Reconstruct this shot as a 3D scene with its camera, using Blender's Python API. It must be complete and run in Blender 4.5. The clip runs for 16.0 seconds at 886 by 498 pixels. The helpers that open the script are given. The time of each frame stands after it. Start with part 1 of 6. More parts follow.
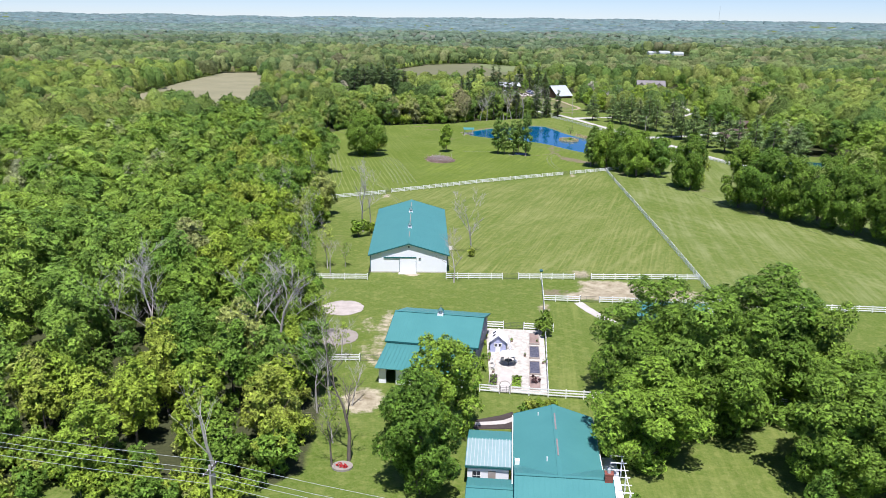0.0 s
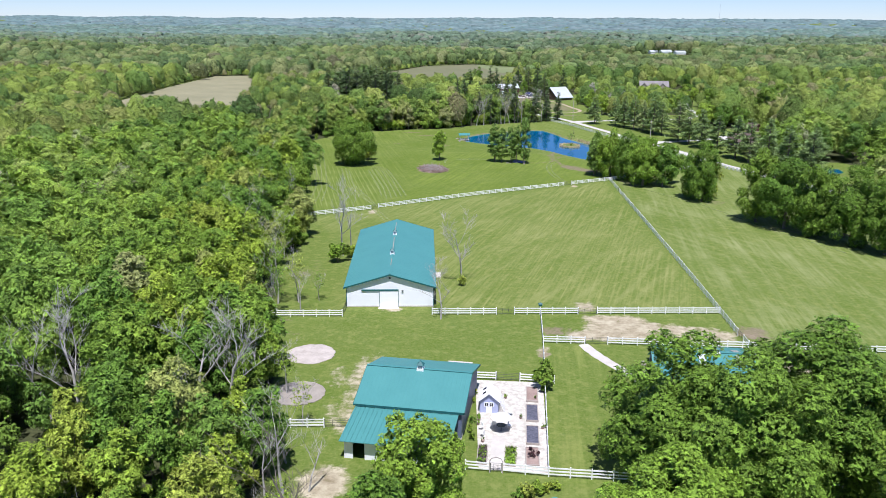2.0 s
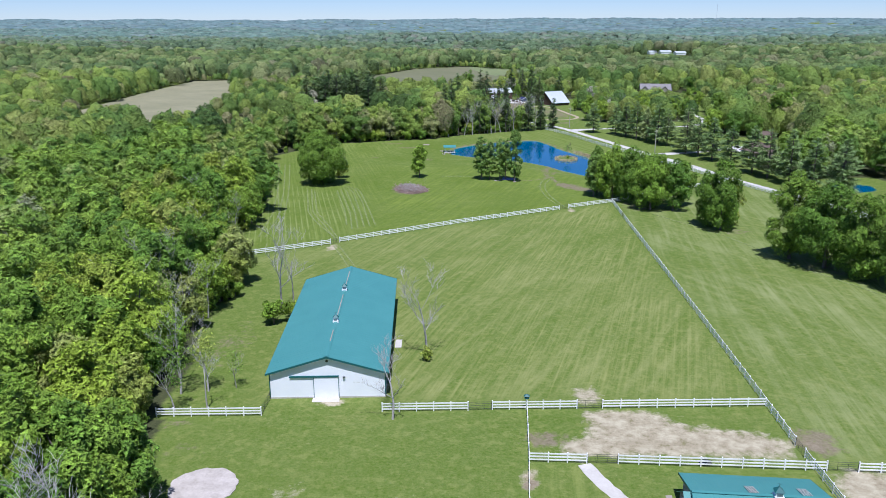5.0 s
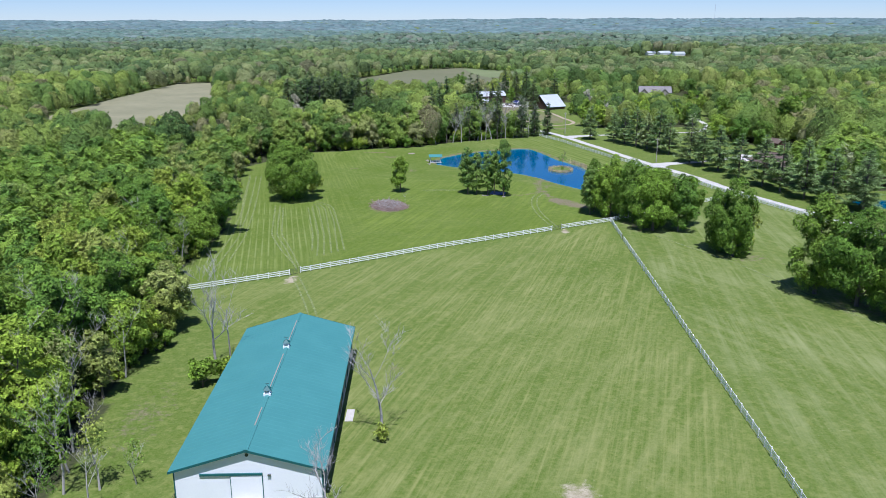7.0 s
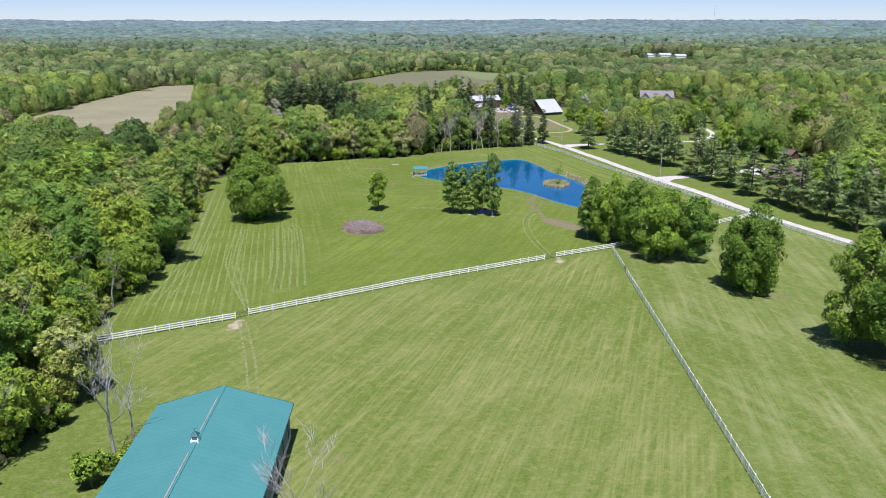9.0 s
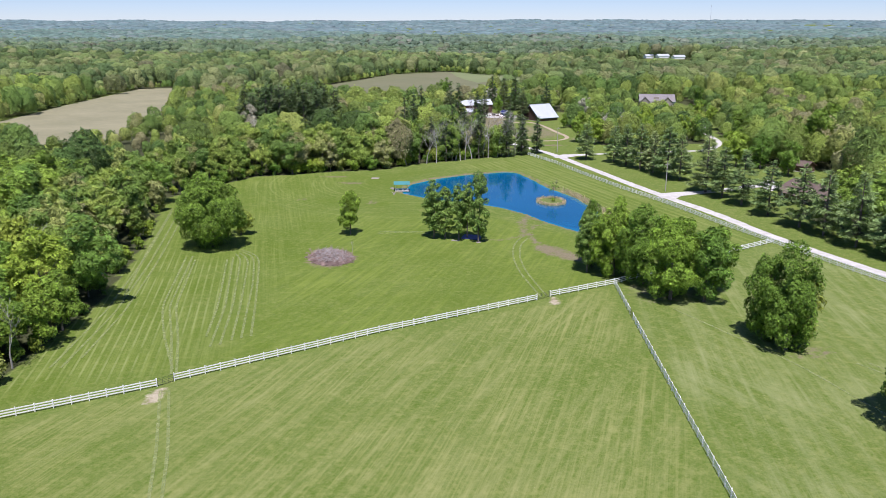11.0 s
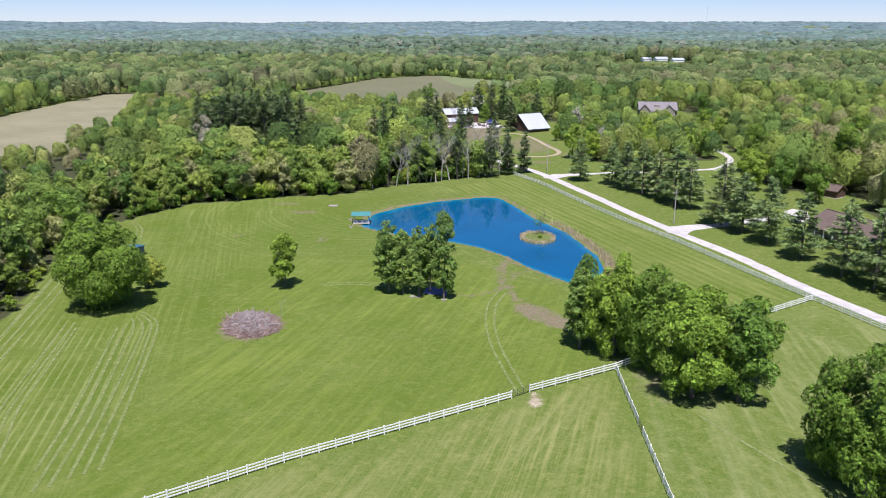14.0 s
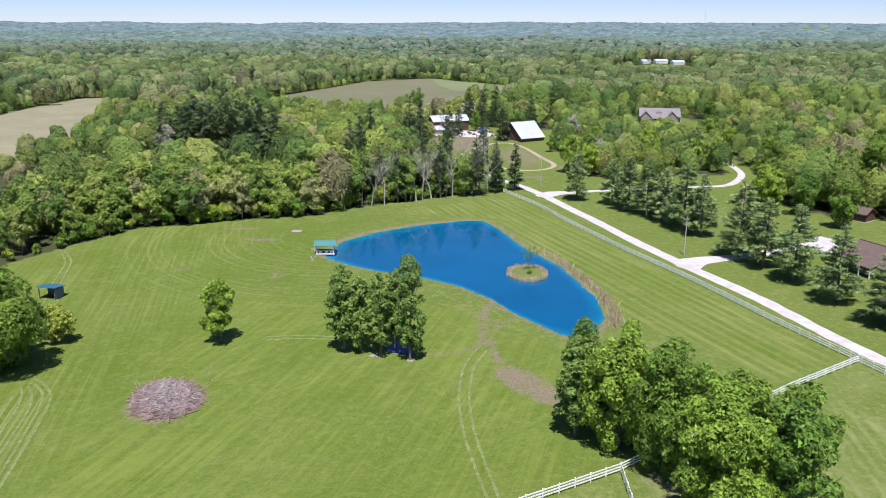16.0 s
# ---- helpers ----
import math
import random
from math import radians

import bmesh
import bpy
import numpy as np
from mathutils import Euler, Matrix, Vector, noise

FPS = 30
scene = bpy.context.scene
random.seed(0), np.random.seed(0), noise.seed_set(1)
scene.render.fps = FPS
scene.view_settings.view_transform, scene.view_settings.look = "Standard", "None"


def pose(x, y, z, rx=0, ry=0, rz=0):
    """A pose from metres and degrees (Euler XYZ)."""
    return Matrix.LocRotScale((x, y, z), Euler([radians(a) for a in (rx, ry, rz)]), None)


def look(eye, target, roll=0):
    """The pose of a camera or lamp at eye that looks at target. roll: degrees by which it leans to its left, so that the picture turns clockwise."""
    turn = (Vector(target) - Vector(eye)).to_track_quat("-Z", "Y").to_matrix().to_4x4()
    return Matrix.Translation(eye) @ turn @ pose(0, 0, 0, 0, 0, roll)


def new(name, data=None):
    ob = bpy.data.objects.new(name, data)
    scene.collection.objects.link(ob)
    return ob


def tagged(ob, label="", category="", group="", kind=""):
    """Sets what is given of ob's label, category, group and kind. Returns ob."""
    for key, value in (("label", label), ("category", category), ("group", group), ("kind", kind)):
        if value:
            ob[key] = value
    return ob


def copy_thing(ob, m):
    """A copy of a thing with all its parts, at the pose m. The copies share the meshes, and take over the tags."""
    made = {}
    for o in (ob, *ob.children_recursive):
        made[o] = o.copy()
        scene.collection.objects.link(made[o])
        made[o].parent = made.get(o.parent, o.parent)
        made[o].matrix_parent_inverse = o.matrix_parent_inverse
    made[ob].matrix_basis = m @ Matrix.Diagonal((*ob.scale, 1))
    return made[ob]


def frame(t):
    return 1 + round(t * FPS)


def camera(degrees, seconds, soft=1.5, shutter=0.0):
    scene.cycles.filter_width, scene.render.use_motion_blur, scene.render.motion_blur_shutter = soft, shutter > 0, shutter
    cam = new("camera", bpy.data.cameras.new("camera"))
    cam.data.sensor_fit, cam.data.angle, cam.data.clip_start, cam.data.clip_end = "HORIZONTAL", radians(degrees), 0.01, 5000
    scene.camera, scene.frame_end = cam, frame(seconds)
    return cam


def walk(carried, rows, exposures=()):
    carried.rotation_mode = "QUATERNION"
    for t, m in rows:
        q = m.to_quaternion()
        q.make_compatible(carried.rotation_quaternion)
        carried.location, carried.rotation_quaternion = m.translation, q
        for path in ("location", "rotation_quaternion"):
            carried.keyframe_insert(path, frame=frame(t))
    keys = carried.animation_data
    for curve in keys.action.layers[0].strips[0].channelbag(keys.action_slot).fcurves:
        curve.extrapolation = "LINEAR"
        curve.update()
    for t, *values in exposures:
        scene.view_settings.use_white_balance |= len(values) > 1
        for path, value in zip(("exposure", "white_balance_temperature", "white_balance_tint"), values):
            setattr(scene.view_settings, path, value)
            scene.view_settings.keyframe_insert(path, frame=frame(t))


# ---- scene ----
cam = camera(57.9, 16.0, soft=0.55)
METRES, EYE, TILT, LEAN, TURN = 220.0, 55.0, -16.1, -0.7, 0.0
ROWS = [
    (0.0, 0.0, 0.0, 0.0, -0.0, 0.0, -0.0),
    (0.5, 0.0026, 0.0209, 0.006, 0.04, 0.01, 0.07),
    (1.0, 0.0057, 0.0435, 0.0122, 0.06, 0.02, 0.17),
    (1.5, 0.0094, 0.0676, 0.0191, 0.08, 0.02, 0.32),
    (2.0, 0.0136, 0.0931, 0.0263, 0.09, 0.02, 0.44),
    (2.5, 0.0177, 0.1197, 0.0337, 0.08, 0.02, 0.5),
    (3.0, 0.0221, 0.1479, 0.0413, 0.07, 0.04, 0.6),
    (3.5, 0.0267, 0.1766, 0.049, 0.05, 0.07, 0.71),
    (4.0, 0.0319, 0.2056, 0.0567, 0.03, 0.09, 0.74),
    (6.5, 0.0596, 0.3469, 0.0955, -0.15, 0.11, 1.0),
    (7.0, 0.0662, 0.3753, 0.1032, -0.18, 0.13, 0.97),
    (7.5, 0.0727, 0.4042, 0.111, -0.2, 0.16, 0.94),
    (8.0, 0.0788, 0.4334, 0.1191, -0.24, 0.17, 0.91),
    (8.5, 0.0842, 0.4632, 0.1276, -0.27, 0.19, 0.86),
    (9.0, 0.0892, 0.494, 0.1363, -0.3, 0.18, 0.82),
    (11.5, 0.1163, 0.6508, 0.1815, -0.62, 0.19, 0.93),
    (12.0, 0.1233, 0.6832, 0.1904, -0.65, 0.21, 0.95),
    (12.5, 0.1303, 0.7156, 0.199, -0.7, 0.24, 0.97),
    (13.0, 0.1369, 0.748, 0.2083, -0.76, 0.25, 0.97),
    (13.5, 0.1436, 0.7805, 0.2175, -0.8, 0.27, 0.96),
    (14.0, 0.1504, 0.8133, 0.2267, -0.86, 0.28, 0.94),
    (14.5, 0.1572, 0.8464, 0.2363, -0.9, 0.31, 0.94),
    (15.0, 0.1638, 0.8801, 0.246, -0.94, 0.33, 0.9),
    (15.5, 0.1708, 0.9139, 0.2556, -0.97, 0.33, 0.91),
    (16.0, 0.1775, 0.9474, 0.2653, -1.03, 0.34, 0.91),
]
walk(cam, [(t, pose(0, 0, EYE, TILT, LEAN, TURN) @ pose(METRES * x, METRES * y, METRES * z, 90 + pitch, roll, yaw)) for t, x, y, z, yaw, pitch, roll in ROWS],
     exposures=[(0.0, 0.25, 6170, 17.5), (2.0, 0.24, 6010, 17), (3.5, 0.07, 5670, 16.8), (6.5, 0.03, 5610, 16.0), (7.5, 0.05, 5620, 16.2), (8.0, 0.12, 5880, 18.2), (9.0, 0.13, 6080, 20.8), (12.5, 0.14, 6110, 23.0), (16.0, 0.21, 6120, 22.0)])

# ---- light ----
SUN = Vector((0.0, -0.4, 0.917)).normalized()
world = bpy.data.worlds.new("sky")
scene.world = world
world.use_nodes = True
wn = world.node_tree
sky = wn.nodes.new("ShaderNodeTexSky")
sky.sky_type, sky.sun_disc = "NISHITA", False
sky.sun_elevation, sky.sun_rotation = math.asin(SUN.z), radians(180)
sky.air_density, sky.dust_density, sky.ozone_density, sky.altitude = 0.7, 0.0, 5.0, 250
wn.nodes["Background"].inputs["Strength"].default_value = 0.105
tint = wn.nodes.new("ShaderNodeMix")
tint.data_type, tint.blend_type = "RGBA", "MULTIPLY"
tint.inputs[0].default_value, tint.inputs[7].default_value = 1.0, (0.83, 0.855, 0.93, 1)
wn.links.new(sky.outputs["Color"], tint.inputs[6])
wn.links.new(tint.outputs[2], wn.nodes["Background"].inputs["Color"])
sun = new("sun", bpy.data.lights.new("sun", "SUN"))
sun.data.energy, sun.data.angle, sun.data.color = 5.4, radians(0.55), (1.0, 0.975, 0.935)
sun.matrix_world = look(SUN * 300, (0, 0, 0))


# ---- materials ----
def material(name):
    m = bpy.data.materials.new(name)
    m.use_nodes = True
    nt = m.node_tree
    return m, nt, nt.nodes["Principled BSDF"]


def node(nt, kind, **inputs):
    n = nt.nodes.new(kind)
    for k, v in inputs.items():
        n.inputs[k.replace("_", " ")].default_value = v
    return n


def mixed(nt, fac, a, b):
    """A colour mix; fac, a, b may be sockets or values."""
    n = nt.nodes.new("ShaderNodeMix")
    n.data_type = "RGBA"
    for sock, v in ((n.inputs[0], fac), (n.inputs[6], a), (n.inputs[7], b)):
        if isinstance(v, bpy.types.NodeSocket):
            nt.links.new(v, sock)
        else:
            sock.default_value = v if not isinstance(v, tuple) else (*v, 1)[:4]
    return n.outputs[2]


def calc(nt, op, a, b=0.0, c=0.0, clamp=False):
    n = nt.nodes.new("ShaderNodeMath")
    n.operation, n.use_clamp = op, clamp
    for sock, v in zip(n.inputs, (a, b, c)):
        if isinstance(v, bpy.types.NodeSocket):
            nt.links.new(v, sock)
        else:
            sock.default_value = v
    return n.outputs[0]


def ramp(nt, fac, stops):
    n = nt.nodes.new("ShaderNodeValToRGB")
    els = n.color_ramp.elements
    while len(els) < len(stops):
        els.new(0.5)
    for e, (p, c) in zip(els, stops):
        e.position, e.color = p, (*c, 1)
    nt.links.new(fac, n.inputs[0])
    return n.outputs[0]


def place(nt):
    return nt.nodes.new("ShaderNodeNewGeometry").outputs["Position"]


def grain(nt, where, scale, detail=4.0, rough=0.6):
    n = node(nt, "ShaderNodeTexNoise", Scale=scale, Detail=detail, Roughness=rough)
    nt.links.new(where, n.inputs["Vector"])
    return n.outputs["Fac"]


def span(nt, v, lo, hi):
    n = nt.nodes.new("ShaderNodeMapRange")
    n.inputs[1].default_value, n.inputs[2].default_value = lo, hi
    nt.links.new(v, n.inputs[0])
    return n.outputs[0]


def bumped(nt, bsdf, height, strength, distance):
    n = node(nt, "ShaderNodeBump", Strength=strength, Distance=distance)
    nt.links.new(height, n.inputs["Height"])
    nt.links.new(n.outputs["Normal"], bsdf.inputs["Normal"])


def worn(name, light, dark, scale=1.0, rough=0.6, metal=0.0, relief=0.01, fine=8.0, spec=0.4):
    """A surface with broad stains and fine grain."""
    m, nt, b = material(name)
    w = place(nt)
    broad = span(nt, grain(nt, w, scale), 0.3, 0.7)
    small = span(nt, grain(nt, w, scale * fine, 6.0), 0.25, 0.75)
    f = calc(nt, "ADD", calc(nt, "MULTIPLY", broad, 0.6), calc(nt, "MULTIPLY", small, 0.4))
    nt.links.new(mixed(nt, f, dark, light), b.inputs["Base Color"])
    b.inputs["Roughness"].default_value, b.inputs["Metallic"].default_value = rough, metal
    b.inputs["Specular IOR Level"].default_value = spec
    bumped(nt, b, small, 0.4, relief)
    return m


def foliage(name, stops, by_place=False, through_light=0.1, gaps=2.6, fine=3.4, contrast=1.6, relief=0.8, solid=0.5):
    """Leaves: a colour for each tree, varied over its clumps, with some light passing through."""
    m, nt, b = material(name)
    w = place(nt)
    if by_place:
        v = nt.nodes.new("ShaderNodeAttribute")
        v.attribute_name = "tone"
        key = v.outputs["Fac"]
        big = grain(nt, w, 0.011, 3.0)
        key = calc(nt, "ADD", calc(nt, "MULTIPLY", key, 1.0), calc(nt, "MULTIPLY_ADD", big, 1.5, -0.78), clamp=True)
    else:
        key = nt.nodes.new("ShaderNodeObjectInfo").outputs["Random"]
    hue = ramp(nt, key, stops)
    isl = nt.nodes.new("ShaderNodeNewGeometry").outputs["Random Per Island"]
    clump = span(nt, grain(nt, w, fine, 3.0), 0.3, 0.7)
    shade = calc(nt, "MULTIPLY_ADD", calc(nt, "ADD", calc(nt, "MULTIPLY", isl, 0.5), calc(nt, "MULTIPLY", clump, 0.5)), contrast, 0.97 - contrast / 2)
    n = nt.nodes.new("ShaderNodeVectorMath")
    n.operation = "SCALE"
    nt.links.new(hue, n.inputs[0])
    nt.links.new(shade, n.inputs["Scale"])
    nt.links.new(n.outputs[0], b.inputs["Base Color"])
    b.inputs["Roughness"].default_value = 0.55
    b.inputs["Specular IOR Level"].default_value = 0.25
    tr = nt.nodes.new("ShaderNodeBsdfTranslucent")
    warm = mixed(nt, 0.35, n.outputs[0], (0.16, 0.21, 0.03))
    nt.links.new(warm, tr.inputs["Color"])
    mx = node(nt, "ShaderNodeMixShader", Fac=through_light)
    nt.links.new(b.outputs[0], mx.inputs[1])
    nt.links.new(tr.outputs[0], mx.inputs[2])
    bumped(nt, b, clump, relief, 0.6 / fine)
    if not gaps:
        nt.links.new(mx.outputs[0], nt.nodes["Material Output"].inputs["Surface"])
        return m
    # ragged leaf edges and gaps within each spray
    hole = calc(nt, "GREATER_THAN", grain(nt, w, gaps, 3.0, 0.65), solid)
    cut = nt.nodes.new("ShaderNodeMixShader")
    nt.links.new(hole, cut.inputs[0])
    nt.links.new(nt.nodes.new("ShaderNodeBsdfTransparent").outputs[0], cut.inputs[1])
    nt.links.new(mx.outputs[0], cut.inputs[2])
    nt.links.new(cut.outputs[0], nt.nodes["Material Output"].inputs["Surface"])
    return m


LEAF_STOPS = [(0.0, (0.138, 0.265, 0.0341)), (0.22, (0.191, 0.327, 0.039)), (0.5, (0.277, 0.407, 0.0438)),
              (0.72, (0.33, 0.448, 0.0438)), (0.88, (0.372, 0.448, 0.0633)), (1.0, (0.341, 0.377, 0.126))]
M_LEAF = foliage("leaves", LEAF_STOPS)
# greyer than M_LEAF: some haze over the far edge trees is in this colour
M_LEAF_EDGE = foliage("edge_leaves", [(0.0, (0.149, 0.261, 0.0499)), (0.25, (0.202, 0.318, 0.0541)), (0.5, (0.266, 0.375, 0.0624)), (0.72, (0.33, 0.428, 0.0707)), (0.88, (0.372, 0.417, 0.117)), (1.0, (0.384, 0.375, 0.174))], gaps=2.3, fine=2.6, contrast=1.25)
M_LEAF_DEEP = foliage("deep_leaves", [(0.0, (0.122, 0.231, 0.0252)), (0.5, (0.16, 0.277, 0.0302)), (1.0, (0.21, 0.328, 0.0378))])
M_LEAF_FRESH = foliage("fresh_leaves", [(0.0, (0.212, 0.355, 0.036)), (1.0, (0.264, 0.403, 0.042))])
M_LEAF_COOL = foliage("cool_leaves", [(0.0, (0.187, 0.31, 0.0609)), (1.0, (0.264, 0.398, 0.0777))])
M_LEAF_PALE = foliage("blossom_leaves", [(0.0, (0.5, 0.48, 0.37)), (1.0, (0.42, 0.4, 0.28))])
M_WOODS_NEAR = foliage("near_woodland_leaves", [(0.0, (0.128, 0.243, 0.0379)), (0.25, (0.175, 0.307, 0.0427)), (0.55, (0.247, 0.382, 0.0473)), (0.8, (0.301, 0.427, 0.0563)), (0.94, (0.315, 0.393, 0.102)), (1.0, (0.308, 0.338, 0.171))], True, gaps=2.3, fine=3.0)
M_WOODS = foliage("woodland_leaves", [(0.0, (0.0966, 0.18, 0.0374)), (0.25, (0.144, 0.24, 0.0458)), (0.5, (0.223, 0.308, 0.0582)), (0.72, (0.276, 0.363, 0.0626)), (0.88, (0.308, 0.345, 0.0874)), (0.97, (0.317, 0.308, 0.138)), (1.0, (0.283, 0.268, 0.118))], True, gaps=2.0, fine=1.7, contrast=1.45, relief=1.0, solid=0.465)
# woods beyond 760 m: greens bluer with distance, haze mixed into the colour
M_HAZED_MID = foliage("hazed_mid_leaves", [(0.0, (0.102, 0.168, 0.0538)), (0.3, (0.153, 0.23, 0.0682)), (0.6, (0.221, 0.284, 0.0865)), (0.85, (0.264, 0.293, 0.114)), (1.0, (0.248, 0.248, 0.124))], True, gaps=1.1, fine=0.9, contrast=1.3, relief=1.0, solid=0.455)
M_HAZED_FAR = foliage("hazed_distant_leaves", [(0.0, (0.107, 0.17, 0.0834)), (0.35, (0.136, 0.205, 0.0975)), (0.7, (0.173, 0.234, 0.111)), (1.0, (0.201, 0.214, 0.139))], True, gaps=0.6, fine=0.4, contrast=1.1, relief=0.8, solid=0.43)
M_HAZED_FARTHER = foliage("hazed_farther_leaves", [(0.0, (0.109, 0.166, 0.101)), (0.35, (0.132, 0.195, 0.119)), (0.7, (0.159, 0.214, 0.132)), (1.0, (0.182, 0.199, 0.149))], True, gaps=0, fine=0.14, contrast=0.95, relief=0.6)
M_HAZED_RIDGE = foliage("hazed_ridge_leaves", [(0.0, (0.119, 0.192, 0.154)), (0.4, (0.138, 0.217, 0.171)), (0.75, (0.167, 0.23, 0.183)), (1.0, (0.177, 0.221, 0.2))], True, gaps=0, fine=0.07, contrast=0.95, relief=0.4)
M_HAZED_HORIZON = foliage("hazed_horizon_leaves", [(0.0, (0.138, 0.211, 0.206)), (0.4, (0.15, 0.228, 0.219)), (0.75, (0.176, 0.237, 0.228)), (1.0, (0.174, 0.232, 0.232))], True, gaps=0, fine=0.04, contrast=0.7, relief=0.25)
M_NEEDLE = foliage("needles", [(0.0, (0.203, 0.315, 0.104)), (0.6, (0.281, 0.389, 0.134)), (1.0, (0.369, 0.43, 0.164))], through_light=0.12, gaps=4.0)
M_NEEDLE_DARK = foliage("dark_needles", [(0.0, (0.0992, 0.168, 0.0554)), (0.6, (0.137, 0.207, 0.0714)), (1.0, (0.181, 0.229, 0.0873))], through_light=0.12, gaps=4.0)
M_REED = foliage("reeds", [(0.0, (0.713, 0.598, 0.38)), (1.0, (0.575, 0.494, 0.287))], through_light=0.15, gaps=6.0)
M_BARK = worn("bark", (0.2, 0.17, 0.14), (0.1, 0.085, 0.07), 1.2, 0.9, relief=0.03)
M_DEADWOOD = worn("dead_wood", (0.52, 0.49, 0.46), (0.3, 0.275, 0.255), 1.0, 0.9, relief=0.02)
M_TEAL = worn("teal_roof_steel", (0.078, 0.26, 0.248), (0.062, 0.222, 0.215), 0.25, 0.48, 0.0, 0.002, 20.0, 0.35)
M_TEAL_TRIM = worn("teal_trim", (0.02, 0.12, 0.12), (0.015, 0.1, 0.1), 1.0, 0.5)
M_WHITE = worn("white_siding", (0.9, 0.91, 0.93), (0.84, 0.85, 0.88), 0.5, 0.55, relief=0.003)
M_VINYL = worn("white_vinyl", (0.9, 0.9, 0.89), (0.83, 0.83, 0.81), 0.8, 0.45, relief=0.002)
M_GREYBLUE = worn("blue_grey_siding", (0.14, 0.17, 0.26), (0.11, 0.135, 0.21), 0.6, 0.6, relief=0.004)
M_LILAC = worn("lilac_siding", (0.42, 0.46, 0.66), (0.37, 0.41, 0.6), 1.0, 0.6, relief=0.003)
M_CONCRETE = worn("concrete", (0.6, 0.565, 0.515), (0.44, 0.405, 0.36), 0.5, 0.85, relief=0.006)
M_OLDCONCRETE = worn("weathered_concrete", (0.38, 0.34, 0.29), (0.24, 0.21, 0.18), 0.45, 0.9, relief=0.008)
M_PAD = worn("pale_pad", (0.58, 0.52, 0.47), (0.33, 0.29, 0.25), 0.7, 0.9, relief=0.01, fine=5.0)
M_GRAVEL = worn("pale_gravel", (0.64, 0.62, 0.58), (0.38, 0.355, 0.32), 0.5, 0.95, relief=0.02, fine=9.0)
M_SOIL = worn("dark_soil", (0.09, 0.07, 0.06), (0.04, 0.032, 0.03), 1.5, 0.95, relief=0.03)
M_TAN = worn("tilled_field", (0.31, 0.285, 0.17), (0.19, 0.185, 0.1), 0.03, 0.95, relief=0.03, fine=10.0)
M_OLIVE = worn("fallow_field", (0.19, 0.178, 0.1), (0.125, 0.142, 0.06), 0.014, 0.95, relief=0.03, fine=10.0)
M_STEEL = worn("galvanised_steel", (0.3, 0.31, 0.31), (0.2, 0.21, 0.21), 1.0, 0.45, 0.8)
M_DARKSTEEL = worn("dark_gate_steel", (0.09, 0.1, 0.09), (0.05, 0.055, 0.05), 1.0, 0.5, 0.5)
M_SILVER = worn("pale_metal_roof", (0.62, 0.65, 0.66), (0.5, 0.53, 0.54), 0.3, 0.4, 0.2, 0.003)
M_BROWNROOF = worn("brown_shingles", (0.17, 0.125, 0.1), (0.11, 0.08, 0.065), 0.8, 0.9)
M_GREYROOF = worn("grey_shingles", (0.28, 0.255, 0.25), (0.19, 0.175, 0.17), 0.8, 0.9)
M_BRICK = worn("red_brick", (0.3, 0.1, 0.07), (0.18, 0.06, 0.045), 1.5, 0.9)
M_WOODWALL = worn("brown_boards", (0.13, 0.075, 0.055), (0.08, 0.045, 0.035), 1.0, 0.8)
# blue of a shed roof, also of the slab that imitates bluish shade
M_BLUE = worn("blue_roof_and_shade", (0.035, 0.05, 0.19), (0.02, 0.03, 0.11), 0.8, 0.5)
M_RED = worn("red_plastic", (0.5, 0.03, 0.03), (0.35, 0.02, 0.02), 1.0, 0.4)
M_BRUSH = worn("dry_sticks", (0.4, 0.3, 0.26), (0.22, 0.15, 0.125), 0.6, 0.95, relief=0.03)
M_SHEETING = worn("black_bed_sheeting", (0.2, 0.2, 0.25), (0.012, 0.012, 0.022), 3.0, 0.5, relief=0.04, fine=3.0)
M_YARD = worn("pale_yard_gravel", (0.74, 0.7, 0.63), (0.3, 0.27, 0.22), 1.3, 0.95, relief=0.02, fine=5.0)
M_GREYWOOD = worn("grey_boards", (0.42, 0.37, 0.33), (0.3, 0.26, 0.23), 1.0, 0.9)
# near-black, for shade inside doorways and below the stable's eave
M_DARK = worn("dark_shade", (0.03, 0.03, 0.035), (0.02, 0.02, 0.022), 1.0, 0.6)

# teal paled to carry the sun's glare on the wing's front slope
M_GLARE_TEAL = worn("glare_paled_teal_sheets", (0.36, 0.5, 0.5), (0.27, 0.41, 0.41), 0.6, 0.4, 0.2, 0.003)

m, nt, b = material("window_glass")
b.inputs["Base Color"].default_value = (0.03, 0.035, 0.045, 1)
b.inputs["Roughness"].default_value = 0.06
M_GLASS = m

# pond water, dyed blue
m, nt, b = material("dyed_pond_water")
w = place(nt)
f = span(nt, grain(nt, w, 0.05, 3.0), 0.3, 0.7)
rim = nt.nodes.new("ShaderNodeAttribute")
rim.attribute_name = "shallow"
deep = mixed(nt, f, (0.0, 0.083, 0.185), (0.0, 0.1, 0.222))
nt.links.new(mixed(nt, calc(nt, "MULTIPLY", rim.outputs["Fac"], calc(nt, "MULTIPLY_ADD", f, 0.6, 0.4)), deep, (0.005, 0.23, 0.34)), b.inputs["Base Color"])
b.inputs["Roughness"].default_value, b.inputs["IOR"].default_value = 0.04, 1.33
bumped(nt, b, grain(nt, w, 1.4, 3.0), 0.08, 0.05)
M_WATER = m

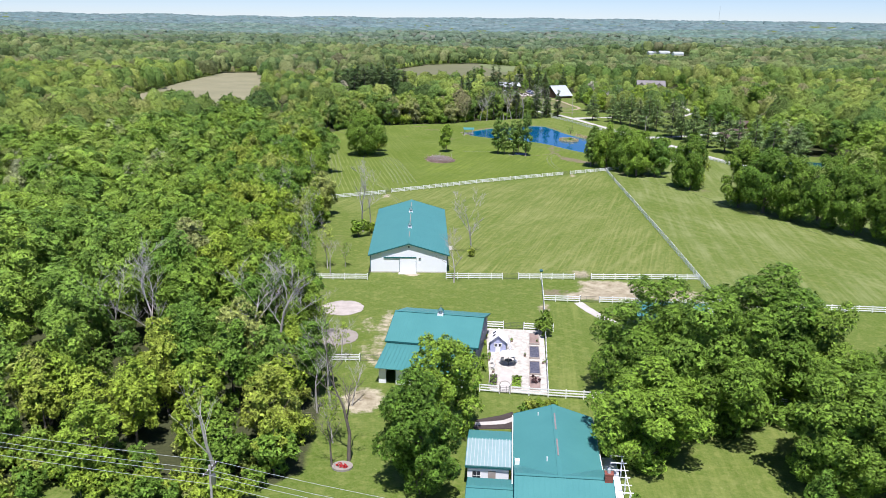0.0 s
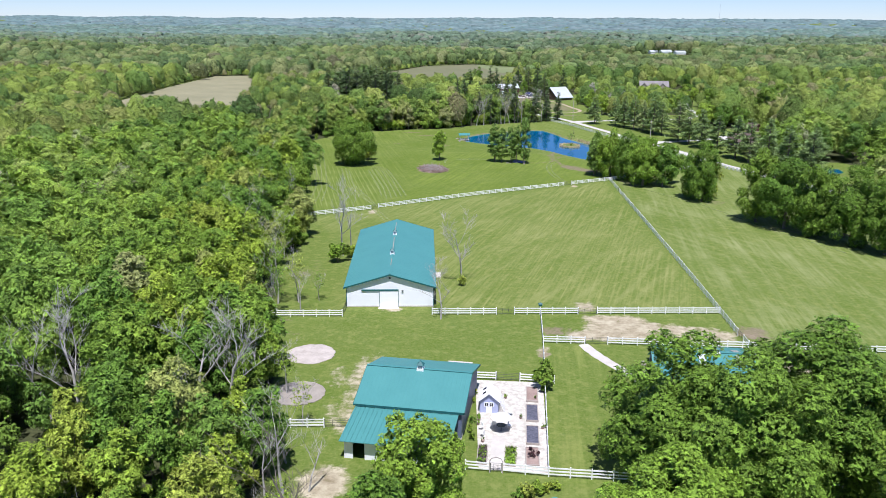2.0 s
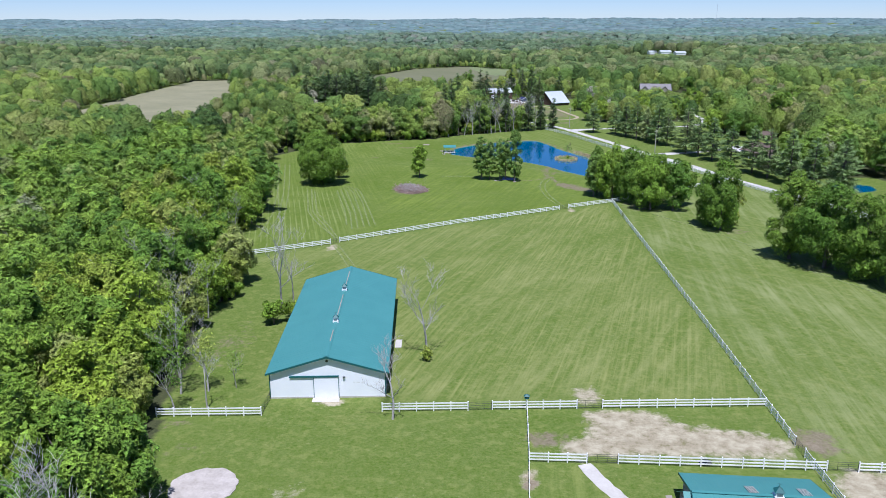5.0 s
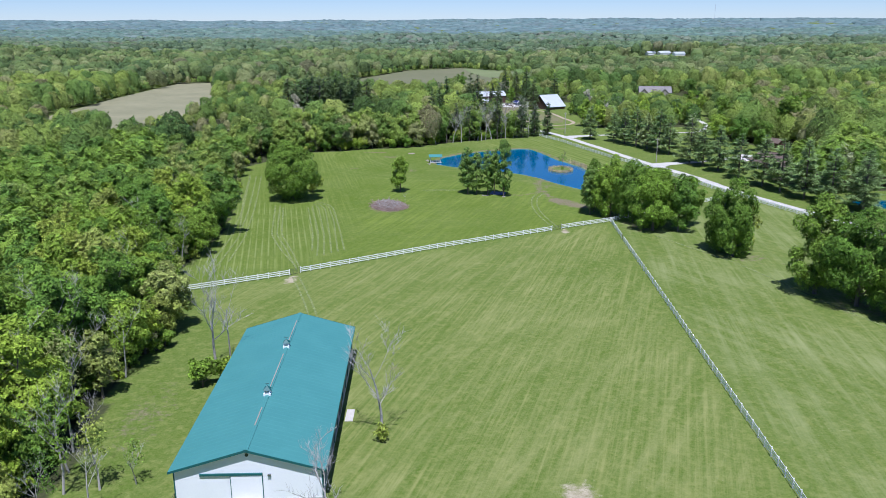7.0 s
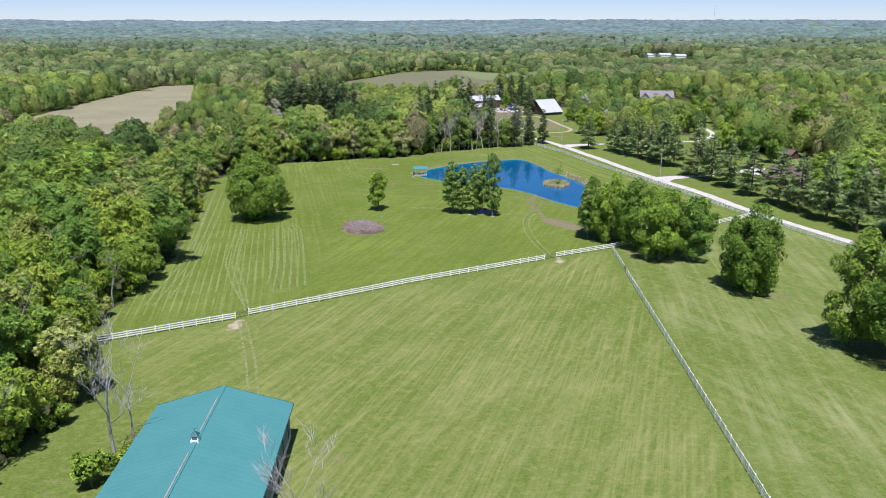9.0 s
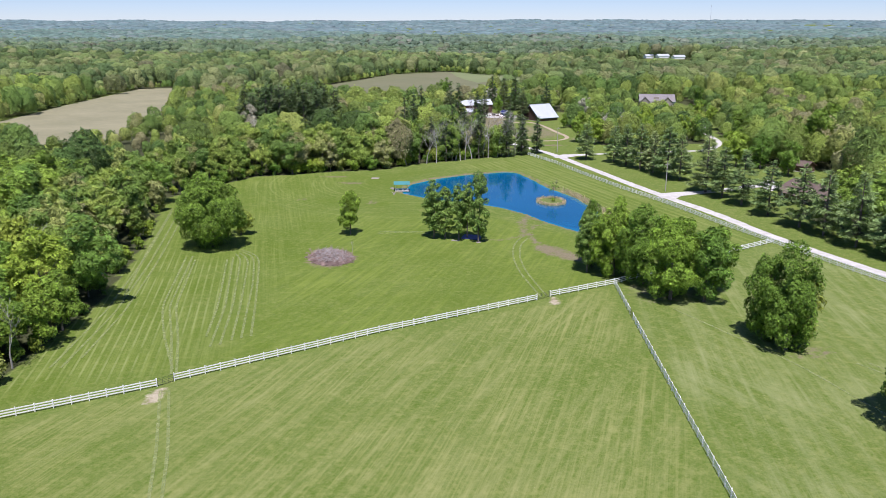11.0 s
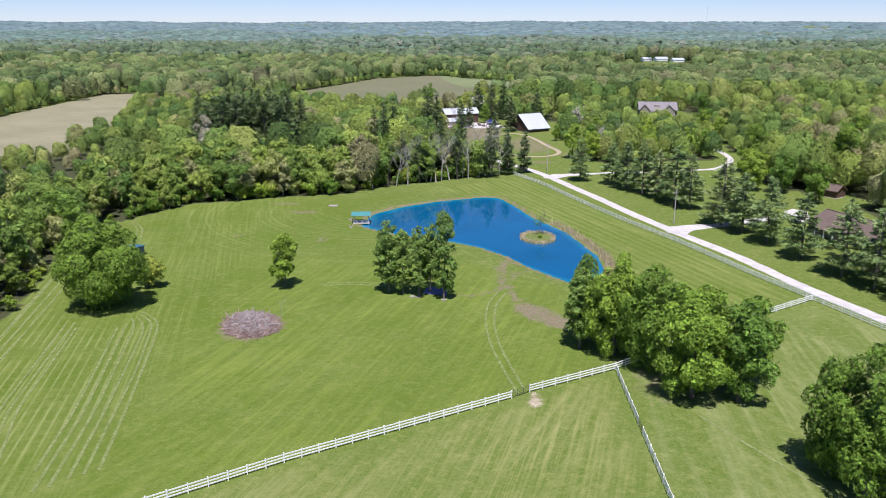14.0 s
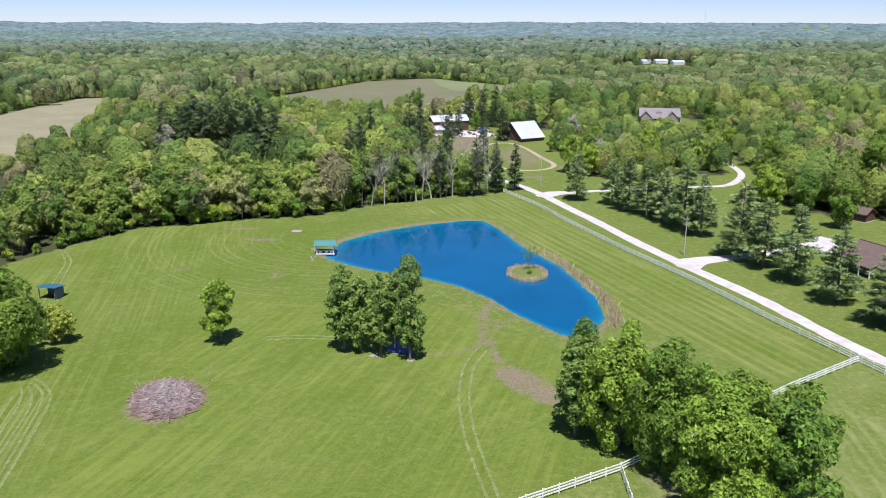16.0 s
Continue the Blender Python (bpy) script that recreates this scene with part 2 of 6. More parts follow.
# pale clippings left in broken lines on the lawn
m, nt, b = material("grass_clippings")
w = place(nt)
nt.links.new(mixed(nt, span(nt, grain(nt, w, 1.5, 4.0), 0.3, 0.7), (0.24, 0.3, 0.095), (0.36, 0.4, 0.16)), b.inputs["Base Color"])
b.inputs["Roughness"].default_value = 0.95
cut = nt.nodes.new("ShaderNodeMixShader")
nt.links.new(calc(nt, "MULTIPLY", span(nt, grain(nt, w, 0.9, 6.0, 0.75), 0.28, 0.6), 0.66), cut.inputs[0])
nt.links.new(nt.nodes.new("ShaderNodeBsdfTransparent").outputs[0], cut.inputs[1])
nt.links.new(b.outputs[0], cut.inputs[2])
nt.links.new(cut.outputs[0], nt.nodes["Material Output"].inputs["Surface"])
M_CLIPPINGS = m


def ground_material():
    m, nt, b = material("mown_grass_and_earth")
    w = place(nt)

    def mask(name):
        n = nt.nodes.new("ShaderNodeAttribute")
        n.attribute_name = name
        return n.outputs["Fac"]

    def turned(angle, scale_across, scale_along, warp):
        mp = nt.nodes.new("ShaderNodeMapping")
        mp.vector_type = "TEXTURE"
        mp.inputs["Rotation"].default_value = (0, 0, radians(angle))
        nt.links.new(w, mp.inputs["Vector"])
        sc = nt.nodes.new("ShaderNodeMapping")
        sc.inputs["Scale"].default_value = (scale_across, scale_along, 0.0)
        nt.links.new(mp.outputs[0], sc.inputs["Vector"])
        return sc.outputs[0]

    broad = span(nt, grain(nt, w, 0.025, 3.0), 0.3, 0.7)
    mid = span(nt, grain(nt, w, 0.3, 6.0, 0.72), 0.34, 0.66)
    tuft = span(nt, grain(nt, w, 2.2, 5.0, 0.7), 0.3, 0.72)
    g = mixed(nt, broad, (0.108, 0.168, 0.044), (0.165, 0.212, 0.074))
    g = mixed(nt, calc(nt, "MULTIPLY", mid, 0.52), g, (0.085, 0.15, 0.022))
    blades = span(nt, grain(nt, w, 0.9, 8.0, 0.85), 0.36, 0.66)
    g = mixed(nt, calc(nt, "MULTIPLY", blades, 0.66), g, (0.065, 0.12, 0.016))
    g = mixed(nt, calc(nt, "MULTIPLY", tuft, 0.6), g, (0.25, 0.275, 0.108))
    patch = span(nt, grain(nt, w, 0.75, 5.0, 0.6), 0.5, 0.66)
    g = mixed(nt, calc(nt, "MULTIPLY", patch, 0.5), g, (0.26, 0.285, 0.11))
    worn_spot = span(nt, grain(nt, w, 0.2, 8.0, 0.8), 0.54, 0.72)
    g = mixed(nt, calc(nt, "MULTIPLY", worn_spot, 0.4), g, (0.31, 0.31, 0.13))
    fleck = span(nt, grain(nt, w, 1.6, 8.0, 0.9), 0.58, 0.72)
    g = mixed(nt, calc(nt, "MULTIPLY", calc(nt, "MULTIPLY", fleck, 1.0), span(nt, grain(nt, w, 0.06, 3.0), 0.35, 0.65)), g, (0.42, 0.42, 0.24))
    # thicker, deeper green growth on the lawn by the pond
    lush = calc(nt, "MULTIPLY", mask("lush"), calc(nt, "MULTIPLY_ADD", span(nt, grain(nt, w, 0.08, 4.0), 0.3, 0.7), 0.3, 0.15))
    g = mixed(nt, lush, g, (0.106, 0.161, 0.026))
    # mower passes: long streaks, each field its own way
    for name, angle, width, amount, tone in (("mow_paddock", -17, 1.7, 0.7, (0.34, 0.345, 0.15)), ("mow_paddock", -28, 0.55, 0.6, (0.34, 0.345, 0.16)), ("mow_lawn_east", -18, 0.9, 0.75, (0.24, 0.295, 0.085)), ("mow_lawn_east", -48, 0.7, 0.4, (0.24, 0.295, 0.09)), ("mow_lawn", 11, 1.2, 0.6, (0.27, 0.315, 0.11)),
                                             ("mow_pasture", -9, 0.6, 0.85, (0.32, 0.345, 0.17)), ("mow_pasture", 24, 0.5, 0.45, (0.32, 0.345, 0.17)), ("mow_strip", 19, 0.45, 0.9, (0.27, 0.3, 0.12)), ("mow_yard", -6, 0.8, 0.75, (0.29, 0.32, 0.12))):
        streak = span(nt, grain(nt, turned(angle, width, 0.022, 0), 1.0, 4.0, 0.65), 0.44, 0.7)
        broken = span(nt, grain(nt, w, 0.05, 4.0), 0.35, 0.65)
        k = calc(nt, "MULTIPLY", calc(nt, "MULTIPLY", streak, mask(name)), calc(nt, "MULTIPLY_ADD", broken, 0.7, 0.3))
        g = mixed(nt, calc(nt, "MULTIPLY", k, amount), g, tone)
    # curved passes round the pond's west end
    away = nt.nodes.new("ShaderNodeVectorMath")
    away.operation = "DISTANCE"
    nt.links.new(w, away.inputs[0])
    away.inputs[1].default_value = (18, 428, -2)
    ring = nt.nodes.new("ShaderNodeTexNoise")
    ring.noise_dimensions = "1D"
    ring.inputs["Scale"].default_value, ring.inputs["Detail"].default_value = 0.75, 3.0
    nt.links.new(away.outputs["Value"], ring.inputs["W"])
    k = calc(nt, "MULTIPLY", calc(nt, "MULTIPLY", span(nt, ring.outputs["Fac"], 0.5, 0.72), mask("mow_ring")), span(nt, grain(nt, w, 0.07, 3.0), 0.35, 0.6))
    g = mixed(nt, calc(nt, "MULTIPLY", k, 0.45), g, (0.28, 0.32, 0.13))
    bands = nt.nodes.new("ShaderNodeTexWave")
    bands.inputs["Scale"].default_value, bands.inputs["Distortion"].default_value, bands.inputs["Detail Scale"].default_value = 0.13, 0.9, 0.5
    nt.links.new(turned(19, 1.0, 0.05, 0), bands.inputs["Vector"])
    k = calc(nt, "MULTIPLY", span(nt, bands.outputs["Fac"], 0.45, 0.95), mask("mow_strip"))
    g = mixed(nt, calc(nt, "MULTIPLY", k, 0.17), g, (0.36, 0.39, 0.17))
    # pale cut-grass rows left by the mower
    rows = nt.nodes.new("ShaderNodeTexWave")
    rows.inputs["Scale"].default_value, rows.inputs["Distortion"].default_value = 0.2, 1.2
    rows.inputs["Detail Scale"].default_value = 0.35
    nt.links.new(turned(11, 1.0, 0.1, 0), rows.inputs["Vector"])
    k = calc(nt, "MULTIPLY", span(nt, rows.outputs["Fac"], 0.78, 0.98), mask("cut_rows"))
    k = calc(nt, "MULTIPLY", k, span(nt, grain(nt, w, 0.15, 3.0), 0.3, 0.55))
    g = mixed(nt, calc(nt, "MULTIPLY", k, 0.45), g, (0.34, 0.375, 0.17))
    hue = nt.nodes.new("ShaderNodeHueSaturation")
    hue.inputs["Saturation"].default_value, hue.inputs["Value"].default_value = 1.15, 0.88
    nt.links.new(g, hue.inputs["Color"])
    g = hue.outputs[0]
    # bare earth, dry patches, woodland floor
    ragged = calc(nt, "MULTIPLY_ADD", grain(nt, w, 0.5, 8.0, 0.8), 1.9, -0.95)
    bare = span(nt, calc(nt, "ADD", mask("bare"), ragged), 0.32, 0.72)
    earth = mixed(nt, span(nt, grain(nt, w, 0.5, 8.0, 0.75), 0.34, 0.62), (0.24, 0.195, 0.12), (0.48, 0.425, 0.3))
    g = mixed(nt, bare, g, earth)
    mud = span(nt, calc(nt, "ADD", mask("mud"), ragged), 0.4, 0.7)
    g = mixed(nt, calc(nt, "MULTIPLY", mud, 0.85), g, mixed(nt, tuft, (0.16, 0.125, 0.082), (0.28, 0.23, 0.16)))
    # leaf litter darkened, so the floor colour also carries the shade between trees
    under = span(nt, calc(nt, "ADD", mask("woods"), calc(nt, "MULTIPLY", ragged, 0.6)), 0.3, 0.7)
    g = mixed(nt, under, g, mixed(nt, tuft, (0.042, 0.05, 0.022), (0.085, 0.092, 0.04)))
    nt.links.new(g, b.inputs["Base Color"])
    b.inputs["Roughness"].default_value = 0.95
    b.inputs["Specular IOR Level"].default_value = 0.1
    bumped(nt, b, tuft, 0.6, 0.08)
    return m


M_GROUND = ground_material()


# ---- shapes ----
def smooth(a, b, v):
    u = np.clip((np.asarray(v, float) - a) / (b - a), 0, 1)
    return u * u * (3 - 2 * u)


def inside(poly, x, y):
    x, y = np.asarray(x, float), np.asarray(y, float)
    r = np.zeros(x.shape, bool)
    for (x0, y0), (x1, y1) in zip(poly, poly[1:] + poly[:1]):
        if y0 != y1:
            r ^= ((y0 > y) != (y1 > y)) & (x < (x1 - x0) * (y - y0) / (y1 - y0) + x0)
    return r


def off(line, x, y):
    """Distance from an open line."""
    x, y = np.asarray(x, float), np.asarray(y, float)
    d = np.full(x.shape, 1e9)
    for (x0, y0), (x1, y1) in zip(line, line[1:]):
        dx, dy = x1 - x0, y1 - y0
        u = np.clip(((x - x0) * dx + (y - y0) * dy) / (dx * dx + dy * dy), 0, 1)
        d = np.minimum(d, np.hypot(x - x0 - u * dx, y - y0 - u * dy))
    return d


def depth_in(poly, x, y):
    """Distance from the outline, positive inside."""
    d = off(poly + poly[:1], x, y)
    return np.where(inside(poly, x, y), d, -d)


POND = [(13.9, 407.5), (16.6, 422), (25, 432), (37, 440), (51.7, 446), (56.5, 444.5), (60.5, 432), (64, 417), (71.6, 398.8), (75.4, 376),
        (74.6, 364), (68.5, 352.5), (64, 356), (56.9, 366.9), (52.8, 376), (46.4, 384.5), (38.7, 390.6), (28, 396), (20.6, 401)]
POND_EAST = [(146, 334), (152, 337), (160, 334), (158, 326), (151, 322), (146, 327)]
WATER_Z = -2.2


def land(x, y):
    """Height of the land without the ponds."""
    x, y = np.asarray(x, float), np.asarray(y, float)
    z = 2.3 - 4.2 * smooth(130, 360, y) + 0.8 * smooth(60, 130, x) * smooth(280, 420, y)
    r = np.hypot(x - 20, y - 100)
    z = z + smooth(620, 1500, r) * (5 * np.sin(x * 0.0041 + 1.1) * np.sin(y * 0.0033 + 0.4) + 3 * np.sin(x * 0.011 + y * 0.007))
    z = z + 13 * smooth(1.0, 0.0, np.hypot((x - 300) / 190, (y - 1185) / 150))
    return z + 50 * smooth(2300, 4750, r) + smooth(2300, 3600, r) * 7 * np.sin(x * 0.0019 + 0.6) * np.cos(y * 0.0011)


def height(x, y):
    """Height of the ground with the ponds dug in."""
    return land(x, y) - 1.6 * smooth(-1.5, 4.5, depth_in(POND, x, y)) - 1.8 * smooth(-1.5, 4.5, depth_in(POND_EAST, x, y))


def h1(x, y):
    return float(land(x, y))


def np_mesh(name, verts, faces, mat):
    me = bpy.data.meshes.new(name)
    verts, faces = np.asarray(verts, np.float32), np.asarray(faces, np.int32)
    n, k = faces.shape
    me.vertices.add(len(verts))
    me.vertices.foreach_set("co", verts.ravel())
    me.loops.add(n * k)
    me.loops.foreach_set("vertex_index", faces.ravel())
    me.polygons.add(n)
    me.polygons.foreach_set("loop_start", np.arange(0, n * k, k, dtype=np.int32))
    me.materials.append(mat)
    me.update(calc_edges=True)
    me.validate()
    return me


class Geo:
    """Gathers faces for one mesh."""

    def __init__(self):
        self.v, self.f = [], []

    def add(self, verts, faces):
        o = len(self.v)
        self.v += [tuple(p) for p in verts]
        self.f += [tuple(i + o for i in f) for f in faces]
        return self

    def box(self, x0, x1, y0, y1, z0, z1):
        p = [(x, y, z) for z in (z0, z1) for y in (y0, y1) for x in (x0, x1)]
        return self.add(p, [(0, 2, 3, 1), (4, 5, 7, 6), (0, 1, 5, 4), (2, 6, 7, 3), (0, 4, 6, 2), (1, 3, 7, 5)])

    def beam(self, a, b, w, h):
        """A bar of that width and height between two points."""
        a, b = Vector(a), Vector(b)
        d = (b - a).normalized()
        s = d.cross(Vector((0, 0, 1)))
        s = s.normalized() if s.length > 1e-4 else Vector((1, 0, 0))
        u = s.cross(d).normalized()
        p = [q + s * (i * w / 2) + u * (j * h / 2) for q in (a, b) for j in (-1, 1) for i in (-1, 1)]
        return self.add(p, [(0, 2, 3, 1), (4, 5, 7, 6), (0, 1, 5, 4), (2, 6, 7, 3), (0, 4, 6, 2), (1, 3, 7, 5)])

    def tube(self, pts, radii, n=6):
        pts = [Vector(p) for p in pts]
        rings = []
        for i, p in enumerate(pts):
            d = (pts[min(i + 1, len(pts) - 1)] - pts[max(i - 1, 0)]).normalized()
            s = d.orthogonal().normalized()
            u = d.cross(s)
            rings.append([p + (s * math.cos(a) + u * math.sin(a)) * radii[i] for a in [6.2832 * k / n for k in range(n)]])
        fs = [(i * n + k, i * n + (k + 1) % n, (i + 1) * n + (k + 1) % n, (i + 1) * n + k) for i in range(len(pts) - 1) for k in range(n)]
        fs += [tuple(range(n - 1, -1, -1)), tuple((len(pts) - 1) * n + k for k in range(n))]
        return self.add([q for r in rings for q in r], fs)

    def prism(self, outline, z0, z1):
        n = len(outline)
        p = [(x, y, z0) for x, y in outline] + [(x, y, z1) for x, y in outline]
        return self.add(p, [tuple(range(n - 1, -1, -1)), tuple(range(n, 2 * n))] + [(i, (i + 1) % n, n + (i + 1) % n, n + i) for i in range(n)])

    def slab(self, a, b, c, d, thick):
        """A sheet of that thickness below the corners a b c d (anticlockwise from above)."""
        q = [Vector(p) for p in (a, b, c, d)]
        nrm = (q[1] - q[0]).cross(q[3] - q[0]).normalized()
        p = q + [v - nrm * thick for v in q]
        return self.add(p, [(0, 1, 2, 3), (7, 6, 5, 4), (0, 4, 5, 1), (1, 5, 6, 2), (2, 6, 7, 3), (3, 7, 4, 0)])

    def mesh(self, name, mat):
        me = bpy.data.meshes.new(name)
        me.from_pydata(self.v, [], self.f)
        me.materials.append(mat)
        me.update()
        return me


def part(name, geo, mat, parent, label=""):
    ob = new(name, geo if isinstance(geo, bpy.types.Mesh) else geo.mesh(name, mat))
    ob.parent = parent
    return tagged(ob, label)


def thing(name, at, label, category, group="", turn=0.0, kind=""):
    ob = new(name)
    ob.empty_display_size = 0.5
    ob.matrix_basis = pose(*at, 0, 0, turn)
    return tagged(ob, label, category, group, kind)


def lone(name, geo, mat, label, category, kind="", at=(0, 0, 0), turn=0.0, group=""):
    ob = new(name, geo if isinstance(geo, bpy.types.Mesh) else geo.mesh(name, mat))
    ob.matrix_basis = pose(*at, 0, 0, turn)
    return tagged(ob, label, category, group, kind)


# ---- plan ----
ROAD = [(50, 552), (60, 522), (66, 508), (72.8, 496), (78.5, 480), (84.2, 457.5), (89, 440), (93, 423), (96.9, 409), (101, 395), (107, 378), (109.7, 369), (113.6, 352), (118.2, 337), (127, 312), (136, 285), (145, 250), (151, 205), (154, 160)]
DRIVE_NORTH = [(76, 478), (83.2, 480.7), (88.4, 483), (98.5, 484.9), (116.4, 486.3), (130.5, 488.7), (146, 491), (158, 510), (161, 522), (164, 553), (176, 590), (182, 612), (180, 640), (176, 658)]
DRIVE_EAST = [(99, 395), (107.1, 401.3), (114.5, 402.7), (124.3, 406.3), (132, 410.2), (141, 415)]
OPEN = [(-40, 40), (-40, 79), (-24, 81), (-17, 84), (-17, 100), (-18, 115), (-20, 121), (-22, 134), (-26, 145), (-29, 158), (-30, 172), (-33, 190), (-34, 206),
        (-31, 212), (-33, 220), (-40, 236), (-43, 255), (-43, 290), (-51, 345), (-63, 399), (-55, 415), (-42, 436), (-14, 446), (6, 451), (15, 462),
        (48, 479), (64, 486), (72, 498), (88, 462), (106, 418), (128, 360), (138, 312), (152, 270), (160, 200), (175, 150), (170, 40)]
LAWN_EAST = [(70, 505), (88, 470), (104, 428), (112, 412), (128, 372), (158, 372), (166, 400), (166, 432), (158, 444), (150, 470), (160, 500), (150, 512), (104, 506), (100, 545), (98, 600), (72, 612), (58, 560), (62, 528)]
FARMYARD = [(30, 560), (40, 515), (58, 512), (66, 560), (72, 612), (104, 600), (112, 625), (106, 650), (80, 664), (70, 690), (44, 690), (28, 655)]
HOUSE_CLEARING = [(148, 640), (160, 600), (188, 615), (198, 655), (205, 690), (190, 706), (160, 700)]
POND_EDGE = [(128, 312), (136, 344), (170, 348), (172, 310), (150, 300)]
FIELD_WEST = [(-128, 532), (-127, 583), (-145, 670), (-160, 735), (-186, 850), (-224, 835), (-226, 700), (-222, 575), (-190, 520), (-160, 515)]
FIELD_NORTH = [(-83, 830), (-54, 918), (-18, 1022), (43, 1064), (118, 941), (104, 815), (78, 750), (42, 720), (-5, 700), (-40, 715)]
FIELD_FAR_WEST = [(-560, 980), (-470, 975), (-430, 835), (-450, 760), (-600, 760)]
FIELD_FAR_EAST = [(330, 1260), (470, 1230), (520, 1290), (350, 1330)]
SHED_CLEARING = [(238, 1090), (318, 1010), (350, 1172), (272, 1258)]
FIELDS = (FIELD_WEST, FIELD_NORTH, FIELD_FAR_WEST, FIELD_FAR_EAST)


def wooded(x, y):
    """True where the woods grow."""
    x, y = np.asarray(x, float), np.asarray(y, float)
    w = (y > 83)
    for poly in (OPEN, LAWN_EAST, FARMYARD, HOUSE_CLEARING, POND_EDGE, SHED_CLEARING) + FIELDS:
        w &= ~inside(poly, x, y)
    for line in (ROAD, DRIVE_NORTH, DRIVE_EAST):
        w &= off(line, x, y) > 6
    w &= ~((off(ROAD, x, y) < 22) & (y > 300) & (y < 500)) & (np.hypot(x - 86, y - 604) > 17) & (np.hypot(x - 164, y - 434) > 11) & (np.hypot(x - 149, y - 388) > 19)
    return w


# ---- ground ----
def ground():
    def lines(fine0, fine1, step, far0, far1):
        mid = list(np.arange(fine0, fine1 + 0.1, step))
        lo, hi, s = [], [], step
        p, q = fine0, fine1
        while p > far0 or q < far1:
            s *= 1.13
            p, q = p - s, q + s
            if p > far0:
                lo.append(p)
            if q < far1:
                hi.append(q)
        return np.array([far0] + lo[::-1] + mid + hi + [far1])

    xs, ys = lines(-66, 152, 1.95, -3900, 3900), lines(58, 520, 1.95, -700, 4930)
    X, Y = np.meshgrid(xs, ys)
    Z = height(X, Y)
    n, k = len(ys), len(xs)
    i = np.arange((n - 1) * k).reshape(n - 1, k)[:, :-1].ravel()
    me = np_mesh("ground", np.stack([X.ravel(), Y.ravel(), Z.ravel()], 1), np.stack([i, i + 1, i + k + 1, i + k], 1), M_GROUND)
    me.polygons.foreach_set("use_smooth", np.ones(len(me.polygons), bool))
    x, y = X.ravel(), Y.ravel()
    paddock = [(-36, 240), (-20, 215), (-17, 163), (55, 163), (63, 305), (-16, 257)]
    lawn = [(-41, 244), (63, 307), (64, 350), (20, 395), (12, 425), (30, 452), (-14, 446), (-42, 436), (-62, 400), (-50, 345)]
    pasture = [(56, 146), (64, 305), (112, 340), (128, 304), (142, 250), (150, 150)]
    strip = [(66, 482), (112, 342), (96, 332), (72, 372), (60, 445), (30, 455)]
    yard = [(16.5, 106), (20.7, 146), (27, 146), (35, 130), (34, 106), (62, 104), (62, 84), (24, 76), (21, 90), (8, 98), (3, 106)]
    rows_at = [(-46, 250), (-20, 258), (-12, 300), (-18, 333), (-30, 326), (-48, 345), (-60, 398)]

    def soft(poly, w=4.0):
        return smooth(-w / 2, w, depth_in(poly, x, y))

    def spot(cx, cy, rx, ry):
        return smooth(1.25, 0.35, np.hypot((x - cx) / rx, (y - cy) / ry))

    arena = [(28.4, 161.6), (28.2, 154), (23, 151.6), (24, 147.4), (53.4, 146.8), (55.2, 151.2), (51.3, 154.8), (43, 156.6), (38.5, 161)]
    bare = np.maximum.reduce([soft(arena, 2.5) * 0.86, spot(30.5, 165.3, 3.2, 3.4) * 0.75, spot(57, 150.8, 2.6, 2.6) * 0.6, spot(59.5, 140, 5.5, 6),
                              spot(49.5, 295.5, 1.2, 3.6), spot(-17, 251, 1.3, 3.6), spot(-12.5, 133, 2.0, 6) * 0.5, spot(-12, 121, 2.0, 6) * 0.5, smooth(2.2, 0.3, off([(-9.8, 117), (-10.3, 126), (-9, 136), (-8.2, 141)], x, y)) * 0.62,
                              spot(-10.8, 104, 3.6, 4.6), spot(20, 143, 1.2, 2.5), spot(-6, 163.5, 2, 1.2), spot(1.2, 106, 2, 4) * 0.6])
    track = [(56, 379), (50, 366), (49.4, 356), (51, 346), (53.2, 337), (56.5, 331), (61, 327)]
    mud = np.maximum.reduce([smooth(3.4, 0.4, off(track, x, y)) * 0.62, smooth(6.4, 1.0, off(track[4:], x, y)) * 0.8, smooth(2.4, 0.4, off([(54, 362), (48, 350), (43, 346), (37, 345)], x, y)) * 0.55, spot(23, 152.5, 4.5, 2.6) * 0.75, spot(57.5, 151.5, 4.2, 5) * 0.8, spot(34, 151.5, 3, 2.6) * 0.5, spot(80, 512, 9, 3.5) * 0.7, spot(8, 202, 4, 2.5) * 0.55,
                             smooth(3.0, 0.0, np.abs(depth_in(POND, x, y) + 0.8)) * 0.7, spot(-12, 436, 8, 2.4) * 0.68, spot(-5, 424, 7, 3) * 0.62, spot(-18, 397, 3.2, 3) * 0.55, spot(5, 392, 3, 6) * 0.5,
                             spot(-0.5, 328.5, 7.5, 10) * 0.9, spot(20, 142, 1.5, 2), spot(-27, 157, 5, 2) * 0.6, spot(-26, 186, 6, 15) * 0.42, spot(-23, 150, 4, 5) * 0.4,
                             spot(80, 560, 14, 40) * 0.62, spot(56, 612, 22, 52) * 0.72, spot(96, 530, 10, 14) * 0.5, spot(112, 462, 12, 18) * 0.42, spot(88, 268, 8, 8) * 0.45, spot(96, 232, 9, 12) * 0.45, spot(70, 300, 8, 10) * 0.5])
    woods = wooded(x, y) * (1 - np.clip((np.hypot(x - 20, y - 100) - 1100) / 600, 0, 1))
